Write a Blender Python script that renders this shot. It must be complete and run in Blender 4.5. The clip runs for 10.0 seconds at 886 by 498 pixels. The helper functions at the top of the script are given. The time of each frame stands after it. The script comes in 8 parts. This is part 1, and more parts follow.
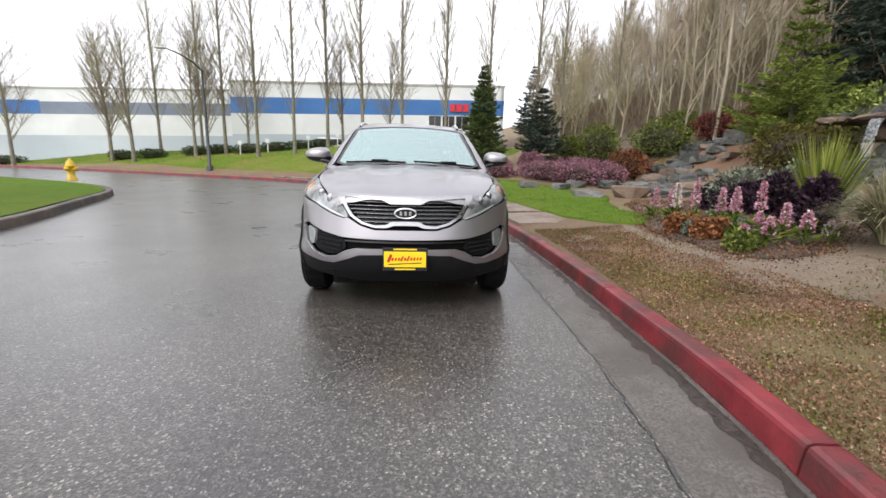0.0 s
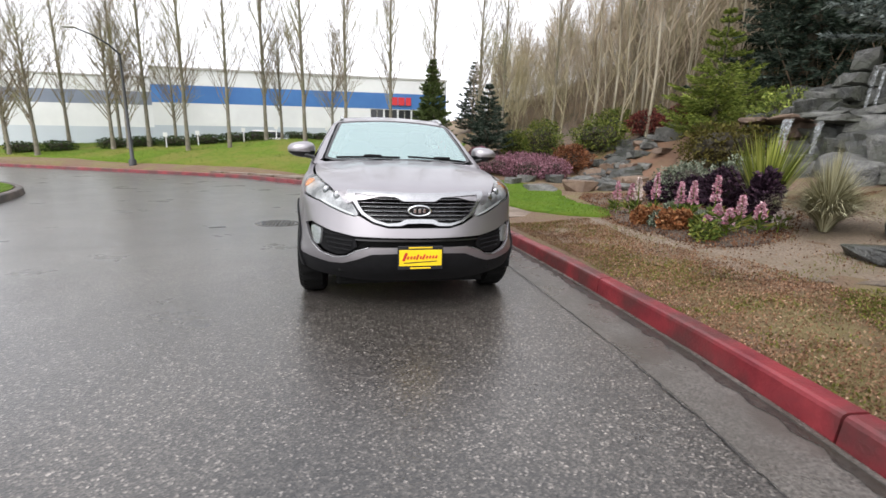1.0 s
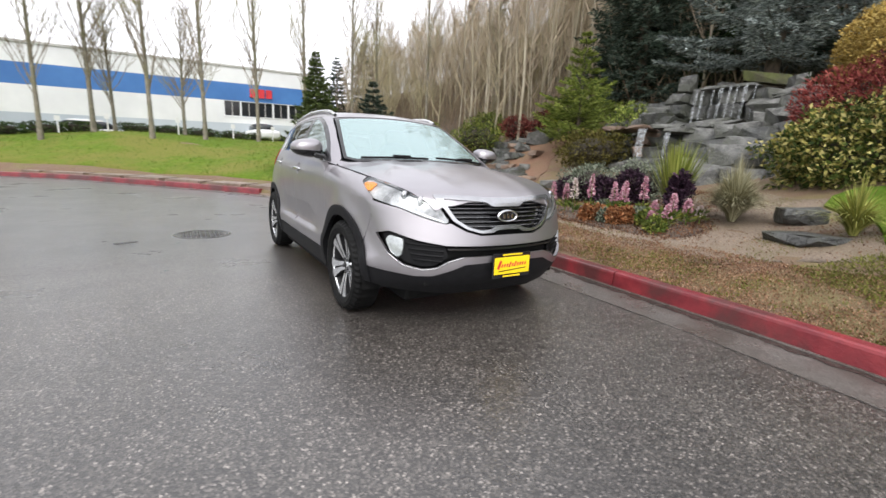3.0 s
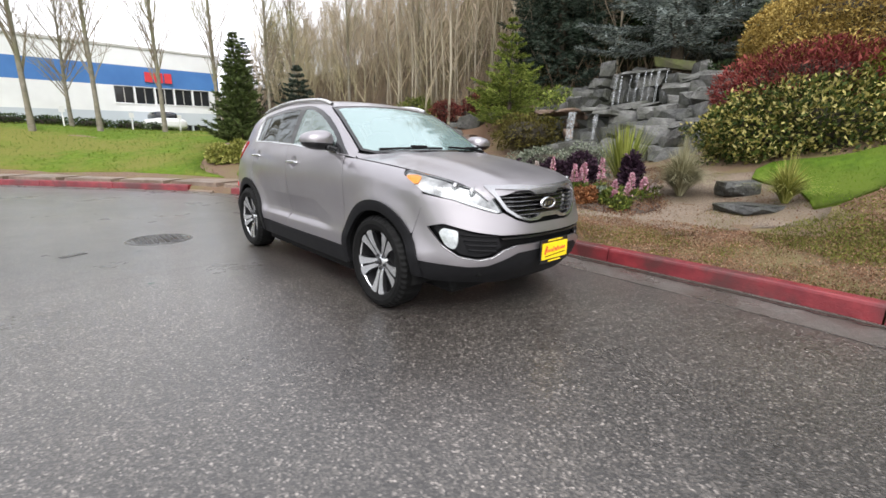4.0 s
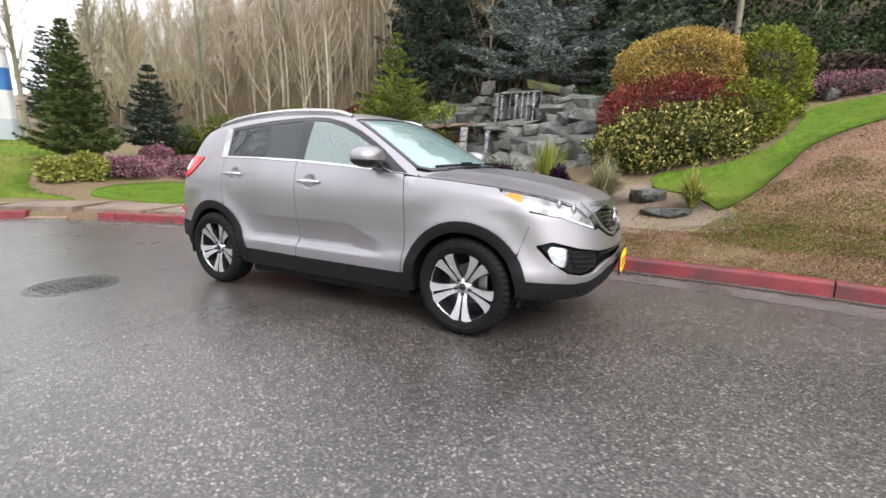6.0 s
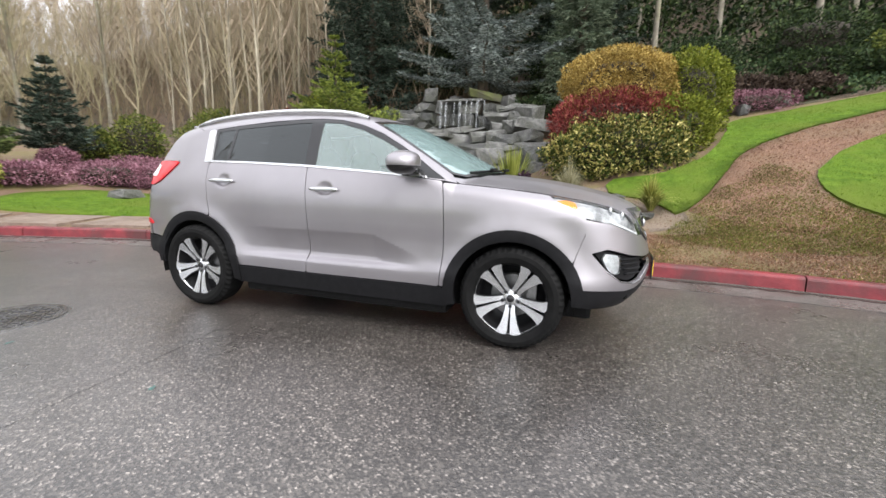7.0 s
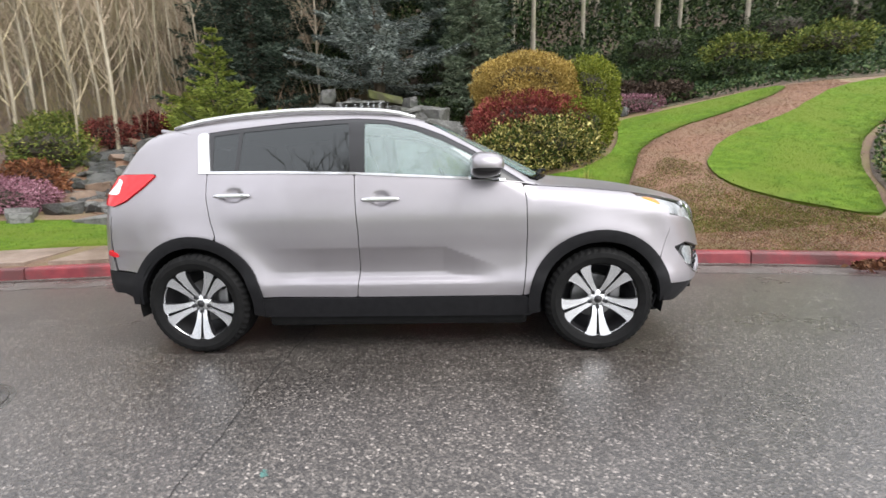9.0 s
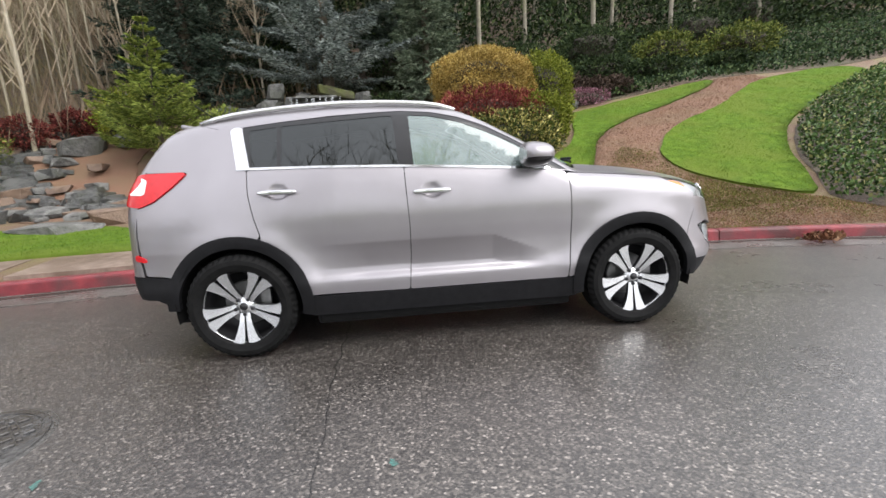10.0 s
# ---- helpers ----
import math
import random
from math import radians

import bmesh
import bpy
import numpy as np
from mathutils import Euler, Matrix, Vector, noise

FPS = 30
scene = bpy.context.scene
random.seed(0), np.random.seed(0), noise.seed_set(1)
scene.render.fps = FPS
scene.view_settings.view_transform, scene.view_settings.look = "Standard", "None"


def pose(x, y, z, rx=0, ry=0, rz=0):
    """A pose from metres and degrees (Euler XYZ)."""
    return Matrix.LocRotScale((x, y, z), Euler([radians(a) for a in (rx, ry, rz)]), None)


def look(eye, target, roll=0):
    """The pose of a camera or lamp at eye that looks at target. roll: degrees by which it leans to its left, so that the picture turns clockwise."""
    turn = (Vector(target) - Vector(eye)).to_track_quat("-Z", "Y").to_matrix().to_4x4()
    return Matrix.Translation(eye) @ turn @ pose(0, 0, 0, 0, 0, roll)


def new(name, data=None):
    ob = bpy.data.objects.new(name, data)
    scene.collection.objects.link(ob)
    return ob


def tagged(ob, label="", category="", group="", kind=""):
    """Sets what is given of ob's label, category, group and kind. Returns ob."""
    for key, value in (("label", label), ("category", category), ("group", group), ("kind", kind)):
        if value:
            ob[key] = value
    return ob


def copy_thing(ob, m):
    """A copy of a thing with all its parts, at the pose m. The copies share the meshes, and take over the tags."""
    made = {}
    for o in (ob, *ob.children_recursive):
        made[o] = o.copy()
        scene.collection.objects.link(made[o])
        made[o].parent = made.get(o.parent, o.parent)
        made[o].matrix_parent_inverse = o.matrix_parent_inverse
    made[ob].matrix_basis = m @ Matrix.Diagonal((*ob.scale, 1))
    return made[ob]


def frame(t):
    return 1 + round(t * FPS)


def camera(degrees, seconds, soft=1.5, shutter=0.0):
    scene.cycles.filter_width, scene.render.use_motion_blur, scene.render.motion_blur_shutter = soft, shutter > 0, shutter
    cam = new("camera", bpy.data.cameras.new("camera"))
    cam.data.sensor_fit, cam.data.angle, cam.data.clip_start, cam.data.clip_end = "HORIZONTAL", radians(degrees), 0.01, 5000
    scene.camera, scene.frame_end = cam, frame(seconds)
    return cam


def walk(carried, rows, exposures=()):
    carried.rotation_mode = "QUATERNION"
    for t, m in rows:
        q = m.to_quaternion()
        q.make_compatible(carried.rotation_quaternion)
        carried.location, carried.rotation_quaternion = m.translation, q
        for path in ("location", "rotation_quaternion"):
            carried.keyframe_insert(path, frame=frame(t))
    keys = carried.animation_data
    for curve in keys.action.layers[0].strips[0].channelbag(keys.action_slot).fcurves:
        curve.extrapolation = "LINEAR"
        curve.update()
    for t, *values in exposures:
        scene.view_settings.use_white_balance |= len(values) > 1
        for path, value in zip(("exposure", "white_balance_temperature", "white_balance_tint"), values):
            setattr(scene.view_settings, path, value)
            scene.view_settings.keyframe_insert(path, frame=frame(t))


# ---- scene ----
cam = camera(91.9, 10.0, soft=1.5, shutter=0.4)
PATH = [
    (0, (0.048, -3.972, 1.2), (0.193, -2.019, 0.792), 1.6),
    (0.5, (-0.197, -3.918, 1.192), (0.089, -1.982, 0.78), 2.2),
    (1, (-0.489, -3.848, 1.195), (-0.065, -1.94, 0.77), 1.8),
    (1.5, (-0.805, -3.701, 1.153), (-0.301, -1.824, 0.681), 1.1),
    (2, (-1.176, -3.542, 1.16), (-0.466, -1.721, 0.736), 2.5),
    (3.3, (-2.13, -2.929, 1.156), (-0.976, -1.351, 0.736), 2.1),
    (3.5, (-2.282, -2.821, 1.153), (-1.041, -1.314, 0.72), 1.8),
    (4, (-2.586, -2.57, 1.17), (-1.27, -1.137, 0.711), 0.9),
    (4.5, (-2.808, -2.26, 1.18), (-1.386, -0.92, 0.753), 2.1),
    (5, (-3.07, -1.949, 1.183), (-1.519, -0.759, 0.76), 2.9),
    (5.5, (-3.275, -1.61, 1.19), (-1.633, -0.545, 0.778), 1.8),
    (7, (-3.57, -0.438, 1.172), (-1.706, 0.187, 0.808), 0.9),
    (7.5, (-3.603, -0.073, 1.167), (-1.692, 0.403, 0.818), 1.1),
    (8, (-3.663, 0.279, 1.156), (-1.728, 0.618, 0.78), -1.5),
    (8.5, (-3.605, 0.59, 1.155), (-1.656, 0.818, 0.772), -0.5),
    (9, (-3.57, 0.887, 1.18), (-1.603, 0.968, 0.826), -1.4),
    (9.5, (-3.628, 1.26, 1.187), (-1.668, 1.185, 0.799), -2.8),
    (10, (-3.62, 1.594, 1.177), (-1.666, 1.409, 0.792), -2.9),
]
walk(cam, [(t, look(eye, target, roll)) for t, eye, target, roll in PATH], [(0.0, 1.23), (1.5, 1.28), (3.5, 1.42), (4.5, 1.49), (5.5, 1.62), (7.0, 1.71), (8.0, 1.76), (9.0, 1.72), (10.0, 1.54)])

# ---- daylight: an even, bright overcast ----
world = bpy.data.worlds.new("overcast")
scene.world = world
world.use_nodes = True
wn, wl = world.node_tree.nodes, world.node_tree.links
sky = wn.new("ShaderNodeTexSky")
sky.sky_type, sky.sun_disc = "NISHITA", False
sky.sun_elevation, sky.sun_rotation = radians(48), radians(215)
sky.air_density, sky.dust_density, sky.ozone_density = 1.0, 4.0, 1.0
veil = wn.new("ShaderNodeHueSaturation")
veil.inputs["Saturation"].default_value = 0.12
wl.new(sky.outputs[0], veil.inputs["Color"])
cloud = wn.new("ShaderNodeMix")
cloud.data_type = "RGBA"
cloud.inputs[0].default_value = 0.6
cloud.inputs[7].default_value = (5.68, 5.75, 6.22, 1)
wl.new(veil.outputs[0], cloud.inputs[6])
wl.new(cloud.outputs[2], wn["Background"].inputs[0])
wn["Background"].inputs[1].default_value = 0.15
sun_data = bpy.data.lights.new("sun", "SUN")
sun_data.energy, sun_data.angle, sun_data.color = 0.5, radians(40), (1.0, 0.97, 0.93)
sun = new("sun", sun_data)
sun.matrix_world = look((0, 0, 30), (0 + 30 * math.sin(radians(35)), 30 * math.cos(radians(35)), 30 - 42))

# ---- materials ----
def nodes_of(name, rough=0.6, metal=0.0, spec=0.5):
    m = bpy.data.materials.new(name)
    m.use_nodes = True
    nt = m.node_tree
    b = nt.nodes["Principled BSDF"]
    b.inputs["Roughness"].default_value, b.inputs["Metallic"].default_value = rough, metal
    b.inputs["Specular IOR Level"].default_value = spec
    return m, nt, b


def ramp(nt, fac, stops):
    r = nt.nodes.new("ShaderNodeValToRGB")
    while len(r.color_ramp.elements) < len(stops):
        r.color_ramp.elements.new(0.5)
    for e, (p, c) in zip(r.color_ramp.elements, stops):
        e.position = p
        e.color = (*c, 1) if len(c) == 3 else c
    nt.links.new(fac, r.inputs[0])
    return r.outputs[0]


def tex(nt, kind, scale, detail=4, rough=0.6, coord="Object"):
    t = nt.nodes.new({"noise": "ShaderNodeTexNoise", "voronoi": "ShaderNodeTexVoronoi", "wave": "ShaderNodeTexWave"}[kind])
    c = nt.nodes.new("ShaderNodeTexCoord")
    t.inputs["Scale"].default_value = scale
    if kind == "noise":
        t.inputs["Detail"].default_value, t.inputs["Roughness"].default_value = detail, rough
    nt.links.new(c.outputs[coord], t.inputs["Vector"])
    return t


def mixed(nt, a, b, fac, mode="MIX"):
    n = nt.nodes.new("ShaderNodeMix")
    n.data_type, n.blend_type = "RGBA", mode
    for sock, v in ((n.inputs[0], fac), (n.inputs[6], a), (n.inputs[7], b)):
        if isinstance(v, (tuple, list)):
            sock.default_value = (*v, 1)
        elif isinstance(v, (int, float)):
            sock.default_value = v
        else:
            nt.links.new(v, sock)
    return n.outputs[2]


def bumped(nt, b, height, strength, distance):
    n = nt.nodes.new("ShaderNodeBump")
    n.inputs["Strength"].default_value, n.inputs["Distance"].default_value = strength, distance
    nt.links.new(height, n.inputs["Height"])
    nt.links.new(n.outputs[0], b.inputs["Normal"])


def surface(name, c1, c2, scale=4, rough=0.7, fine=60, bump=0.3, depth=0.01, c3=None, scale3=0.7, metal=0.0, spec=0.5, rough2=None):
    """A mottled surface: two colours at one scale, a third in patches at a larger one, and a fine relief."""
    m, nt, b = nodes_of(name, rough, metal, spec)
    n1 = tex(nt, "noise", scale, 6)
    col = ramp(nt, n1.outputs[0], [(0.35, c1), (0.65, c2)])
    if c3:
        n3 = tex(nt, "noise", scale3, 5)
        f = ramp(nt, n3.outputs[0], [(0.46, (0, 0, 0)), (0.6, (1, 1, 1))])
        col = mixed(nt, col, c3, f)
    nt.links.new(col, b.inputs["Base Color"])
    if rough2 is not None:
        n4 = tex(nt, "noise", scale3 * 1.7, 4)
        r = ramp(nt, n4.outputs[0], [(0.4, (rough,) * 3), (0.62, (rough2,) * 3)])
        nt.links.new(r, b.inputs["Roughness"])
    if bump:
        bumped(nt, b, tex(nt, "noise", fine, 5).outputs[0], bump, depth)
    return m


def leafy(name, stops, rough=0.65, spec=0.12):
    """Foliage: each leaf or needle spray takes its own shade."""
    m, nt, b = nodes_of(name, rough, 0, spec)
    g = nt.nodes.new("ShaderNodeNewGeometry")
    col = ramp(nt, g.outputs["Random Per Island"], stops)
    n = tex(nt, "noise", 1.3, 3)
    k = ramp(nt, n.outputs[0], [(0.3, (0.7, 0.7, 0.7)), (0.7, (1.35, 1.35, 1.35))])
    col = mixed(nt, col, k, 1.0, "MULTIPLY")
    nt.links.new(col, b.inputs["Base Color"])
    return m


def asphalt():
    m, nt, b = nodes_of("wet_asphalt", 0.4)
    v = tex(nt, "voronoi", 105)
    chip = ramp(nt, v.outputs["Color"], [(0.0, (0.016, 0.0145, 0.0135)), (0.45, (0.042, 0.038, 0.035)), (0.78, (0.108, 0.097, 0.087)), (0.97, (0.36, 0.325, 0.295))])
    big = ramp(nt, tex(nt, "noise", 0.45, 6, 0.62).outputs[0], [(0.33, (0.62, 0.62, 0.63)), (0.68, (1.2, 1.19, 1.17))])
    col = mixed(nt, chip, big, 1.0, "MULTIPLY")
    nt.links.new(col, b.inputs["Base Color"])
    wet = ramp(nt, tex(nt, "noise", 0.8, 6, 0.65).outputs[0], [(0.38, (0.27,) * 3), (0.66, (0.39,) * 3)])
    nt.links.new(wet, b.inputs["Roughness"])
    bumped(nt, b, v.outputs["Distance"], 0.36, 0.006)
    b.inputs["Coat Weight"].default_value, b.inputs["Coat Roughness"].default_value = 0.65, 0.29
    return m


M_ASPHALT = asphalt()
M_KERB = surface("red_kerb_paint", (0.130, 0.012, 0.018), (0.230, 0.028, 0.034), 5, 0.32, 45, 0.5, 0.008, (0.085, 0.024, 0.024), 1.9, rough2=0.5)
M_KERBGREY = surface("dark_kerb_concrete", (0.07, 0.055, 0.047), (0.15, 0.12, 0.10), 5, 0.6, 50, 0.5, 0.008, (0.05, 0.045, 0.04), 1.2)
M_GUTTER = surface("gutter_concrete", (0.046, 0.042, 0.038), (0.150, 0.137, 0.124), 75, 0.24, 120, 0.5, 0.004, (0.068, 0.060, 0.052), 1.6, rough2=0.42)
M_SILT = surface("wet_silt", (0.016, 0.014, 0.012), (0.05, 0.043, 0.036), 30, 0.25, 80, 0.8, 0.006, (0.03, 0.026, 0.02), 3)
M_WALK = surface("pavement_concrete", (0.155, 0.112, 0.085), (0.245, 0.185, 0.145), 9, 0.4, 60, 0.4, 0.006, (0.125, 0.088, 0.062), 1.2, rough2=0.6)
M_LITTER = surface("mossy_litter", (0.085, 0.050, 0.029), (0.225, 0.142, 0.088), 70, 0.75, 110, 1.0, 0.02, (0.155, 0.122, 0.046), 1.1)
M_SOIL = surface("bed_soil", (0.045, 0.032, 0.024), (0.115, 0.085, 0.062), 16, 0.75, 50, 0.9, 0.03, (0.15, 0.12, 0.09), 1.4)
M_SAND = surface("pale_soil", (0.125, 0.092, 0.064), (0.27, 0.208, 0.152), 38, 0.7, 100, 1.0, 0.02, (0.165, 0.125, 0.078), 1.3)
M_BARK = surface("bark_mulch", (0.125, 0.064, 0.037), (0.235, 0.127, 0.076), 50, 0.75, 75, 0.9, 0.02, (0.165, 0.10, 0.055), 0.8)
M_LAWN = surface("lawn", (0.062, 0.118, 0.012), (0.118, 0.195, 0.021), 6, 0.9, 90, 0.9, 0.03, (0.112, 0.158, 0.022), 0.6, spec=0.1)
M_BERM = surface("rough_lawn", (0.075, 0.135, 0.012), (0.135, 0.195, 0.024), 5, 0.9, 80, 0.9, 0.03, (0.165, 0.17, 0.04), 0.35, spec=0.1)
M_FLOOR = surface("woodland_floor", (0.055, 0.037, 0.024), (0.14, 0.097, 0.064), 5, 0.8, 30, 0.9, 0.05, (0.065, 0.06, 0.03), 0.3)
M_ROCK = surface("grey_slate", (0.060, 0.060, 0.056), (0.20, 0.198, 0.185), 5.5, 0.42, 16, 1.0, 0.06, (0.085, 0.088, 0.072), 1.3, rough2=0.65)
M_ROCKDARK = surface("wet_slate", (0.030, 0.031, 0.029), (0.105, 0.106, 0.10), 5.5, 0.33, 16, 1.0, 0.06, (0.045, 0.048, 0.034), 1.3)
M_ROCKBROWN = surface("rust_brown_stone", (0.12, 0.078, 0.052), (0.21, 0.145, 0.10), 3.5, 0.55, 25, 0.7, 0.03, (0.12, 0.08, 0.06), 1.1)
M_MOSSROCK = surface("mossy_stone", (0.09, 0.105, 0.03), (0.17, 0.18, 0.06), 6, 0.7, 40, 0.8, 0.03, (0.10, 0.09, 0.06), 1.3)
M_WHITE = surface("white_wall_panel", (0.72, 0.73, 0.74), (0.80, 0.81, 0.81), 0.5, 0.6, 6, 0.1, 0.01, (0.66, 0.67, 0.67), 0.12)
M_GREYWALL = surface("pale_blue_grey_wall", (0.47, 0.52, 0.57), (0.54, 0.58, 0.62), 0.4, 0.6, 6, 0.1, 0.01, (0.44, 0.49, 0.55), 0.1)
M_BLUE = surface("blue_band", (0.045, 0.15, 0.40), (0.06, 0.19, 0.47), 0.5, 0.5, 6, 0.1, 0.01)
M_SLATEBAND = surface("grey_blue_band", (0.17, 0.20, 0.26), (0.22, 0.25, 0.32), 0.5, 0.5, 6, 0.1, 0.01)
M_ROOFTRIM = surface("parapet_cap", (0.42, 0.41, 0.39), (0.50, 0.49, 0.47), 0.7, 0.6, 10, 0.1, 0.01)
M_SIGNRED = surface("red_sign_face", (0.55, 0.03, 0.04), (0.62, 0.04, 0.05), 2, 0.4, 20, 0.05, 0.01)
M_DARKGLASS = nodes_of("dark_office_glass", 0.08, 0, 0.6)[0]
M_DARKGLASS.node_tree.nodes["Principled BSDF"].inputs["Base Color"].default_value = (0.02, 0.022, 0.025, 1)
M_TRUNK = surface("pale_alder_bark", (0.13, 0.115, 0.088), (0.25, 0.225, 0.175), 5, 0.85, 30, 0.6, 0.02, (0.17, 0.165, 0.095), 0.8)
M_TWIG = surface("bare_twigs", (0.15, 0.12, 0.085), (0.26, 0.215, 0.155), 2, 0.85, 20, 0, 0, (0.28, 0.27, 0.14), 0.35)
M_DARKBARK = surface("dark_bark", (0.06, 0.045, 0.032), (0.14, 0.105, 0.075), 7, 0.85, 30, 0.7, 0.02, (0.05, 0.05, 0.03), 1.5)
M_WOODS = surface("woodland_bark", (0.14, 0.115, 0.080), (0.44, 0.39, 0.30), 0.35, 0.9, 20, 0, 0, (0.25, 0.22, 0.13), 0.12)
M_WOODTWIG = surface("woodland_twigs", (0.25, 0.192, 0.135), (0.43, 0.352, 0.26), 0.5, 0.9, 20, 0, 0, (0.38, 0.33, 0.20), 0.1)

M_BRUSH = surface("brushwood_stems", (0.12, 0.082, 0.052), (0.26, 0.19, 0.13), 0.6, 0.9, 20, 0, 0, (0.17, 0.14, 0.07), 0.2)

# ---- building tools ----
from mathutils import geometry


def mesh_of(name, verts, faces, mat, smooth=False):
    me = bpy.data.meshes.new(name)
    me.from_pydata([tuple(v) for v in verts], [], [tuple(f) for f in faces])
    for m in mat if isinstance(mat, (list, tuple)) else [mat]:
        me.materials.append(m)
    if smooth:
        me.polygons.foreach_set("use_smooth", [True] * len(me.polygons))
    me.update()
    return me


def piece(name, verts, faces, mat, parent=None, label="", smooth=False):
    ob = new(name, mesh_of(name, verts, faces, mat, smooth))
    ob.parent = parent
    return tagged(ob, label)


def part(name, bm, mat, parent=None, label="", smooth=False):
    me = bpy.data.meshes.new(name)
    if smooth:
        for f in bm.faces:
            f.smooth = True
    bm.to_mesh(me)
    bm.free()
    for m in mat if isinstance(mat, (list, tuple)) else [mat]:
        me.materials.append(m)
    ob = new(name, me)
    ob.parent = parent
    return tagged(ob, label)


def thing(name, x=0, y=0, z=0, label="", category="", group="", kind=""):
    ob = new(name)
    ob.empty_display_size = 0.2
    ob.location = (x, y, z)
    return tagged(ob, label, category, group, kind)


def block(bm, size, at=(0, 0, 0), bevel=0.0, turn=(0, 0, 0), segments=2):
    """A bevelled box, added to bm."""
    r = bmesh.ops.create_cube(bm, size=1)
    vs = r["verts"]
    m = pose(*at, *turn) @ Matrix.Diagonal((*size, 1))
    bmesh.ops.transform(bm, matrix=m, verts=vs)
    if bevel:
        es = list({e for v in vs for e in v.link_edges})
        bmesh.ops.bevel(bm, geom=es, offset=bevel, segments=segments, affect="EDGES", profile=0.6)
    return bm


def lathe(profile, n=24, axis="z"):
    """A turned shape from (radius, height) pairs: verts and faces."""
    vs, fs = [], []
    for r, h in profile:
        for i in range(n):
            a = 2 * math.pi * i / n
            p = (r * math.cos(a), r * math.sin(a), h)
            vs.append(p if axis == "z" else (h, p[0], p[1]))
    for j in range(len(profile) - 1):
        for i in range(n):
            k = (i + 1) % n
            fs.append((j * n + i, j * n + k, (j + 1) * n + k, (j + 1) * n + i))
    return vs, fs


def tube(vs, fs, points, radii, sides=5):
    """Adds a tapered tube along points to vs and fs."""
    base = len(vs)
    n = len(points)
    for i, (p, r) in enumerate(zip(points, radii)):
        a = points[max(i - 1, 0)]
        b = points[min(i + 1, n - 1)]
        d = (Vector(b) - Vector(a))
        d = d.normalized() if d.length > 1e-6 else Vector((0, 0, 1))
        u = d.cross(Vector((0.31, 0.87, 0.11))).normalized()
        w = d.cross(u)
        for k in range(sides):
            t = 2 * math.pi * k / sides
            vs.append(tuple(Vector(p) + r * (math.cos(t) * u + math.sin(t) * w)))
    for i in range(n - 1):
        for k in range(sides):
            k2 = (k + 1) % sides
            fs.append((base + i * sides + k, base + i * sides + k2, base + (i + 1) * sides + k2, base + (i + 1) * sides + k))
    fs.append(tuple(base + (n - 1) * sides + k for k in range(sides)))


def curve_through(pts, step=0.4):
    """A smooth open line through plan points, resampled."""
    p = [Vector((*q, 0)) if len(q) == 2 else Vector(q) for q in pts]
    p = [2 * p[0] - p[1]] + p + [2 * p[-1] - p[-2]]
    out = []
    for i in range(1, len(p) - 2):
        n = max(2, int((p[i + 1] - p[i]).length / step))
        for k in range(n):
            t = k / n
            a, b, c, d = p[i - 1:i + 3]
            out.append(0.5 * (2 * b + (c - a) * t + (2 * a - 5 * b + 4 * c - d) * t * t + (3 * b - a - 3 * c + d) * t ** 3))
    out.append(p[-2])
    return [(v.x, v.y) for v in out]


def offset_line(line, d):
    """The line moved by d to its right-hand side."""
    out = []
    for i, (x, y) in enumerate(line):
        a, b = line[max(i - 1, 0)], line[min(i + 1, len(line) - 1)]
        t = Vector((b[0] - a[0], b[1] - a[1])).normalized()
        out.append((x + d * t.y, y - d * t.x))
    return out


def sweep(line, profile, rise=lambda x, y: 0.0):
    """A profile of (side, height) pairs drawn along a plan line: verts and faces."""
    rows = [offset_line(line, s) for s, _ in profile]
    vs, fs, n = [], [], len(profile)
    for i in range(len(line)):
        for j in range(n):
            x, y = rows[j][i]
            vs.append((x, y, profile[j][1] + rise(*line[i])))
    for i in range(len(line) - 1):
        for j in range(n - 1):
            a = i * n + j
            fs.append((a, a + n, a + n + 1, a + 1))
    fs.append(tuple(range(n)))
    fs.append(tuple((len(line) - 1) * n + j for j in reversed(range(n))))
    return vs, fs


def inside(x, y, poly):
    hit = False
    for (x1, y1), (x2, y2) in zip(poly, poly[1:] + poly[:1]):
        if (y1 > y) != (y2 > y) and x < (x2 - x1) * (y - y1) / (y2 - y1) + x1:
            hit = not hit
    return hit


def inside_many(xy, poly):
    x, y = xy[:, 0], xy[:, 1]
    hit = np.zeros(len(x), bool)
    for (x1, y1), (x2, y2) in zip(poly, poly[1:] + poly[:1]):
        if y1 == y2:
            continue
        c = ((y1 > y) != (y2 > y)) & (x < (x2 - x1) * (y - y1) / (y2 - y1) + x1)
        hit ^= c
    return hit


def mat_of_outline(outline, step, jitter=0.25):
    """Plan points and triangles that fill an outline."""
    n = len(outline)
    lo, hi = np.min(outline, 0), np.max(outline, 0)
    gx, gy = np.meshgrid(np.arange(lo[0] + step / 2, hi[0], step), np.arange(lo[1] + step / 2, hi[1], step))
    g = np.c_[gx.ravel(), gy.ravel()]
    g = g + (np.random.rand(*g.shape) - 0.5) * step * jitter
    g = g[inside_many(g, outline)]
    pts = [Vector(p) for p in outline] + [Vector(p) for p in g.tolist()]
    r = geometry.delaunay_2d_cdt(pts, [(i, (i + 1) % n) for i in range(n)], [], 1, 1e-5)
    return r[0], r[2], r[1]


def closed_curve(pts, step=0.25):
    line = curve_through(list(pts) + [pts[0]], step)
    return line[:-1]


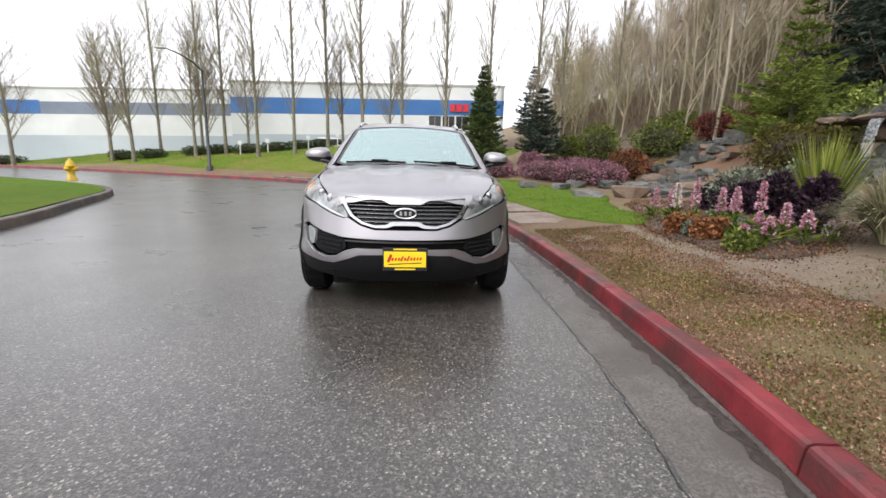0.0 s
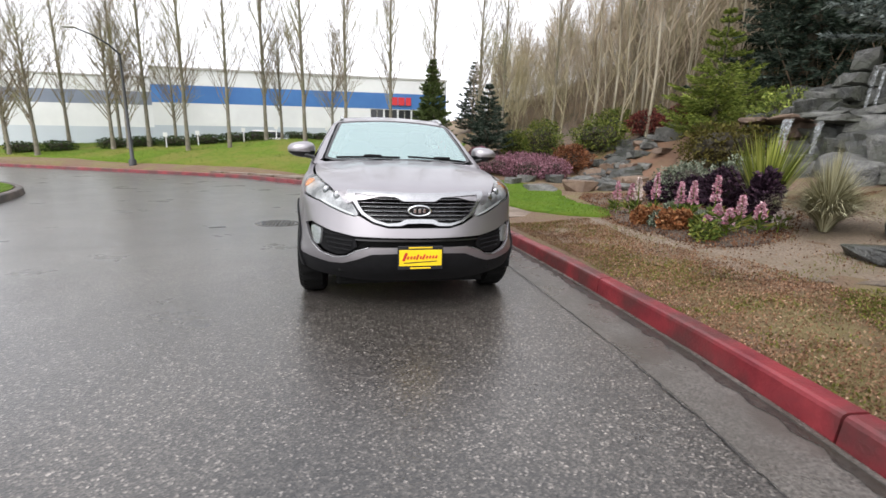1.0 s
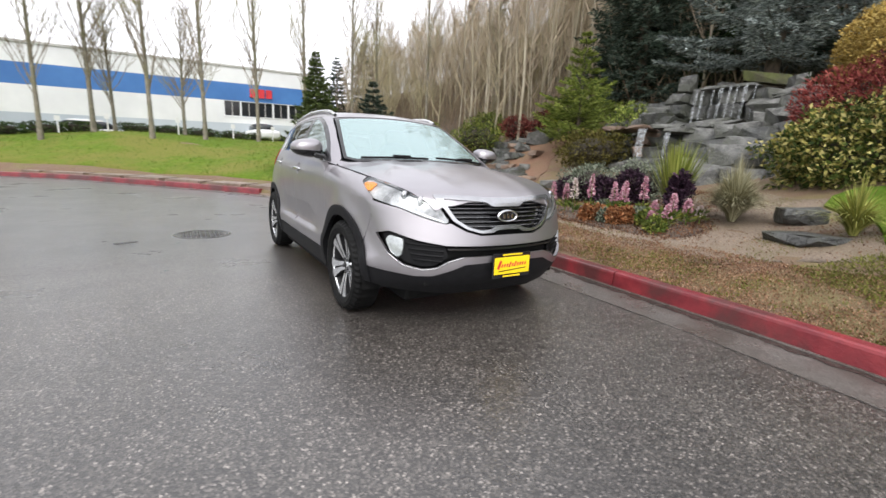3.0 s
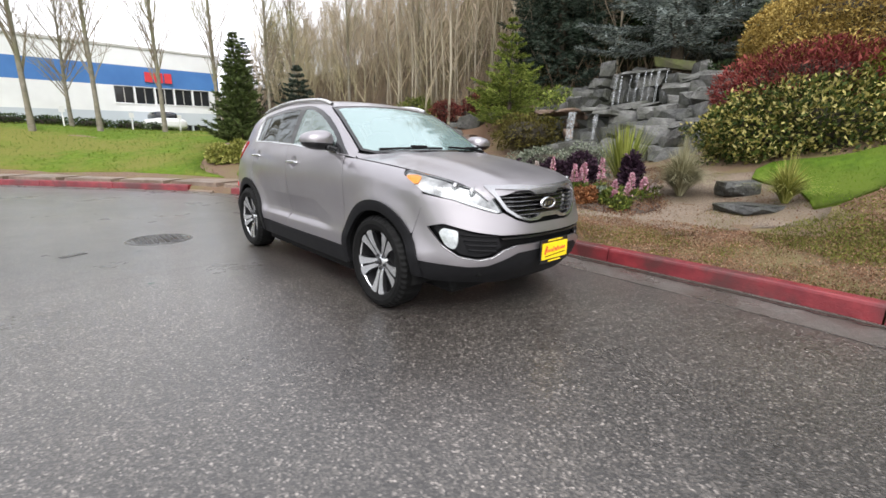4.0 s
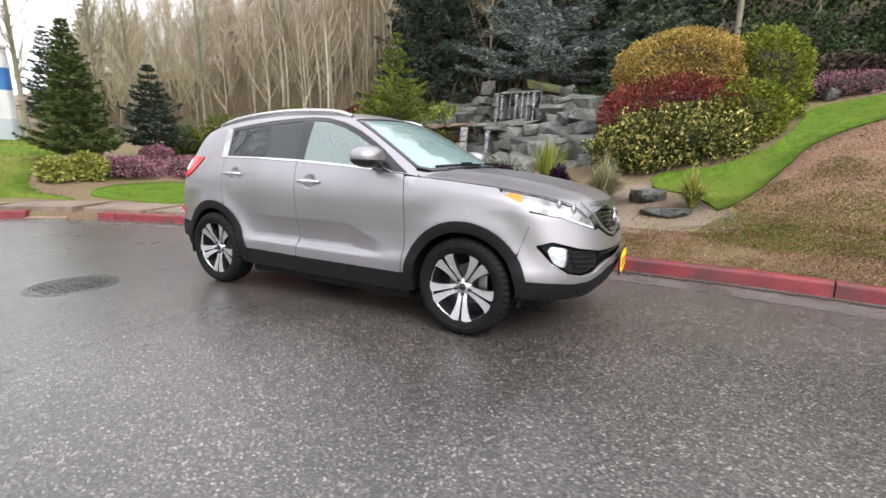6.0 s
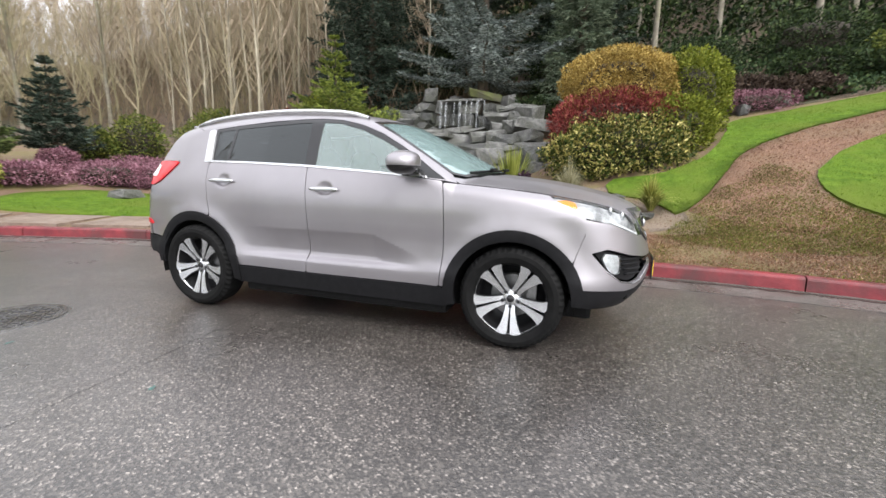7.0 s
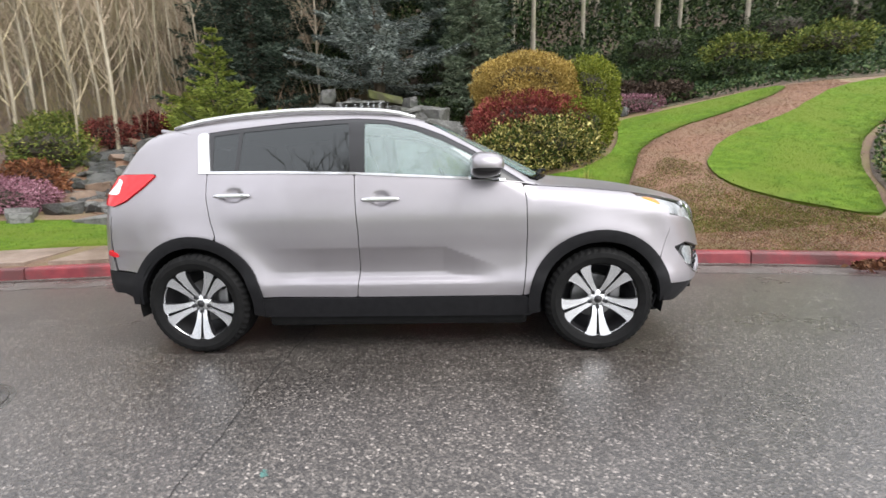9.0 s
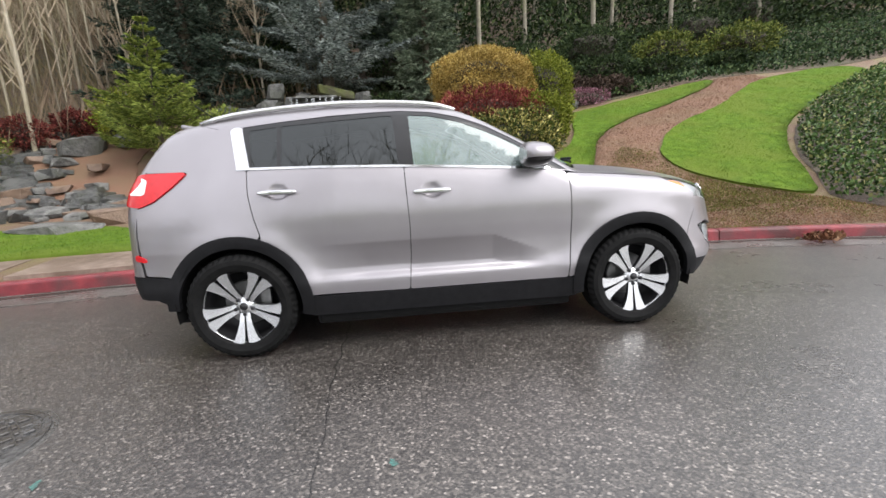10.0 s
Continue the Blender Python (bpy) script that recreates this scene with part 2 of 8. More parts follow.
def drape(name, pts, lift, mat, step=0.5, rise=None, edge=0.05, smooth=True, wob=0.0, curve=True, label="", kind="structure"):
    """A sheet that lies on the ground inside an outline, with a turned-down edge."""
    line = closed_curve(pts) if curve else list(pts)
    if wob:
        line = [(x + wob * (noise.noise((x * 1.7, y * 1.7, 3)) + 0.5 * noise.noise((x * 6, y * 6, 5))), y + wob * (noise.noise((x * 1.7, y * 1.7, 9)) + 0.5 * noise.noise((x * 6, y * 6, 1)))) for x, y in line]
    vs, fs, _ = mat_of_outline(line, step)
    rise = rise or height
    out = [(v.x, v.y, rise(v.x, v.y) + lift) for v in vs]
    faces = [tuple(f) for f in fs]
    n = len(line)
    base = len(out)
    for x, y in line:
        out.append((x, y, rise(x, y) + lift - edge))
    for i in range(n):
        k = (i + 1) % n
        faces.append((i, k, base + k, base + i))
    ob = piece(name, out, faces, mat, None, label, smooth)
    return tagged(ob, kind=kind)


def scatter(poly, count, seed):
    """Random plan points inside an outline."""
    rng = np.random.default_rng(seed)
    lo, hi = np.min(poly, 0), np.max(poly, 0)
    out = np.zeros((0, 2))
    while len(out) < count:
        p = lo + (hi - lo) * rng.random((count * 2, 2))
        out = np.r_[out, p[inside_many(p, poly)]]
    return out[:count]


def leaf_cloud(points, normals, length, width, seed, spread=0.9, fold=0.15):
    """Diamond leaves at points, turned loosely towards normals: verts and faces."""
    rng = np.random.default_rng(seed)
    n = len(points)
    d = normals + spread * rng.normal(size=(n, 3))
    d /= np.linalg.norm(d, axis=1)[:, None] + 1e-9
    s = np.cross(d, rng.normal(size=(n, 3)))
    s /= np.linalg.norm(s, axis=1)[:, None] + 1e-9
    k = (0.65 + 0.7 * rng.random(n))[:, None]
    up = np.cross(d, s)
    tip = points + d * length * k
    mid = points + d * length * 0.5 * k + up * fold * length * k
    a, b = mid + s * width * 0.5 * k, mid - s * width * 0.5 * k
    vs = np.stack([points, a, tip, b], 1).reshape(-1, 3)
    i = np.arange(n)[:, None] * 4
    return vs, np.concatenate([i, i + 1, i + 2, i + 3], 1)


def quick_mesh(name, vs, fs, mat, parent=None, label="", smooth=False):
    """One mesh from arrays of equal-sided faces."""
    vs, fs = np.asarray(vs, np.float32), np.asarray(fs, np.int32)
    me = bpy.data.meshes.new(name)
    me.vertices.add(len(vs))
    me.vertices.foreach_set("co", vs.ravel())
    k = fs.shape[1]
    me.loops.add(fs.size)
    me.loops.foreach_set("vertex_index", fs.ravel())
    me.polygons.add(len(fs))
    me.polygons.foreach_set("loop_start", np.arange(len(fs), dtype=np.int32) * k)
    me.polygons.foreach_set("loop_total", np.full(len(fs), k, np.int32))
    if smooth:
        me.polygons.foreach_set("use_smooth", np.ones(len(fs), bool))
    me.update(calc_edges=True)
    me.validate()
    for m in mat if isinstance(mat, (list, tuple)) else [mat]:
        me.materials.append(m)
    ob = new(name, me)
    ob.parent = parent
    return tagged(ob, label)


def superblob(bm, at, size, power=2.6, seg=28, rings=16, squash=None):
    """A rounded pebble-box, added to bm."""
    r = bmesh.ops.create_uvsphere(bm, u_segments=seg, v_segments=rings, radius=1)
    for v in r["verts"]:
        k = (abs(v.co.x) ** power + abs(v.co.y) ** power + abs(v.co.z) ** power) ** (1 / power)
        v.co = v.co / max(k, 1e-6)
        if squash:
            v.co = squash(v.co)
        v.co = Vector((v.co.x * size[0] + at[0], v.co.y * size[1] + at[1], v.co.z * size[2] + at[2]))
    return bm

# ---- the lie of the land ----
HILL = [
    (1.9, -3, .15), (1.9, 0, .16), (1.9, 3, .16), (1.4, 6.5, .16), (.2, 10.5, .17), (-3, 14.8, .18), (-12, 20, .2), (-22, 25, .25),
    (0, -9, .15), (-5, -20, .2), (3.9, -1.4, .38), (4.5, -.6, .42), (3.7, 2, .34), (4.6, .4, .45), (5.3, -4.15, 1.28), (9.5, -3.8, 2.45),
    (12.6, -6.6, 3.6), (3.1, -5.5, .7), (9.6, -8.4, 3.25), (8.6, -.6, 1.7), (7.2, .4, 1.0), (8.8, 2, .85), (5.6, 6.9, .3), (9.5, 12.3, .5),
    (8, 13.4, .6), (12.4, 12, 2.0), (13, 15, 2.5), (12, 9.3, 1.8), (3, 14.6, 1.1), (5.8, 15.8, 1.1), (13.5, 4.5, 2.3), (15, 4, 3.6),
    (-6, 18.5, .5), (-4, 22, 1.75), (-12, 22, .7), (-13, 25, 1.1), (-22, 29, .9), (7, 32, 2.0), (-12, 36, 1.8), (20, 2, 6), (20, -14, 7),
    (20, 14, 5.4), (32, 0, 13), (32, 22, 13), (32, -24, 13), (50, 0, 24), (50, 40, 25), (50, -40, 24), (18, 30, 5), (35, 50, 13), (0, 60, 2),
]
_p = np.array(HILL)
_k = np.sqrt(((_p[:, None, :2] - _p[None, :, :2]) ** 2).sum(-1) + 1.0)
_m = np.block([[_k, np.ones((len(_p), 1))], [np.ones((1, len(_p))), np.zeros((1, 1))]])
_w = np.linalg.solve(_m, np.append(_p[:, 2], 0))


def hill(x, y):
    """The height of the planted bank beyond the outer kerb."""
    x, y = min(max(x, -60), 60), min(max(y, -45), 70)
    return float(np.sqrt((_p[:, 0] - x) ** 2 + (_p[:, 1] - y) ** 2 + 1.0) @ _w[:-1] + _w[-1])


OUTER = curve_through([(-9, -34), (-4.5, -22), (-1.6, -13), (0.35, -7), (1.25, -4.1), (1.6, -2.4), (1.68, -1), (1.72, 0.7), (1.66, 3), (1.3, 6), (1.05, 7.1), (0.0, 9.9), (-3.5, 14.2), (-6, 16.5), (-12.4, 19.6), (-21.6, 23.6), (-40, 28.5), (-80, 37)], 0.5)
INNER = curve_through([(-16, -34), (-10.5, -18), (-7.4, -9), (-6.1, -3), (-5.8, 0), (-6.05, 2.9), (-7.1, 5.9), (-7.9, 8), (-8.75, 9.3), (-10, 10.4), (-12.2, 11.7), (-15.2, 13.2), (-24, 16.6), (-40, 21.5), (-80, 30)], 0.5)
ROAD = OUTER + INNER[::-1]


def height(x, y):
    """The ground beside the road: the bank outside, a low lawn inside the bend."""
    if inside(x, y, ISLE):
        return 0.13 + 0.03 * noise.noise((x * 0.3, y * 0.3, 0))
    h = hill(x, y)
    return h + 0.03 * noise.noise((x * 0.9, y * 0.9, 0)) + 0.012 * noise.noise((x * 3.1, y * 3.1, 4))


ISLE = INNER + [(-400, 160), (-400, -400), (-60, -400)]


def hill_many(xy):
    """hill() for an array of plan points."""
    q = np.c_[np.clip(xy[:, 0], -60, 60), np.clip(xy[:, 1], -45, 70)]
    r2 = ((q[:, None, :] - _p[None, :, :2]) ** 2).sum(-1)
    return np.sqrt(r2 + 1.0) @ _w[:-1] + _w[-1]


def height_many(xy):
    """height() for an array of plan points."""
    xy = np.asarray(xy, float)
    low = np.array([0.03 * noise.noise((x * 0.3, y * 0.3, 0)) for x, y in xy]) + 0.13
    bank_h = hill_many(xy) + np.array([0.03 * noise.noise((x * 0.9, y * 0.9, 0)) + 0.012 * noise.noise((x * 3.1, y * 3.1, 4)) for x, y in xy])
    return np.where(inside_many(xy, ISLE), low, bank_h)

# ---- ground, road, kerbs ----
def ground_sheet():
    """One sheet to the horizon, sunk below the road."""
    ax = np.concatenate([[-900, -500, -300, -180, -110, -75], np.arange(-55, 1, 2.2), np.arange(1.2, 13, 0.42), np.arange(13.4, 60, 1.6), [66, 80, 110, 180, 300, 500, 900]])
    ay = np.concatenate([[-900, -500, -300, -180, -110, -70], np.arange(-44, -11, 1.8), np.arange(-10.5, 18, 0.5), np.arange(18.8, 70, 1.7), [78, 110, 180, 300, 500, 900]])
    gx, gy = np.meshgrid(ax, ay)
    g = np.c_[gx.ravel(), gy.ravel()]
    out, edges = [], []
    lines = []
    for line, d in ((OUTER, 0.03), (OUTER, 0.12), (INNER, -0.03), (INNER, -0.12)):
        lines.append(offset_line(line, d))
    near = np.array(lines[0] + lines[1] + lines[2] + lines[3])
    keep = np.array([np.min(np.abs(near - p).max(1)) > 0.16 for p in g])
    g = g[keep]
    inroad = inside_many(g, lines[0] + lines[2][::-1])
    zs = [-0.12 if r else height(*p) for p, r in zip(g, inroad)]
    pts = [Vector(p) for p in g.tolist()]
    for line, low in ((lines[0], True), (lines[1], False), (lines[2], True), (lines[3], False)):
        b = len(pts)
        pts += [Vector(p) for p in line]
        zs += [-0.12 if low else height(*p) for p in line]
        edges += [(b + i, b + i + 1) for i in range(len(line) - 1)]
    r = geometry.delaunay_2d_cdt(pts, edges, [], 0, 1e-5)
    back = {}
    for i, o in enumerate(r[3]):
        for k in o:
            back[i] = k
    vs = [(v.x, v.y, zs[back[i]] if i in back else -0.12) for i, v in enumerate(r[0])]
    return tagged(piece("ground", vs, r[2], M_LITTER, None, "mossy brown leaf litter over the planted bank", True), category="ground", kind="structure")


ground = ground_sheet()

vs, fs, _ = mat_of_outline(ROAD, 2.0)
road = tagged(piece("road", [(v.x, v.y, 0.0) for v in vs], fs, M_ASPHALT, None, "wet dark asphalt road with pale stone chips"), category="road", kind="structure")


def stretch(line, y0, y1):
    return [p for p in line if y0 <= p[1] <= y1]


def kerb_run(name, line, side, mat, label, length=2.1, gap=0.014):
    """Kerb stones end to end along a line."""
    top = thing(name, label=label, category="kerb", kind="structure")
    fine = curve_through(line, 0.15)
    prof = [(0.0, -0.1), (0.012, 0.02), (0.022, 0.125), (0.03, 0.143), (0.05, 0.152), (0.14, 0.155), (0.158, 0.148), (0.165, 0.12), (0.165, -0.1)]
    prof = [(side * s, z) for s, z in prof]
    if side < 0:
        prof = prof[::-1]
    run, start = 0.0, 0
    for i in range(1, len(fine)):
        run += math.dist(fine[i], fine[i - 1])
        if run > length or i == len(fine) - 1:
            seg = [list(p) for p in fine[start:i + 1]]
            a, b = Vector(seg[-2]), Vector(seg[-1])
            seg[-1] = tuple(b + (a - b).normalized() * gap)
            v, f = sweep([tuple(p) for p in seg], prof)
            piece("kerb_stone", v, f, mat, top)
            start, run = i, 0.0
    return top


kerb_run("kerb", stretch(OUTER, -30, 8.9), 1, M_KERB, "red-painted concrete kerb along the wet gutter")
kerb_run("kerb", [p for p in OUTER if p[1] > 9.8 and p[0] > -45], 1, M_KERB, "red-painted concrete kerb below the grass berm")
drop = stretch(OUTER, 8.6, 10.2)
v, f = sweep(drop, [(0, -0.1), (0.01, 0.02), (0.05, 0.035), (0.165, 0.05), (0.17, -0.1)])
tagged(piece("dropped_kerb", v, f, M_WALK, None, "lowered bare concrete kerb at the crossing"), category="kerb", kind="structure")
kerb_run("kerb", [p for p in INNER if -30 < p[1] and p[0] > -45], -1, M_KERBGREY, "dark weathered concrete kerb round the inner lawn")

v, f = sweep(stretch(OUTER, -30, 40), [(-0.46, -0.03), (-0.455, 0.003), (-0.02, 0.006), (0.02, -0.03)])
tagged(piece("gutter", v, f, M_GUTTER, None, "wet concrete gutter strip below the red kerb"), category="gutter", kind="structure")


# mortar bead at the kerb's foot, and dark silt along it
v, f = sweep(stretch(OUTER, -30, 8.9), [(-0.030, 0.0), (-0.026, 0.013), (-0.002, 0.016), (0.012, 0.010)])
tagged(piece("mortar_bead", v, f, M_GUTTER, None, "damp mortar bead along the foot of the kerb"), category="kerb", kind="structure")
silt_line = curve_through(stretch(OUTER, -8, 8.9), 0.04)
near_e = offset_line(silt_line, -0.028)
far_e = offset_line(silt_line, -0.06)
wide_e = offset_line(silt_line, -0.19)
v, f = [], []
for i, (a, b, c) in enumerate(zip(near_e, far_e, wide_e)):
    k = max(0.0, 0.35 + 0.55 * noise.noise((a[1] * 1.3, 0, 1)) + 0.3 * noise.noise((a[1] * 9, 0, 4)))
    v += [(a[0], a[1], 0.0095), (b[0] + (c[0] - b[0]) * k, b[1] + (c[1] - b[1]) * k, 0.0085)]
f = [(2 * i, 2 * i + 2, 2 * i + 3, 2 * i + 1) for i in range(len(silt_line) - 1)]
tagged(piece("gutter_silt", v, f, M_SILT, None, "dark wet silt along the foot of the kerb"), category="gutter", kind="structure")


def kerbline(d, y0, y1):
    return [p for p in offset_line(OUTER, d) if y0 <= p[1] <= y1]


# pavement slabs behind the kerb
pave = thing("pavement", label="damp brown-grey concrete pavement behind the kerb", category="pavement", kind="structure")
fine = curve_through(stretch(OUTER, 2.4, 17), 0.2)
run, start = 0.0, 0
for i in range(1, len(fine)):
    run += math.dist(fine[i], fine[i - 1])
    if run > 1.5 or i == len(fine) - 1:
        v, f = sweep(fine[start:i], [(0.172, 0.02), (0.172, 0.168), (1.22, 0.19), (1.22, 0.02)], lambda x, y: 0.055 if y > 9 else 0.032)
        piece("slab", v, f, M_WALK, pave)
        start, run = i, 0.0

# ---- lawns, beds and the path ----
LAWN_STRIP = [(3.5, 2.1), (3.1, 2.7)] + kerbline(1.26, 3.2, 10.2)[::3] + [(1.5, 10.8), (2.6, 11.5), (4.0, 11.3), (5.3, 10), (5.5, 7.8), (4.9, 6.4), (4.3, 4.7), (4.1, 3.2)]
FRONT_LAWN = [(4.2, -1.78), (4.45, -2.1), (5.2, -2.5), (5.75, -2.8), (6.8, -3.4), (7.65, -4.4), (8.3, -5.8), (9.2, -7.9), (10.25, -8.7), (10.2, -6.9), (9.95, -5.0), (9.6, -3.8), (8.5, -3.4), (7.2, -2.9), (6.5, -2.3), (6.2, -1.6), (6.3, -0.9), (5.6, -0.8), (5.1, -1.45)]
RIGHT_LAWN = [(5.25, -4.0), (4.5, -3.85), (3.8, -3.95), (3.0, -4.28), (2.45, -4.8), (3.15, -5.4), (4.15, -6.0), (5.45, -7.15), (6.6, -8.9), (7.6, -10.6), (9.1, -13.2), (10.3, -13.2), (9.7, -10.7), (8.6, -8.7), (7.55, -7.2), (6.85, -5.75), (6.0, -4.6)]
PATH_BED = [(2.9, -3.0), (4.3, -2.0), (5.2, -2.44), (5.75, -2.74), (6.8, -3.34), (7.7, -4.4), (8.35, -5.8), (9.25, -7.9), (10.2, -8.8), (10.4, -10.4), (9.5, -10.2), (8.5, -8.5), (7.5, -7.1), (6.8, -5.65), (5.9, -4.45), (5.2, -3.95), (4.5, -3.8), (3.6, -3.85)]
IVY_BED = [(2.35, -4.95), (3.1, -5.5), (4.1, -6.1), (5.35, -7.25), (6.5, -9.0), (7.5, -10.7), (9.0, -13.4), (9.5, -16), (5, -15), (1.9, -9.5), (1.15, -6.2), (1.7, -5.15)]
BED = [(3.55, 2.6), (3.3, 1.7), (3.25, 1.0), (3.35, 0.2), (3.75, -0.1), (4.4, 0.1), (5.0, 0.5), (6.2, 0.8), (7.2, 1.2), (8.2, 2.4), (7.7, 4.4), (6.6, 6.0), (5.6, 6.4), (4.8, 5.2), (4.3, 3.5)]
PALE = [(2.1, 2.1), (2.2, 0.6), (2.6, -0.5), (3.1, -1.2), (3.9, -1.9), (5.0, -1.6), (5.9, -0.7), (6.3, 0.6), (5.2, 0.7), (4.2, 0.3), (3.4, 0.5), (3.2, 1.4), (3.0, 2.4)]
BERM = kerbline(1.26, 9.9, 31)[::4] + [(-38, 44), (-14, 37), (4, 36), (8, 30), (6, 21), (3.0, 16.5), (1.0, 12.6)]
ISLAND = [p for p in offset_line(INNER, -0.19) if -26 < p[1] < 36][::3] + [(-60, 30), (-60, -26)]
COVER = [(10.4, -3.0), (13, -3), (18, -5), (24, -10), (24, -24), (14, -26), (10.7, -15), (10.5, -10), (10.6, -6.5)]
WOODFLOOR = [(9.8, 15), (10, 20), (8, 26), (11, 36), (20, 52), (45, 52), (55, 10), (55, -40), (24, -40), (23, -12), (17, -4), (14.5, 2), (15.5, 8), (14, 13)]

lawn_strip = drape("lawn", LAWN_STRIP, 0.035, M_LAWN, 0.4, wob=0.05, label="short damp green lawn strip beside the pavement")
front_lawn = drape("lawn", FRONT_LAWN, 0.04, M_LAWN, 0.4, wob=0.05, label="bright green mown lawn tongue beside the bark path")
right_lawn = drape("lawn", RIGHT_LAWN, 0.04, M_LAWN, 0.4, wob=0.05, label="bright green oval lawn on the slope")
BANK = [(6.2, 7.6), (7.6, 7.4), (9.5, 8.6), (11.5, 10.0), (13.2, 10.4), (14.6, 12.0), (15.2, 14.4), (13.4, 15.0), (11.4, 14.4), (9.6, 13.2), (8.6, 11.4), (7.0, 10.2)]
bank = drape("bank", BANK, 0.02, M_BARK, 0.4, wob=0.1, label="bare red-brown earth bank beside the cascade")
tagged(bank, category="ground")
bark_path = drape("path", PATH_BED, 0.014, M_BARK, 0.4, wob=0.04, label="reddish bark-mulch path winding up the slope")
soil = drape("planting_bed", BED, 0.018, M_SOIL, 0.35, wob=0.16, label="dark soil of the flower bed")
pale = drape("bare_earth", PALE, 0.010, M_SAND, 0.35, wob=0.22, label="pale damp trodden earth round the rocks")
ivy_soil = drape("planting_bed", IVY_BED, 0.02, M_SOIL, 0.6, wob=0.05, label="soil under the ivy bank")
berm = drape("berm_lawn", BERM, 0.03, M_BERM, 1.0, label="rough yellow-green grass berm below the building", edge=0.15)
isle = drape("island_lawn", ISLAND, 0.03, M_LAWN, 2.0, label="green lawn inside the bend of the road", edge=0.1)
cover = drape("planting_bed", COVER, 0.03, M_FLOOR, 1.0, label="dark earth under ground-cover plants")
woods_floor = drape("woodland_floor", WOODFLOOR, 0.05, M_FLOOR, 1.6, label="brown leaf-covered woodland floor on the hillside", edge=0.2)
for o in (lawn_strip, front_lawn, right_lawn, berm, isle):
    tagged(o, category="lawn")
for o in (soil, pale, ivy_soil, cover, woods_floor, bark_path):
    tagged(o, category="ground")


# ---- the office building beyond the berm ----
def wall_run(parent, a, b, z0, z1, mat, name, thick=0.3, openings=()):
    """A straight wall with its outer face from a to b, and rectangular openings (s0, s1, z0, z1)."""
    a, b = Vector((*a, 0)), Vector((*b, 0))
    d = (b - a).normalized()
    back = Vector((-d.y, d.x, 0)) * thick
    L = (b - a).length
    xs = sorted({0, L, *[s for o in openings for s in o[:2]]})
    zs = sorted({z0, z1, *[s for o in openings for s in o[2:]]})
    vs, fs = [], []
    for s0, s1 in zip(xs, xs[1:]):
        for h0, h1 in zip(zs, zs[1:]):
            if any(o[0] <= s0 and s1 <= o[1] and o[2] <= h0 and h1 <= o[3] for o in openings):
                continue
            n = len(vs)
            for q in (0, 1):
                for s, h in ((s0, h0), (s1, h0), (s1, h1), (s0, h1)):
                    p = a + d * s + back * q
                    vs.append((p.x, p.y, h))
            fs += [(n, n + 1, n + 2, n + 3), (n + 7, n + 6, n + 5, n + 4)] + [(n + i, n + i + 4, n + (i + 1) % 4 + 4, n + (i + 1) % 4) for i in range(4)]
    return piece(name, vs, fs, mat, parent)


def box_on(parent, name, a, d, s0, s1, z0, z1, depth0, depth1, mat, label=""):
    """A box fixed to a wall's face: s along it, depth in front of (+) or behind (-) it."""
    out = Vector((d.y, -d.x, 0))
    bm = bmesh.new()
    c = Vector((*a, 0)) + d * (s0 + s1) / 2 + out * (depth0 + depth1) / 2
    block(bm, (s1 - s0, abs(depth1 - depth0), z1 - z0), (c.x, c.y, (z0 + z1) / 2), 0.0, (0, 0, math.degrees(math.atan2(d.y, d.x))))
    return part(name, bm, mat, parent, label)


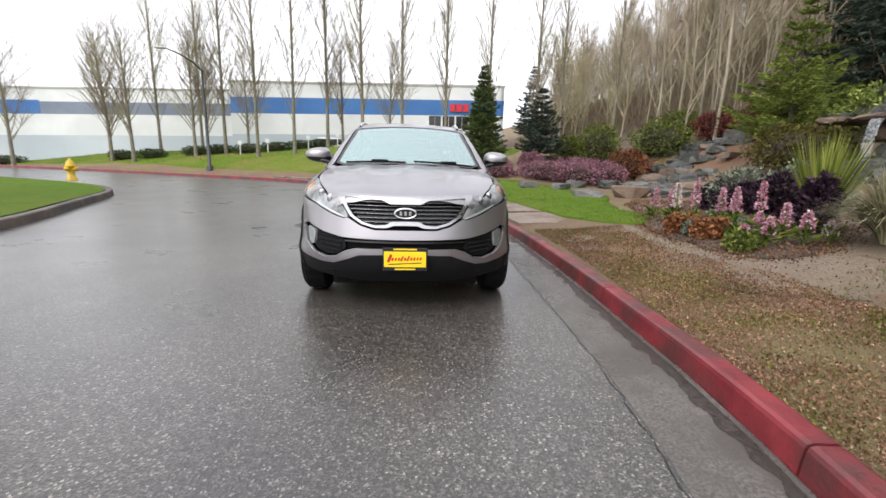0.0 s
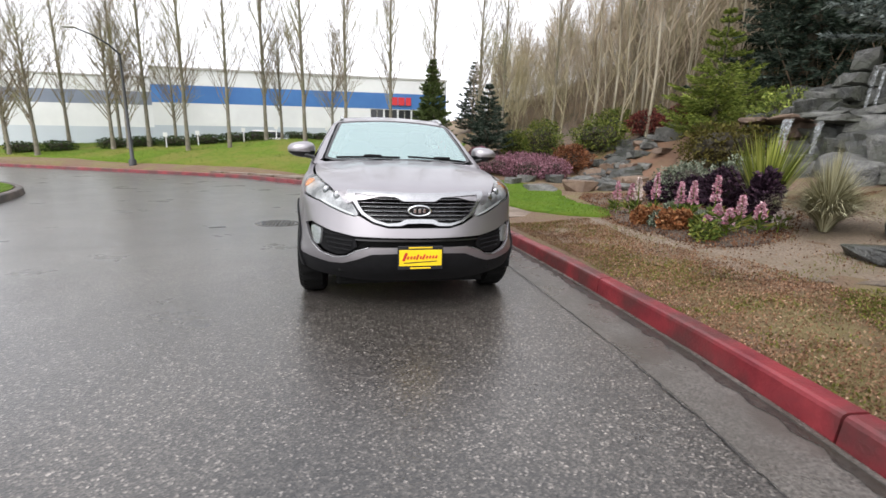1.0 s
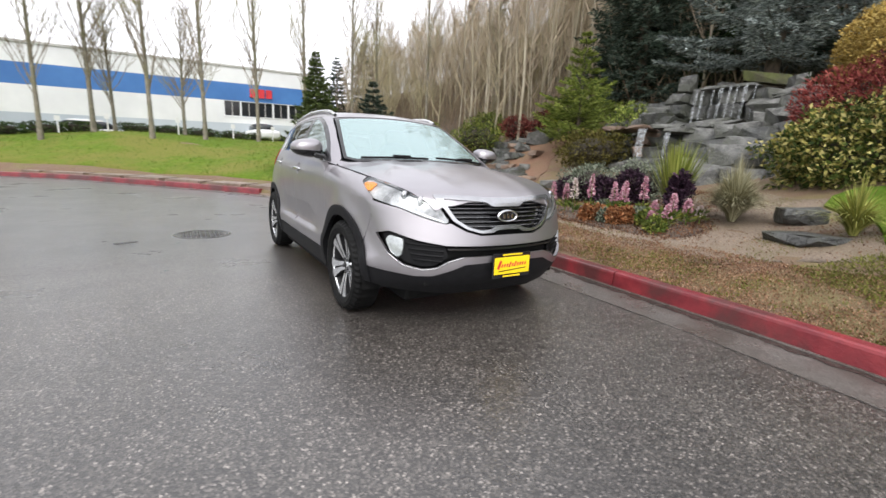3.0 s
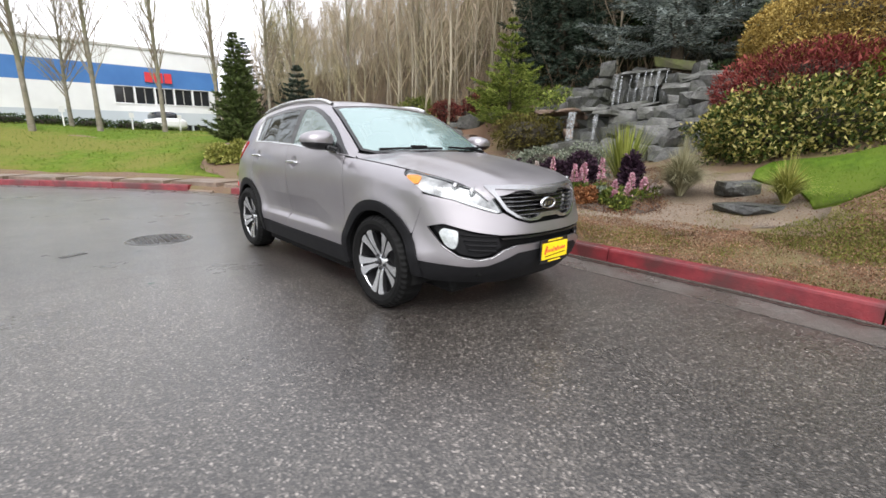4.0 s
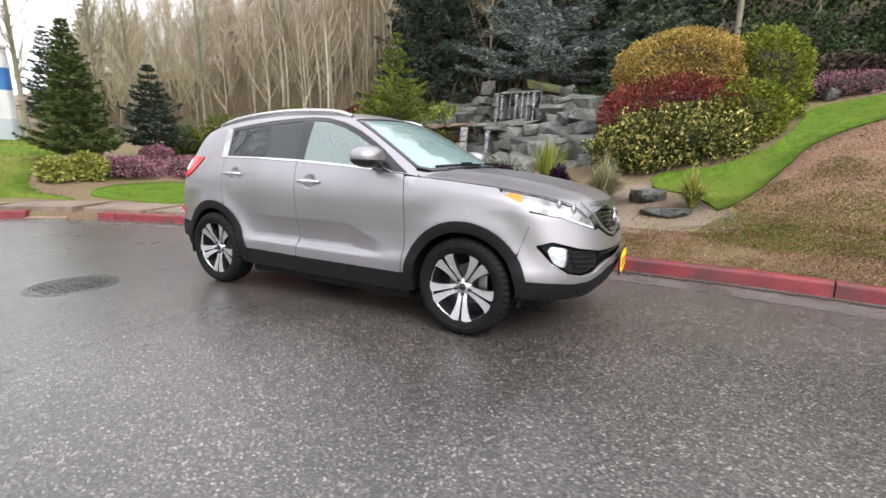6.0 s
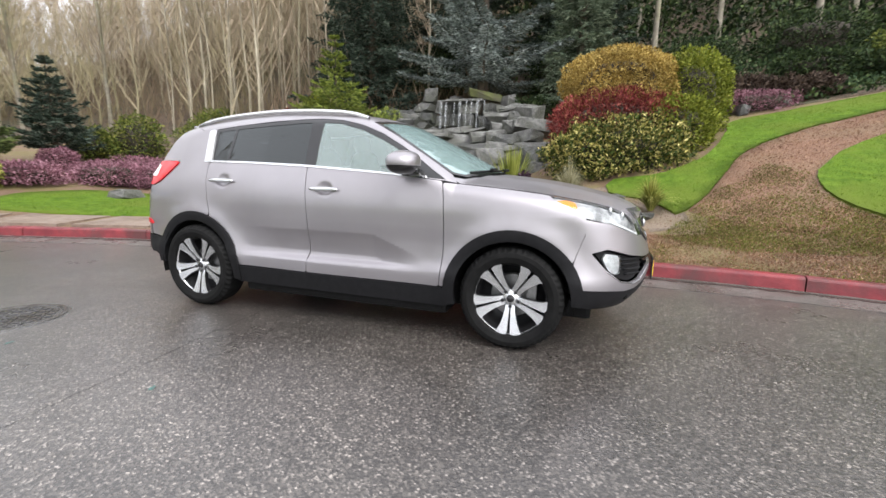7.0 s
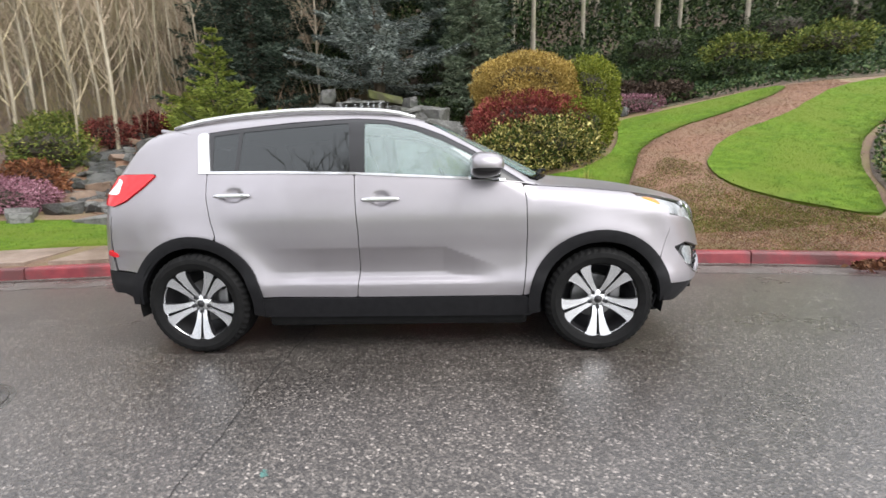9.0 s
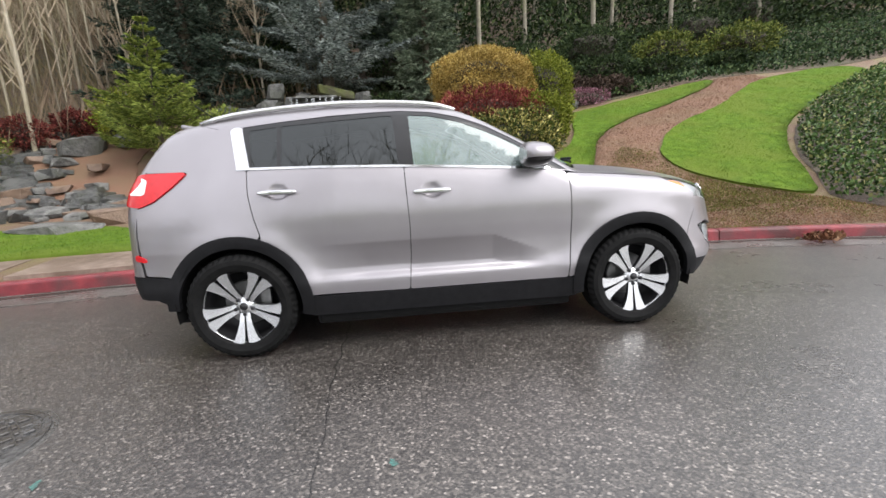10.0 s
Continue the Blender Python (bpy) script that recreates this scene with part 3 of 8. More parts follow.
def office():
    top = thing("office_building", label="white two-storey office and warehouse with a blue band", category="building")
    a, b = Vector((-13.9, 31.3, 0)), Vector((7.45, 32.5, 0))
    d = (b - a).normalized()
    L = (b - a).length
    ups = [(15.2 + i * 1.12, 15.2 + i * 1.12 + 1.02, 3.8, 4.82) for i in range(5)]
    lows = [(15.6, 16.6, 1.75, 2.6), (16.7, 17.7, 1.75, 2.6), (18.4, 19.4, 1.75, 2.5), (19.5, 20.4, 1.75, 2.5), (9.6, 10.4, 1.5, 2.8)]
    wall_run(top, a.xy, b.xy, 0.8, 3.3, M_GREYWALL, "lower_wall", openings=[o for o in lows])
    wall_run(top, a.xy, b.xy, 3.3, 4.85, M_WHITE, "white_wall", openings=ups)
    wall_run(top, a.xy, b.xy, 4.85, 6.05, M_BLUE, "blue_band", 0.32)
    wall_run(top, a.xy, b.xy, 6.05, 7.1, M_WHITE, "upper_wall")
    box_on(top, "parapet_cap", a.xy, d, -0.05, L + 0.05, 7.1, 7.25, 0.06, -0.4, M_ROOFTRIM)
    for s0, s1, z0, z1 in ups + lows:
        w = box_on(top, "window", a.xy, d, s0 + 0.03, s1 - 0.03, z0 + 0.03, z1 - 0.03, -0.12, -0.16, M_DARKGLASS)
        box_on(w, "sill", a.xy, d, s0, s1, z0 - 0.05, z0 + 0.0, 0.04, -0.1, M_WHITE)
        box_on(w, "mullion", a.xy, d, (s0 + s1) / 2 - 0.02, (s0 + s1) / 2 + 0.02, z0, z1, -0.06, -0.115, M_ROOFTRIM)
    # the red company sign, as plain shapes
    for i, (w, s) in enumerate(((0.42, 16.9), (0.5, 17.4), (0.42, 18.0))):
        box_on(top, "sign_letter", a.xy, d, s, s + w, 5.15, 5.75, 0.03, 0.12, M_SIGNRED, "red raised sign shape")
    # the end wall, the roof and the lower wing
    e = b + Vector((-d.y, d.x, 0)) * 26
    wall_run(top, b.xy, e.xy, 0.8, 4.85, M_WHITE, "end_wall")
    wall_run(top, b.xy, e.xy, 4.85, 6.05, M_BLUE, "end_band", 0.32)
    wall_run(top, b.xy, e.xy, 6.05, 7.1, M_WHITE, "end_wall_upper")
    bk = a + Vector((-d.y, d.x, 0)) * 26
    piece("roof", [(*p.xy, 6.7) for p in (a, b, e, bk)], [(0, 1, 2, 3)], M_ROOFTRIM, top)
    box_on(top, "roof_unit", a.xy, d, 12.0, 12.7, 7.25, 7.6, -2.0, -3.0, M_ROOFTRIM)
    wing_b = a + Vector((-d.y, d.x, 0)) * 1.2
    wing_a = wing_b - d * 42
    wall_run(top, wing_a.xy, wing_b.xy, 0.2, 3.2, M_GREYWALL, "wing_lower_wall", openings=[(33.5, 34.4, 0.9, 2.0)])
    wall_run(top, wing_a.xy, wing_b.xy, 3.2, 4.75, M_WHITE, "wing_wall")
    wall_run(top, wing_a.xy, (wing_b - d * 14).xy, 4.75, 5.75, M_BLUE, "wing_band", 0.32)
    wall_run(top, (wing_b - d * 14).xy, wing_b.xy, 4.75, 5.65, M_SLATEBAND, "wing_grey_band", 0.32)
    wall_run(top, wing_a.xy, wing_b.xy, 5.75, 6.6, M_WHITE, "wing_upper_wall")
    wall_run(top, (wing_b - d * 14).xy, wing_b.xy, 5.65, 5.75, M_WHITE, "wing_upper_strip")
    box_on(top, "wing_parapet", wing_a.xy, d, 0, 42, 6.6, 6.72, 0.06, -0.4, M_ROOFTRIM)
    box_on(top, "service_door", wing_a.xy, d, 33.5, 34.4, 0.9, 2.0, -0.06, -0.12, M_WHITE)
    # floors and bands follow the fall of the site, while the corners stay upright
    for o in top.children_recursive:
        for v in o.data.vertices:
            v.co.z -= 0.6 * (1 - (v.co - a).dot(d) / L)
    return top


office()

# ---- trees ----
def bare_tree(name, seed, tall, spread, first, lean, limbs, label, parts_at=(0, 0, 0), trunk_r=0.14, twigs=4, mat_twig=None, fork=0.0):
    """A leafless tree: tapered trunk, limbs that turn upwards, branches and twigs."""
    rng = random.Random(seed)
    top = thing(name, *parts_at, label, "tree")
    tv, tf = [], []
    pts, rad = [], []
    wob = [rng.uniform(-1, 1) for _ in range(4)]
    n = 14
    for i in range(n):
        t = i / (n - 1)
        pts.append(Vector((0.25 * math.sin(2.1 * t + wob[0]) * t * wob[1], 0.25 * math.sin(2.6 * t + wob[2]) * t * wob[3], tall * t - 0.15)))
        rad.append(trunk_r * (1.35 if i == 0 else 1.0) * (1 - 0.93 * t) + 0.008)
    tube(tv, tf, pts, rad, 7)
    cv, cf = [], []

    def bough(p, d, length, r, level):
        k = 4 if level == 0 else 3
        line, q, v = [p], p.copy(), d.copy()
        for i in range(k):
            v = (v + Vector((rng.uniform(-0.16, 0.16), rng.uniform(-0.16, 0.16), rng.uniform(0.02, 0.22) * lean))).normalized()
            q = q + v * length / k
            line.append(q.copy())
        tube(cv, cf, line, [r * (1 - 0.8 * i / k) for i in range(k + 1)], 4 if level == 0 else 3)
        if level < 2:
            for j in range(5 if level == 0 else twigs):
                t = rng.uniform(0.2, 0.98)
                i = min(k - 1, int(t * k))
                b = line[i].lerp(line[i + 1], t * k - i)
                side = Vector((rng.uniform(-1, 1), rng.uniform(-1, 1), rng.uniform(-0.1, 0.7)))
                bough(b, (v * 0.9 + side.normalized() * 0.75).normalized(), length * rng.uniform(0.28, 0.5), r * 0.42, level + 1)

    for i in range(limbs):
        t = first + (0.97 - first) * (i + rng.random()) / limbs
        k = min(n - 2, int(t * (n - 1)))
        p = pts[k].lerp(pts[k + 1], t * (n - 1) - k)
        a = rng.uniform(0, 2 * math.pi)
        d = Vector((math.cos(a), math.sin(a), 0.7 + lean * 1.1)).normalized()
        shape = math.sin(math.pi * min(1, (t - first) / (1 - first) * 0.75 + 0.28)) ** 0.7
        bough(p, d, spread * shape * rng.uniform(0.75, 1.2), trunk_r * 0.34 * (1 - 0.6 * t), 0)
    piece("trunk", tv, tf, M_TRUNK, top, "", True)
    piece("crown", cv, cf, mat_twig or M_TWIG, top, "bare grey-brown twigs")
    return top


def place(kind, spots, group):
    """Copies of built trees at plan spots (which, x, y, scale, turn)."""
    for i, (w, x, y, s, r) in enumerate(spots):
        src = kind[w % len(kind)]
        z = height(x, y)
        if not src.get("used"):
            src["used"] = 1
            src.matrix_basis = pose(x, y, z, 0, 0, r) @ Matrix.Scale(s, 4)
            tagged(src, group=group)
        else:
            c = copy_thing(src, pose(x, y, z, 0, 0, r))
            c.scale = (s, s, s)


poplars = [bare_tree("poplar", 11 + i, 15.5, 3.2, 0.13, 1.15, 66, "tall narrow leafless poplar on the grass berm", trunk_r=0.095, twigs=8) for i in range(3)]
place(poplars, [(0, -8.95, 22.3, 1.0, 10), (1, -6.75, 21.9, 0.95, 80), (2, -5.1, 23.2, 1.02, 200), (1, -2.75, 20.9, 1.0, 300), (0, -0.6, 21.5, 0.98, 140), (2, 1.95, 22.3, 1.0, 30), (0, 4.6, 23.0, 1.03, 250), (1, 7.8, 24.2, 1.0, 95), (2, -11.7, 24.6, 1.05, 10), (1, -14.2, 27.0, 0.95, 40), (0, -17.6, 28.2, 1.0, 190), (2, 9.6, 24.5, 0.92, 20), (0, 12.4, 22.8, 0.95, 120), (1, 16.2, 20.5, 0.9, 310)], "poplar row")
maples = [bare_tree("maple", 31 + i, 7.8, 3.5, 0.2, 0.7, 46, "round-crowned leafless maple on the verge", trunk_r=0.11, twigs=8) for i in range(2)]
place(maples, [(0, -24.4, 24.6, 1.0, 0), (1, -20.3, 27.2, 1.05, 60), (0, -16.7, 23.6, 0.98, 130), (1, -13.4, 24.3, 0.95, 200), (0, -30.5, 28.8, 1.0, 20), (1, -37, 31.5, 1.0, 250), (1, -18.6, 24.6, 0.85, 75), (0, -12.6, 24.2, 0.85, 330), (1, -10.3, 24.6, 0.8, 15), (0, -4.4, 24.4, 0.8, 100), (1, -1.4, 24.0, 0.8, 190)], "verge trees")
alders = [bare_tree("alder", 61 + i, 13.5, 2.0, 0.4, 0.9, 26, "slim leafless alder on the dark slope", trunk_r=0.12, twigs=6) for i in range(2)]
place(alders, [(0, 17.6, -2.6, 1.0, 20), (1, 18.9, -5.2, 0.95, 140), (0, 18.2, -8.4, 1.05, 250), (1, 20.3, -10.4, 0.9, 10), (0, 19.4, -13.2, 1.0, 80), (1, 21.6, -16.0, 1.0, 200), (0, 22.8, -7.0, 1.1, 300), (1, 22.0, -2.2, 1.0, 33), (0, 18.6, -17.5, 0.9, 170), (1, 24.0, -12.5, 1.1, 111)], "slope alders")
# the trees behind the camera that the side glass mirrors
place(maples, [(0, -10.2, 5.4, 1.7, 40), (1, -10.6, 1.0, 1.75, 120)], "verge trees")
place(maples, [(0, -16.5, 6.5, 1.25, 15), (0, -16.5, -1.2, 1.25, 160), (1, -19, -11, 1.0, 240)], "verge trees")


def woods():
    """The leafless alder wood on the hillside, as one mass."""
    rng = random.Random(5)
    tv, tf, cv, cf = [], [], [], []
    spots = []
    tries = 0
    while len(spots) < 640 and tries < 30000:
        tries += 1
        x, y = (rng.uniform(11, 58), rng.uniform(-38, 58)) if tries % 3 == 0 else (rng.uniform(11, 36), rng.uniform(6, 52))
        if not inside(x, y, WOODFLOOR) or (y < 4 and x < 23):
            continue
        if 20 < y < 31 and x < 20 and rng.random() < 0.65:
            continue
        if all(math.dist((x, y), s) > (0.8 if x < 30 else 1.2) for s in spots):
            spots.append((x, y))
    for x, y in spots:
        z = hill(x, y)
        tall = rng.uniform(9, 16) if y < 20 else rng.uniform(5, 8.5) + (4 if rng.random() < 0.12 else 0)
        lean = (rng.uniform(-0.045, 0.045), rng.uniform(-0.045, 0.045))
        pts = [Vector((x + lean[0] * tall * t * t + 0.12 * math.sin(9 * t + x), y + lean[1] * tall * t * t, z - 0.2 + tall * t)) for t in (0, 0.2, 0.4, 0.6, 0.8, 1)]
        r = (0.022 + 0.06 * rng.random() ** 1.8) * (1 if y < 20 else 0.8)
        tube(tv, tf, pts, [r, r * 0.85, r * 0.65, r * 0.45, r * 0.25, 0.012], 5)
        for j in range(24):
            t = rng.uniform(0.12, 0.97)
            i = min(4, int(t * 5))
            p = pts[i].lerp(pts[i + 1], t * 5 - i)
            a = rng.uniform(0, 6.28)
            d = Vector((math.cos(a) * 0.5, math.sin(a) * 0.5, rng.uniform(0.5, 1.2)))
            L = rng.uniform(0.9, 2.8) * (1.15 - t * 0.6)
            q = p + d * L * 0.5
            e = q + (d + Vector((0, 0, 0.35))) * L * 0.5
            tube(cv, cf, [p, q, e], [0.018, 0.012, 0.006], 3)
            for k in range(19):
                b = p.lerp(e, rng.uniform(0.25, 1))
                w = b + Vector((rng.uniform(-0.6, 0.6), rng.uniform(-0.6, 0.6), rng.uniform(-0.2, 0.6)))
                m = len(cv)
                cv += [tuple(b), tuple(b + Vector((0.020, 0.015, 0))), tuple(w)]
                cf.append((m, m + 1, m + 2))
    # brushwood between the trunks
    bv, bf = [], []
    for _ in range(44000):
        x, y = rng.uniform(12, 50), rng.uniform(4, 52)
        if not inside(x, y, WOODFLOOR):
            continue
        z = hill(x, y)
        L = 0.4 + 2.0 * rng.random() ** 2
        d = Vector((rng.uniform(-0.4, 0.4), rng.uniform(-0.4, 0.4), 1)) * L
        m = len(bv)
        w = rng.uniform(0.008, 0.02)
        bv += [(x, y, z - 0.1), (x + w, y + w, z - 0.1), (x + d.x * 0.5, y + d.y * 0.45, z + d.z * 0.5), (x + d.x, y + d.y, z + d.z)]
        bf += [(m, m + 1, m + 2), (m + 1, m + 3, m + 2)]
    top = thing("hillside_wood", label="dense leafless brown alder wood on the hillside", category="woods", kind="stuff")
    tagged(piece("alder_trunks", tv, tf, M_WOODS, top, "", True), kind="stuff")
    tagged(piece("alder_twigs", cv, cf, M_WOODTWIG, top), kind="stuff")
    tagged(piece("brushwood", bv, bf, M_BRUSH, top, "dark brown bramble and brushwood"), kind="stuff")


woods()

N_SPRUCE = leafy("spruce_needles", [(0.0, (0.030, 0.045, 0.016)), (0.5, (0.075, 0.105, 0.032)), (1.0, (0.16, 0.20, 0.065))])
N_LIGHT = leafy("light_spruce_needles", [(0.0, (0.055, 0.082, 0.018)), (0.5, (0.175, 0.225, 0.046)), (1.0, (0.36, 0.40, 0.10))])
N_BLUE = leafy("blue_spruce_needles", [(0.0, (0.03, 0.04, 0.036)), (0.5, (0.19, 0.225, 0.21)), (1.0, (0.50, 0.55, 0.53))])
N_CEDAR = leafy("cedar_sprays", [(0.0, (0.045, 0.065, 0.040)), (0.5, (0.12, 0.155, 0.105)), (1.0, (0.26, 0.30, 0.21))])
N_DARK = leafy("dark_spruce_needles", [(0.0, (0.012, 0.020, 0.014)), (0.6, (0.045, 0.066, 0.048)), (1.0, (0.16, 0.195, 0.155))])


def conifer(name, x, y, tall, radius, needles, label, seed, base=0.06, tiers=26, per=9, droop=0.25, sprays=24, power=0.85, size=1.0, sink=0.1, hang=0.3):
    """A spruce: trunk, and tiers of boughs that fan out into side twigs, each a brush of needles."""
    rng = np.random.default_rng(seed)
    z0 = hill(x, y) if not inside(x, y, ISLE) else 0.13
    top = thing(name, x, y, z0, label, "tree")
    tv, tf = [], []
    tube(tv, tf, [Vector((0, 0, -sink)), Vector((0, 0, tall * 0.5)), Vector((0, 0, tall * 0.99))], [0.02 * tall + 0.03, 0.012 * tall, 0.008], 7)
    P, D, L = [], [], []
    for i in range(tiers):
        t = base + (0.985 - base) * (i + rng.uniform(-0.3, 0.3)) / (tiers - 1)
        t = min(max(t, base), 0.99)
        r = radius * (1 - t) ** power * rng.uniform(0.8, 1.12)
        n = max(5, int(per * (1 - 0.45 * t)))
        a0 = rng.uniform(0, 6.28)
        for k in range(n):
            a = a0 + 2 * math.pi * k / n + rng.uniform(-0.25, 0.25)
            ln = r * rng.uniform(0.68, 1.15) + 0.06
            rise = rng.uniform(-0.04, 0.2) - droop * (1 - t)
            axis = np.array([[math.cos(a) * ln * q, math.sin(a) * ln * q, tall * t + ln * (rise * q + 0.2 * q * q)] for q in np.linspace(0, 1, 6)])
            tube(tv, tf, [Vector(axis[0]), Vector(axis[2]), Vector(axis[4]), Vector(axis[5])], [0.0018 * tall + 0.006, 0.008, 0.005, 0.003], 3)
            m = max(10, int(sprays * (0.25 + ln / max(radius, 0.1))))
            q = rng.random(m) ** 0.75
            idx = np.minimum((q * 5).astype(int), 4)
            p = axis[idx] + (axis[idx + 1] - axis[idx]) * (q * 5 - idx)[:, None]
            side = np.where(rng.random(m) < 0.5, 1.0, -1.0)
            fwd = np.array([math.cos(a), math.sin(a), rise * 0.8 + 0.15])
            tang = np.array([-math.sin(a), math.cos(a), 0])
            twig = fwd[None] * 0.62 + tang[None] * (side * 0.8)[:, None]
            run = rng.random(m) * np.minimum(0.42 * ln, 0.75) * (1.05 - q) ** 0.6
            p = p + twig * run[:, None]
            p[:, 2] -= hang * run ** 1.6 - 0.012 * size * rng.normal(size=m)
            d = twig + rng.normal(0, 0.28, (m, 3)) + np.c_[np.zeros(m), np.zeros(m), -hang * run]
            P.append(p)
            D.append(d / np.linalg.norm(d, axis=1)[:, None])
            L.append((0.09 + 0.10 * rng.random(m)) * size * (0.65 + 0.35 * min(1, ln / radius * 1.6)))
    P, D, L = np.concatenate(P), np.concatenate(D), np.concatenate(L)[:, None]
    n = len(P)
    S = np.cross(D, np.c_[rng.normal(0, 0.45, n), rng.normal(0, 0.45, n), np.ones(n)])
    S /= np.linalg.norm(S, axis=1)[:, None]
    U = np.cross(S, D)
    w = (0.013 + 0.008 * rng.random(n))[:, None] * size
    blades = [np.stack([P - X * w * 0.3, P + D * L * 0.4 + X * w, P + D * L, P + D * L * 0.45 - X * w], 1).reshape(-1, 3) for X in (S, U)]
    v = np.concatenate(blades)
    i = np.arange(2 * n)[:, None] * 4
    piece("trunk", tv, tf, M_DARKBARK, top)
    quick_mesh("crown", v, np.concatenate([i, i + 1, i + 2, i + 3], 1), needles, top, "dense layered needle boughs")
    return top


conifer("spruce", 2.95, 14.6, 3.95, 1.05, N_SPRUCE, "dark green young spruce on the berm edge", 1, 0.05, 30, 12, 0.0, 80, 0.95, 1.0)
conifer("spruce", 5.8, 15.8, 3.35, 1.35, N_DARK, "small dark spruce with layered boughs", 2, 0.16, 15, 11, 0.05, 110, 0.9, 1.0)
conifer("spruce", 11.9, 9.3, 4.5, 2.05, N_LIGHT, "fresh green spreading spruce beside the cascade", 3, 0.10, 12, 10, 0.06, 230, 0.95, 1.0, hang=0.15)
conifer("blue_spruce", 14.9, 4.1, 11.0, 3.7, N_BLUE, "large blue spruce with drooping layered boughs behind the waterfall", 4, 0.10, 12, 10, 0.26, 560, 0.7, 1.2, hang=0.22)
conifer("spruce", 16.2, 9.9, 11.5, 3.3, N_DARK, "tall dark spruce behind the waterfall", 5, 0.06, 34, 11, 0.35, 125, 0.75, 1.6, hang=0.5)
conifer("spruce", 19.5, 11.6, 12.5, 3.4, N_DARK, "tall dark spruce at the wood's edge", 6, 0.05, 34, 11, 0.3, 100, 0.75, 1.9, hang=0.5)
conifer("cedar", 13.9, 0.2, 8.5, 1.5, N_CEDAR, "slim grey-green cedar behind the clipped shrubs", 7, 0.04, 40, 9, 0.45, 90, 0.6, 1.25, hang=0.9)
conifer("spruce", 18.6, 6.0, 12.0, 3.0, N_DARK, "tall dark spruce on the slope", 8, 0.05, 34, 11, 0.35, 100, 0.75, 1.9, hang=0.5)
conifer("spruce", 19.0, 0.6, 12.0, 3.0, N_DARK, "tall dark spruce on the slope", 9, 0.05, 34, 11, 0.35, 100, 0.75, 1.9, hang=0.5)
conifer("spruce", 11.6, 39.0, 6.5, 1.8, N_DARK, "dark spruce beyond the corner of the building", 11, 0.05, 22, 9, 0.2, 60, 0.8, 1.8)
conifer("spruce", 15.5, 42.0, 8.0, 2.0, N_DARK, "dark spruce beyond the corner of the building", 12, 0.05, 24, 9, 0.2, 60, 0.8, 1.8)


def far_conifers():
    rng = random.Random(9)
    V, F = [], []
    for _ in range(60):
        x, y = rng.uniform(36, 60), rng.uniform(-40, 58)
        z, tall = hill(x, y), rng.uniform(9, 16)
        r = tall * 0.17
        for i in range(420):
            t = rng.random() ** 1.3
            a = rng.uniform(0, 6.28)
            rr = r * (1 - t) * rng.uniform(0.3, 1.1)
            p = Vector((x + math.cos(a) * rr, y + math.sin(a) * rr, z + 1 + tall * t))
            d = Vector((math.cos(a), math.sin(a), rng.uniform(-0.5, 0.1))) * rng.uniform(0.5, 1.1)
            s = Vector((-math.sin(a), math.cos(a), 0)) * 0.22
            m = len(V)
            V += [tuple(p - s), tuple(p + s), tuple(p + d)]
            F.append((m, m + 1, m + 2))
    tagged(quick_mesh("far_conifers", V, F, N_DARK, None, "dark conifer tops along the far skyline"), category="woods", kind="stuff")


far_conifers()


# ---- shrubs ----
def shrub(name, at, radii, leaf, width, count, mat, label, seed, power=2.4, flat=-0.75, shell=0.16, spread=0.8, lumps=0.16, stems=7, group=""):
    """A bush: short stems and a crown of single leaves that fill an uneven rounded shape."""
    rng = np.random.default_rng(seed)
    top = thing(name, at[0], at[1], at[2], label, "shrub", group)
    d = rng.normal(size=(int(count * 1.7), 3))
    d /= np.linalg.norm(d, axis=1)[:, None]
    d = d[d[:, 2] > flat][:count]
    k = (np.abs(d) ** power).sum(1) ** (-1 / power)
    bump = np.array([noise.noise((q[0] * 2.2 + seed, q[1] * 2.2, q[2] * 2.2)) + 0.6 * noise.noise((q[0] * 5 + seed, q[1] * 5, q[2] * 5)) for q in d])
    r = k * (1 + lumps * bump) * (1 - shell * rng.random(len(d)) ** 1.6 * 2)
    p = d * r[:, None] * np.array(radii)
    nrm = d / np.array(radii)
    nrm /= np.linalg.norm(nrm, axis=1)[:, None]
    nrm[:, 2] += 0.25
    v, f = leaf_cloud(p, nrm, leaf, width, seed, spread)
    quick_mesh("foliage", v, f, mat, top)
    sv, sf = [], []
    base = -radii[2] * 0.98
    for i in range(stems):
        a, q = rng.uniform(0, 6.28), rng.uniform(0.2, 0.7)
        tube(sv, sf, [Vector((math.cos(a) * 0.12 * radii[0], math.sin(a) * 0.12 * radii[1], base - 0.25)), Vector((math.cos(a) * 0.3 * radii[0], math.sin(a) * 0.3 * radii[1], base * 0.3)), Vector((math.cos(a) * q * radii[0], math.sin(a) * q * radii[1], radii[2] * 0.45))], [0.03, 0.02, 0.006], 4)
    piece("stem_cluster", sv, sf, M_DARKBARK, top)
    # near-black core: shade inside the bush put into its colour, hiding the sky
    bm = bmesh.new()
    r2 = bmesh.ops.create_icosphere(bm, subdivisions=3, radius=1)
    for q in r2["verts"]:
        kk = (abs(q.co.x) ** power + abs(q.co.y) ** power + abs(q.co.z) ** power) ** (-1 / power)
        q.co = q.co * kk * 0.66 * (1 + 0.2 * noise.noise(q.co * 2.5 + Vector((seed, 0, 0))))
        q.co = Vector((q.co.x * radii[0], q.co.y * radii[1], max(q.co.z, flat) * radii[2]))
    part("leaf_heart", bm, M_SHADECORE, top)
    return top


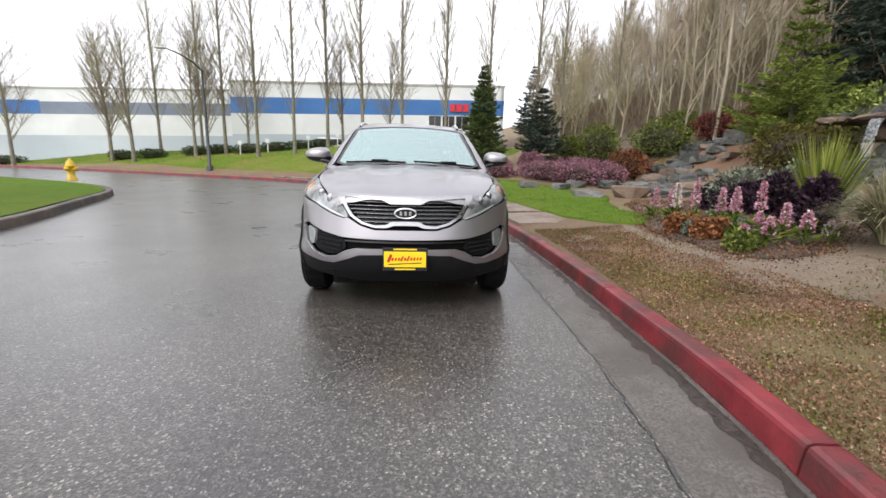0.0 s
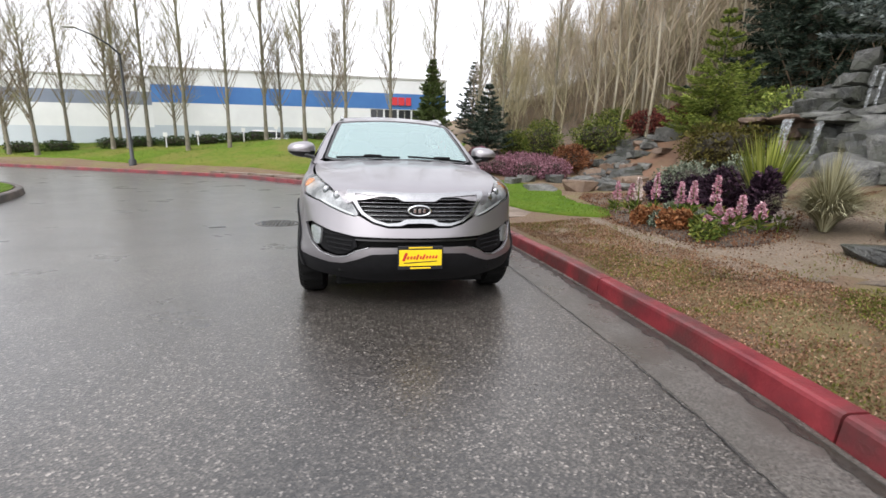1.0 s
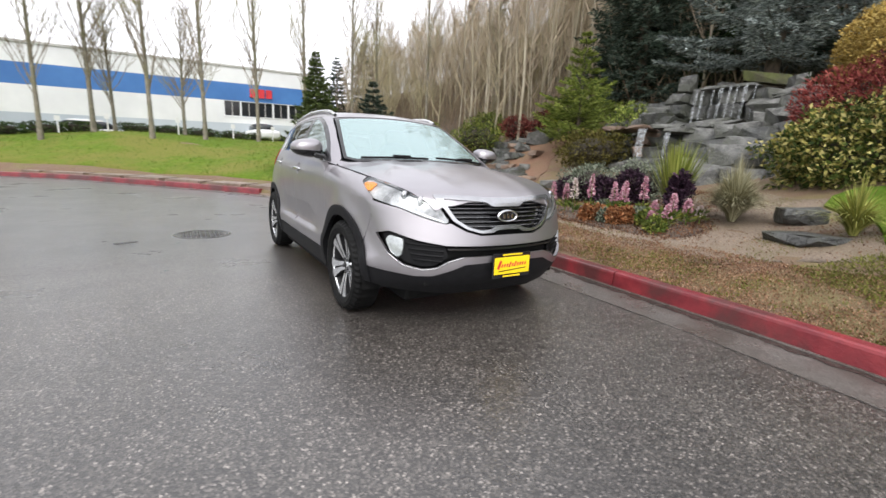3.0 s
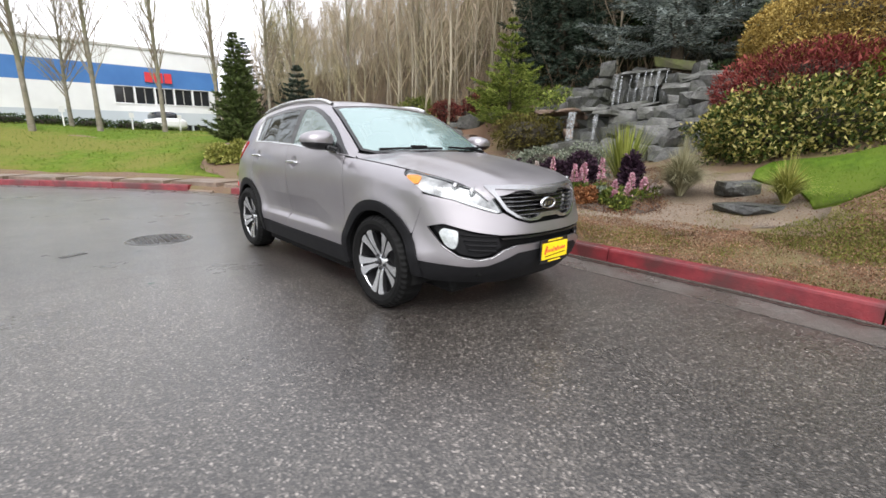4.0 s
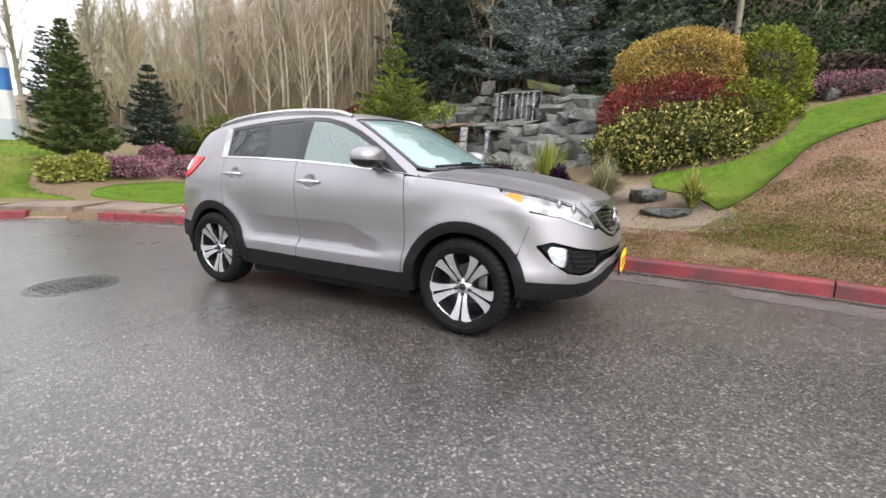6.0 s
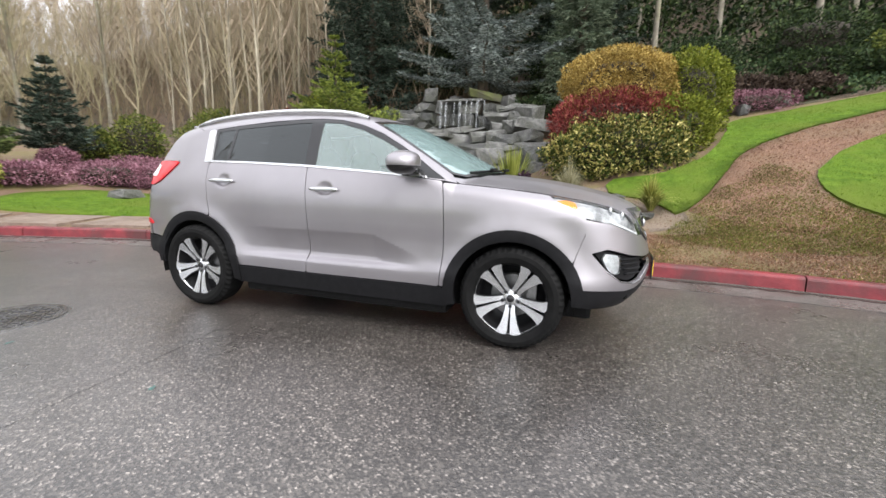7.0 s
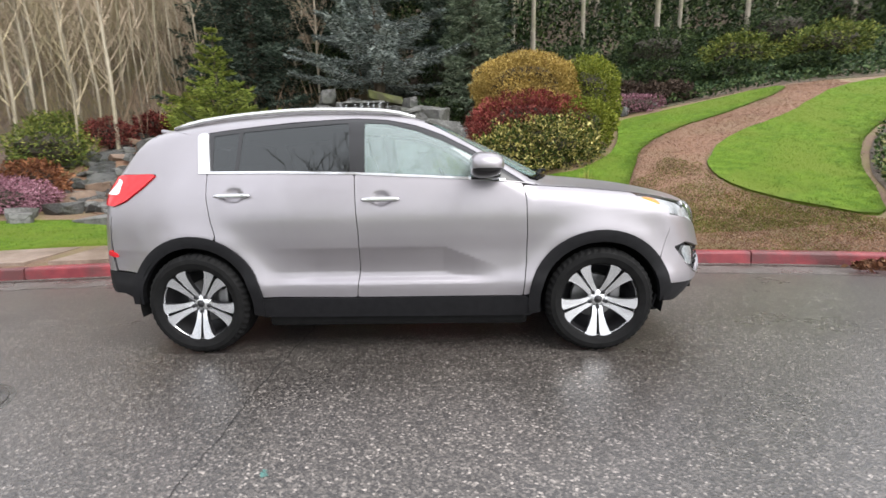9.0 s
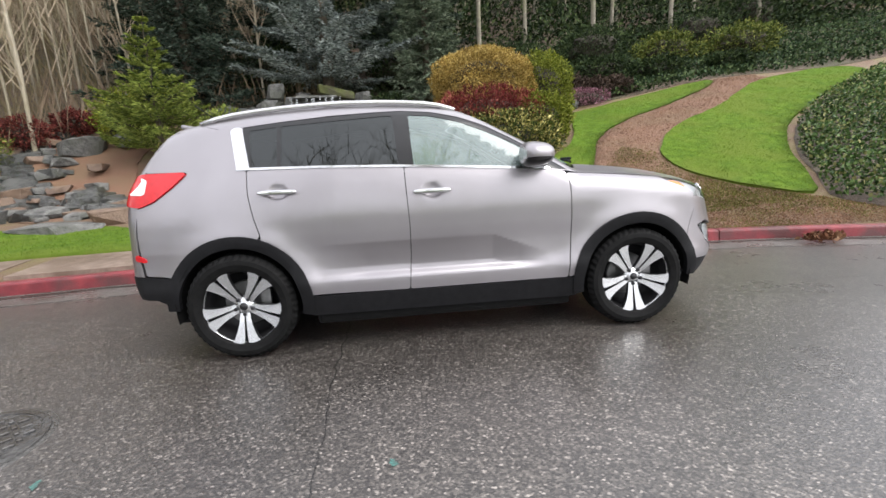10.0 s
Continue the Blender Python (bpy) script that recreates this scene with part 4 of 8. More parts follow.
# core colour with the shade between the leaves painted in
M_SHADECORE = surface("painted_shade", (0.018, 0.015, 0.010), (0.045, 0.035, 0.022), 14, 0.9, 40, 0.8, 0.03)
L_YELLOW = leafy("yellow_leaves", [(0.0, (0.15, 0.090, 0.022)), (0.5, (0.33, 0.225, 0.055)), (1.0, (0.50, 0.38, 0.13))])
L_RED = leafy("red_leaves", [(0.0, (0.075, 0.014, 0.014)), (0.55, (0.17, 0.030, 0.028)), (1.0, (0.30, 0.09, 0.07))])
L_VARI = leafy("variegated_leaves", [(0.0, (0.02, 0.036, 0.008)), (0.5, (0.06, 0.08, 0.016)), (0.72, (0.27, 0.235, 0.06)), (1.0, (0.48, 0.42, 0.17))])
L_OLIVE = leafy("olive_leaves", [(0.0, (0.06, 0.08, 0.008)), (0.5, (0.14, 0.165, 0.018)), (1.0, (0.24, 0.255, 0.04))])
L_HEATH = leafy("heather_flowers", [(0.0, (0.09, 0.036, 0.044)), (0.5, (0.215, 0.098, 0.128)), (1.0, (0.37, 0.205, 0.245))])
L_RHODO = leafy("rhododendron_leaves", [(0.0, (0.035, 0.055, 0.012)), (0.5, (0.085, 0.115, 0.022)), (1.0, (0.20, 0.20, 0.045))])
L_RUST = leafy("rusty_twigs", [(0.0, (0.08, 0.03, 0.016)), (0.5, (0.15, 0.06, 0.03)), (1.0, (0.25, 0.11, 0.05))])
L_WINE = leafy("wine_leaves", [(0.0, (0.05, 0.012, 0.012)), (0.5, (0.13, 0.03, 0.026)), (1.0, (0.22, 0.07, 0.05))])
L_PURPLE = leafy("black_purple_leaves", [(0.0, (0.010, 0.006, 0.010)), (0.6, (0.032, 0.016, 0.028)), (1.0, (0.075, 0.04, 0.06))])
L_GREYGREEN = leafy("grey_green_leaves", [(0.0, (0.06, 0.075, 0.05)), (0.5, (0.14, 0.16, 0.115)), (1.0, (0.27, 0.29, 0.22))])
L_IVY = leafy("ivy_leaves", [(0.0, (0.014, 0.034, 0.010)), (0.5, (0.045, 0.085, 0.022)), (0.8, (0.10, 0.15, 0.045)), (1.0, (0.26, 0.24, 0.10))], 0.4)
L_COVER = leafy("ground_cover_leaves", [(0.0, (0.008, 0.015, 0.006)), (0.6, (0.022, 0.040, 0.013)), (1.0, (0.070, 0.095, 0.032))])
L_SLOPE = leafy("slope_ivy_leaves", [(0.0, (0.010, 0.022, 0.009)), (0.6, (0.030, 0.056, 0.020)), (1.0, (0.085, 0.115, 0.045))])
L_DEADTWIG = leafy("dark_dead_twigs", [(0.0, (0.02, 0.014, 0.010)), (0.5, (0.055, 0.038, 0.028)), (1.0, (0.12, 0.085, 0.065))])
L_BLADE = leafy("sword_leaves", [(0.0, (0.06, 0.085, 0.014)), (0.5, (0.17, 0.20, 0.036)), (1.0, (0.36, 0.37, 0.10))], 0.4)
L_STRAW = leafy("straw_grass", [(0.0, (0.11, 0.10, 0.05)), (0.5, (0.27, 0.25, 0.145)), (1.0, (0.47, 0.45, 0.31))])
L_TUFT = leafy("yellow_green_grass", [(0.0, (0.10, 0.12, 0.025)), (0.5, (0.22, 0.23, 0.05)), (1.0, (0.40, 0.38, 0.12))])
L_PINK = leafy("pink_florets", [(0.0, (0.36, 0.12, 0.18)), (0.5, (0.47, 0.24, 0.30)), (1.0, (0.56, 0.42, 0.44))])
L_PALEFL = leafy("pale_florets", [(0.0, (0.48, 0.36, 0.35)), (1.0, (0.6, 0.55, 0.5))])
L_ORANGE = leafy("orange_leaves", [(0.0, (0.09, 0.028, 0.012)), (0.5, (0.22, 0.085, 0.032)), (1.0, (0.36, 0.20, 0.10))])
L_GRASS = leafy("grass_blades", [(0.0, (0.060, 0.112, 0.011)), (0.5, (0.094, 0.155, 0.015)), (1.0, (0.14, 0.20, 0.025))], 0.9, 0.1)
L_TURF = leafy("rough_turf", [(0.0, (0.07, 0.115, 0.014)), (0.5, (0.11, 0.155, 0.022)), (1.0, (0.17, 0.19, 0.04))], 0.9, 0.1)
L_BROWN = leafy("fallen_leaves", [(0.0, (0.06, 0.022, 0.012)), (0.5, (0.14, 0.062, 0.032)), (0.85, (0.22, 0.12, 0.065)), (1.0, (0.32, 0.22, 0.14))], 0.5)
L_LITTER = leafy("red_brown_litter", [(0.0, (0.075, 0.036, 0.020)), (0.45, (0.175, 0.092, 0.052)), (0.85, (0.27, 0.158, 0.098)), (1.0, (0.40, 0.28, 0.19))], 0.5)
L_DULLMOSS = leafy("dull_moss", [(0.0, (0.035, 0.03, 0.008)), (0.5, (0.07, 0.06, 0.014)), (1.0, (0.12, 0.105, 0.026))])
L_MOSS = leafy("moss_tufts", [(0.0, (0.065, 0.07, 0.012)), (0.5, (0.115, 0.118, 0.024)), (1.0, (0.17, 0.165, 0.042))])

shrub("clipped_shrub", (9.15, -0.98, 3.28), (1.25, 1.36, 0.96), 0.060, 0.024, 42000, L_YELLOW, "clipped golden-yellow shrub above the red one", 41, 3.2, -0.8, 0.14, 1.4)
shrub("red_shrub", (8.15, -0.92, 2.2), (1.05, 1.55, 0.92), 0.10, 0.022, 20000, L_RED, "deep red twiggy shrub", 42, 2.5, -0.7, 0.22, 0.6, 0.2)
shrub("variegated_shrub", (7.25, -1.0, 1.55), (1.0, 1.55, 0.80), 0.085, 0.042, 19000, L_VARI, "green and cream variegated shrub", 43, 2.6, -0.8, 0.22, 1.1, 0.34)
shrub("clipped_shrub", (9.25, -2.72, 2.98), (1.1, 0.80, 1.12), 0.075, 0.03, 13000, L_OLIVE, "clipped olive-green rounded shrub", 44, 2.9, -0.85, 0.12)
shrub("clipped_shrub", (8.05, -2.25, 2.10), (0.95, 0.80, 0.82), 0.075, 0.03, 9000, L_OLIVE, "low clipped olive-green shrub", 45, 2.6, -0.85, 0.14)
shrub("heather", (10.8, -4.6, 3.05), (0.6, 1.0, 0.38), 0.06, 0.025, 4000, L_HEATH, "low mauve-pink heather mound on the slope", 46, 2.4, -0.6, 0.2)
for i, (x, y, rx, ry, rz) in enumerate(((5.0, 12.4, 1.0, 0.95, 0.42), (6.2, 12.1, 1.05, 0.9, 0.48), (7.3, 12.6, 1.05, 0.9, 0.52), (6.7, 13.4, 1.2, 0.9, 0.5), (3.15, 12.5, 0.75, 0.6, 0.34), (5.1, 14.6, 0.5, 0.5, 0.4))):
    shrub("heather", (x, y, hill(x, y) + rz * 0.55), (rx, ry, rz), 0.07, 0.028, 4200, L_HEATH, "low mauve-pink heather mound", 50 + i, 2.3, -0.55, 0.2, 0.8, 0.25, group="heather mounds")
for i, (x, y, rx, rz, m, lab) in enumerate(((8.6, 15.9, 0.95, 1.0, L_RHODO, "olive-green rhododendron below the wood"), (7.6, 16.8, 0.7, 0.65, L_RHODO, "small olive-green rhododendron below the wood"), (11.0, 14.9, 1.25, 0.85, L_RHODO, "yellow-green rhododendron beside the cascade"), (12.3, 15.6, 0.9, 0.8, L_RHODO, "yellow-green rhododendron beside the cascade"), (13.0, 14.3, 0.8, 0.6, L_WINE, "wine-red leafy shrub at the head of the cascade"), (14.3, 13.4, 0.7, 0.5, L_WINE, "wine-red leafy shrub at the head of the cascade"), (9.0, 13.6, 0.75, 0.62, L_RUST, "rust-brown twiggy shrub beside the heather"), (13.6, 11.3, 0.9, 1.0, L_OLIVE, "yellow-green conifer bush above the cascade"), (1.6, 12.6, 0.35, 0.3, L_TUFT, "yellow-green grass tuft beside the spruce"), (2.2, 12.4, 0.35, 0.36, L_TUFT, "yellow-green grass tuft beside the spruce"), (10.7, 7.4, 1.3, 0.7, L_DULLMOSS, "dull mossy mound under the spruce"), (12.6, 7.5, 0.85, 0.85, N_LIGHT, "rounded green conifer bush above the fall"), (12.6, 6.6, 0.7, 0.5, L_RHODO, "low green shrub beside the waterfall"), (13.4, 1.6, 0.9, 0.6, L_COVER, "dark evergreen shrub beside the waterfall"))):
    shrub("shrub", (x, y, hill(x, y) + rz * 0.75), (rx, rx, rz), 0.11, 0.045, 3600, m, lab, 70 + i, 2.2, -0.75, 0.25, 0.9, 0.3)
# dark evergreen undergrowth up the slope
for i, (x, y, rx, rz, m) in enumerate(((14.2, -7.0, 1.2, 0.6, L_COVER), (15.5, -10.5, 1.3, 0.8, L_RHODO), (16.5, -4.0, 1.5, 0.9, L_COVER), (14.8, -13.5, 1.4, 0.8, L_RHODO), (17.5, -8.0, 1.6, 1.0, L_COVER), (18.5, -14.0, 1.7, 1.1, L_COVER), (12.0, -10.8, 0.8, 0.4, L_COVER), (16.5, 1.0, 1.4, 1.3, L_COVER), (17.5, 6.8, 1.5, 1.5, L_COVER), (12.2, -4.6, 1.0, 0.45, L_DEADTWIG), (13.0, -8.6, 1.1, 0.45, L_COVER), (20, -18, 1.8, 1.2, L_COVER), (11.7, -6.0, 0.9, 0.35, L_DEADTWIG))):
    shrub("evergreen_shrub", (x, y, hill(x, y) + rz * 0.6), (rx, rx, rz), 0.12, 0.05, 5000, m, "dark evergreen undergrowth shrub on the slope", 90 + i, 2.2, -0.7, 0.25, 0.9, 0.35, group="slope undergrowth")


def undergrowth():
    """Dark evergreen thicket between the trunks up the slope, as one mass."""
    rng = np.random.default_rng(66)
    n = 70000
    x, y = 17.5 + 16 * rng.random(n) ** 0.8, rng.uniform(-34, 5, n)
    clump = np.array([noise.noise((a * 0.35, b * 0.35, 2)) for a, b in zip(x, y)])
    top = np.clip(0.3 + 4.5 * clump + (x - 17.5) * 0.5 + np.clip(y + 4, 0, 6) * 0.35, 0.15, 7.5)
    p = np.c_[x, y, hill_many(np.c_[x, y]) + top * rng.random(n) ** 0.7]
    v, f = leaf_cloud(p, np.tile((-0.6, 0, 0.7), (n, 1)), 0.24, 0.12, 67, 1.0)
    tagged(quick_mesh("undergrowth", v, f, L_COVER, None, "dark evergreen thicket between the trunks"), category="woods", kind="stuff")


def carpet(name, poly, count, leaf, width, mat, label, seed, up=0.12, lift=0.02, spread=0.7, where=None):
    """Countless small leaves or blades over a patch of ground."""
    p = scatter(poly, count, seed)
    rng = np.random.default_rng(seed + 1)
    if where:
        p = p[np.array([where(x, y) for x, y in p])]
    z = height_many(p) + lift + up * rng.random(len(p))
    n = np.tile((0, 0, 1.0), (len(p), 1))
    v, f = leaf_cloud(np.c_[p, z], n, leaf, width, seed + 2, spread)
    return tagged(quick_mesh(name, v, f, mat, None, label), category="ground cover", kind="stuff")


undergrowth()
carpet("ivy_cover", IVY_BED, 30000, 0.066, 0.050, L_IVY, "glossy dark ivy covering the bank", 201, 0.22, 0.02, 1.2)
carpet("slope_cover", COVER, 46000, 0.11, 0.075, L_SLOPE, "dark green ground-cover plants on the slope", 202, 0.3, 0.02, 1.2)
carpet("lawn_blades", FRONT_LAWN, 9000, 0.032, 0.009, L_GRASS, "short green grass blades", 203, 0.0, 0.03, 0.5)
carpet("lawn_blades", RIGHT_LAWN, 13000, 0.032, 0.009, L_GRASS, "short green grass blades", 204, 0.0, 0.03, 0.5)
carpet("lawn_blades", LAWN_STRIP, 9000, 0.032, 0.009, L_GRASS, "short green grass blades", 205, 0.0, 0.03, 0.5)
carpet("berm_grass", [p for p in BERM if p[0] > -30], 26000, 0.08, 0.02, L_TURF, "rough yellow-green grass tufts on the berm", 206, 0.0, 0.02, 0.6)
VERGE = kerbline(0.2, -6.5, 3.0)[::2] + [(3.2, 2.3), (2.9, 0.8), (3.3, -0.5), (3.2, -2.0), (3.9, -2.2), (3.3, -3.3), (4.2, -3.7), (3.0, -4.2), (2.3, -4.85), (1.6, -5.2), (1.0, -6.6)]
carpet("leaf_litter", VERGE, 85000, 0.015, 0.010, L_LITTER, "scattered red-brown fallen leaves and bark chips", 207, 0.008, 0.008, 2.0, lambda x, y: noise.noise((x * 0.8, y * 0.8, 3)) + 0.5 * noise.noise((x * 3, y * 3, 5)) + 1.1 * noise.noise((x * 97, y * 97, 5)) > -0.6)
carpet("moss_patches", VERGE, 60000, 0.022, 0.008, L_MOSS, "thin yellow-green moss and grass", 208, 0.0, 0.006, 0.9, lambda x, y: noise.noise((x * 1.1, y * 1.1, 7)) + 0.5 * noise.noise((x * 4, y * 4, 7)) + 0.7 * noise.noise((x * 91, y * 91, 2)) > 0.12)
THROAT = [(2.5, -2.2), (3.1, -1.4), (4.1, -1.9), (5.2, -2.6), (5.9, -3.5), (5.3, -3.9), (4.4, -3.75), (3.3, -4.1), (2.3, -4.7)]
carpet("path_moss", THROAT, 24000, 0.024, 0.010, L_MOSS, "yellow-green moss creeping over the mouth of the path", 214, 0.0, 0.014, 0.9, lambda x, y: noise.noise((x * 1.6, y * 1.6, 4)) + 0.8 * noise.noise((x * 83, y * 83, 2)) + 0.9 - 0.42 * math.hypot(x - 3.2, y + 3.0) > 0)
carpet("earth_crumbs", PALE, 15000, 0.020, 0.013, L_BROWN, "crumbs of bark and leaf on the trodden earth", 215, 0.004, 0.010, 2.0, lambda x, y: noise.noise((x * 1.3, y * 1.3, 8)) + noise.noise((x * 77, y * 77, 2)) > 0.12)
carpet("earth_moss", PALE, 14000, 0.020, 0.008, L_MOSS, "thin moss on the trodden earth", 216, 0.0, 0.008, 0.9, lambda x, y: noise.noise((x * 1.5, y * 1.5, 18)) + 0.7 * noise.noise((x * 71, y * 71, 2)) > 0.25)
carpet("path_chips", PATH_BED, 22000, 0.022, 0.012, L_LITTER, "brown bark chips on the path", 209, 0.008, 0.018, 2.5)
BED_RIM = [(4.9 + (x - 4.9) * 1.07, 2.6 + (y - 2.6) * 1.07) for x, y in BED]
BED_HEART = [(4.9 + (x - 4.9) * 0.9, 2.6 + (y - 2.6) * 0.9) for x, y in BED]
carpet("bed_edge_crumbs", BED_RIM, 26000, 0.026, 0.016, L_BROWN, "soil crumbs and bark along the rim of the bed", 217, 0.006, 0.014, 2.0, lambda x, y: not inside(x, y, BED_HEART))
carpet("bed_litter", BED, 12000, 0.028, 0.017, L_BROWN, "bits of bark and leaves on the bed", 210, 0.008, 0.02, 2.0)


def tussock(name, x, y, tall, radius, count, width, mat, label, seed, arch=0.6, stiff=False):
    """A clump of long arching or stiff blades."""
    rng = np.random.default_rng(seed)
    z = hill(x, y)
    top = thing(name, x, y, z, label, "ornamental grass")
    V, F = [], []
    for i in range(count):
        a, u = rng.uniform(0, 6.28), rng.random() ** 0.6
        L = tall * rng.uniform(0.65, 1.1)
        out = radius * u * rng.uniform(0.7, 1.15)
        d = np.array([math.cos(a), math.sin(a)])
        s = np.array([-d[1], d[0]]) * width * rng.uniform(0.7, 1.3)
        n = 5
        b = len(V)
        for k in range(n + 1):
            t = k / n
            h = L * (t - arch * u * t * t * 0.75)
            r = 0.06 * radius * u + out * (t ** (1.0 if stiff else 1.35))
            w = (1 - t) ** 0.6 if not stiff else (1 - t ** 2.5)
            V += [(d[0] * r - s[0] * w, d[1] * r - s[1] * w, h + 0.02), (d[0] * r + s[0] * w, d[1] * r + s[1] * w, h + 0.02)]
        for k in range(n):
            F.append((b + 2 * k, b + 2 * k + 1, b + 2 * k + 3, b + 2 * k + 2))
    quick_mesh("foliage", V, F, mat, top)
    return top


tussock("sword_plant", 5.15, 1.05, 1.12, 0.56, 260, 0.013, L_BLADE, "upright yellow-green sword-leaved plant", 301, 0.12, True)
tussock("fountain_grass", 4.75, -0.08, 1.0, 0.66, 2200, 0.005, L_STRAW, "rounded straw-coloured grass mound", 302, 1.0)
tussock("grass_tuft", 4.5, -1.45, 0.78, 0.55, 420, 0.008, L_TUFT, "yellow-green arching grass tuft between rocks", 303, 1.05)
tussock("grass_tuft", 4.25, 0.55, 0.2, 0.14, 60, 0.006, L_TUFT, "small yellow-green grass tuft", 304, 0.6)
tussock("grass_tuft", 3.75, 0.35, 0.14, 0.18, 120, 0.005, L_GRASS, "small fresh green grass tuft", 305, 0.6)

for i, (x, y, r, h) in enumerate(((6.0, 4.0, 0.36, 0.27), (5.85, 3.4, 0.34, 0.28), (5.7, 2.8, 0.34, 0.27), (5.5, 2.1, 0.28, 0.34), (4.8, 0.75, 0.16, 0.32))):
    shrub("purple_shrub", (x, y, hill(x, y) + h * 0.9), (r, r, h), 0.075, 0.04, 2200, L_PURPLE, "dark purple-black leafy shrub in the bed", 320 + i, 2.2, -0.85, 0.3, 0.9, 0.3, group="purple shrubs")
for i, (x, y, r, h) in enumerate(((6.0, 3.4, 0.55, 0.45), (6.3, 2.5, 0.6, 0.45), (6.6, 4.3, 0.55, 0.4))):
    shrub("shrub", (x, y, hill(x, y) + h * 0.8), (r, r, h), 0.06, 0.03, 2200, L_GREYGREEN, "grey-green leafy shrub in the bed", 330 + i, 2.2, -0.85, 0.25, 0.9, 0.25)


def flower_spike(x, y, tall, mat, label, seed):
    """A bedding flower: leafy foot and a dense spike of small florets."""
    rng = np.random.default_rng(seed)
    top = thing("flower_spike", x, y, hill(x, y) + 0.03, label, "flower", "pink flower spikes")
    sv, sf = [], []
    tube(sv, sf, [Vector((0, 0, -0.05)), Vector((0.01, 0, tall * 0.5)), Vector((0, 0.01, tall))], [0.008, 0.007, 0.004], 4)
    piece("stem", sv, sf, L_GRASS, top)
    n = 260
    t = rng.random(n)
    a = rng.uniform(0, 6.28, n)
    r = 0.052 * (1 - t ** 1.8) * rng.uniform(0.5, 1.1, n)
    d = np.c_[np.cos(a), np.sin(a), 0.3 + 0 * a]
    p = np.c_[np.cos(a) * r, np.sin(a) * r, tall * (0.42 + 0.6 * t)]
    v, f = leaf_cloud(p, d, 0.032, 0.024, seed, 0.6)
    quick_mesh("flower_head", v, f, mat, top)
    a = rng.uniform(0, 6.28, 40)
    p = np.c_[np.cos(a) * 0.02, np.sin(a) * 0.02, 0.02 + 0.14 * rng.random(40)]
    v, f = leaf_cloud(p, np.c_[np.cos(a), np.sin(a), 0.6 + 0 * a], 0.13, 0.03, seed + 1, 0.3)
    quick_mesh("foot_leaves", v, f, L_RHODO, top)


for i, (x, y, h, m) in enumerate(((3.82, 2.46, 0.50, L_PINK), (3.95, 2.28, 0.46, L_PINK), (3.90, 2.05, 0.56, L_PALEFL), (4.0, 1.78, 0.62, L_PINK), (4.12, 1.42, 0.50, L_PINK), (4.2, 1.28, 0.52, L_PINK), (4.3, 1.38, 0.46, L_PINK), (4.35, 1.05, 0.58, L_PINK), (4.0, 0.62, 0.30, L_PINK), (4.12, 0.42, 0.42, L_PINK), (3.9, 0.36, 0.30, L_PINK), (4.25, 0.28, 0.34, L_PINK), (3.72, 0.48, 0.22, L_PINK), (4.45, 0.2, 0.22, L_PALEFL))):
    flower_spike(x, y, h, m, "pale bedding flower spike" if m is L_PALEFL else "pink bedding flower spike", 340 + i)
for i, (x, y, r) in enumerate(((3.52, 1.42, 0.11), (3.62, 1.30, 0.09), (3.6, 0.98, 0.11), (3.73, 0.88, 0.09))):
    shrub("coral_plant", (x, y, hill(x, y) + 0.11), (r, r, 0.13), 0.05, 0.04, 900, L_ORANGE, "orange-brown crinkled bedding plant", 360 + i, 2.2, -0.7, 0.3, 0.9, 0.3, 3, "orange bedding plants")
for i, (x, y, r) in enumerate(((3.58, 1.14, 0.10), (3.75, 0.62, 0.08), (3.98, 0.8, 0.12), (3.55, 0.3, 0.12), (4.3, 1.7, 0.15))):
    shrub("bedding_plant", (x, y, hill(x, y) + 0.1), (r, r, 0.11), 0.05, 0.03, 600, L_RHODO if i % 2 else L_GREYGREEN, "low green bedding plant", 370 + i, 2.2, -0.7, 0.3, 0.9, 0.3, 3, "low bedding plants")

carpet("leaf_drift", [(1.16, -3.35), (1.2, -3.75), (1.08, -3.9), (0.98, -3.7), (1.0, -3.4)], 260, 0.06, 0.035, L_BROWN, "small drift of wet brown leaves in the gutter", 212, 0.035, 0.012, 1.5)

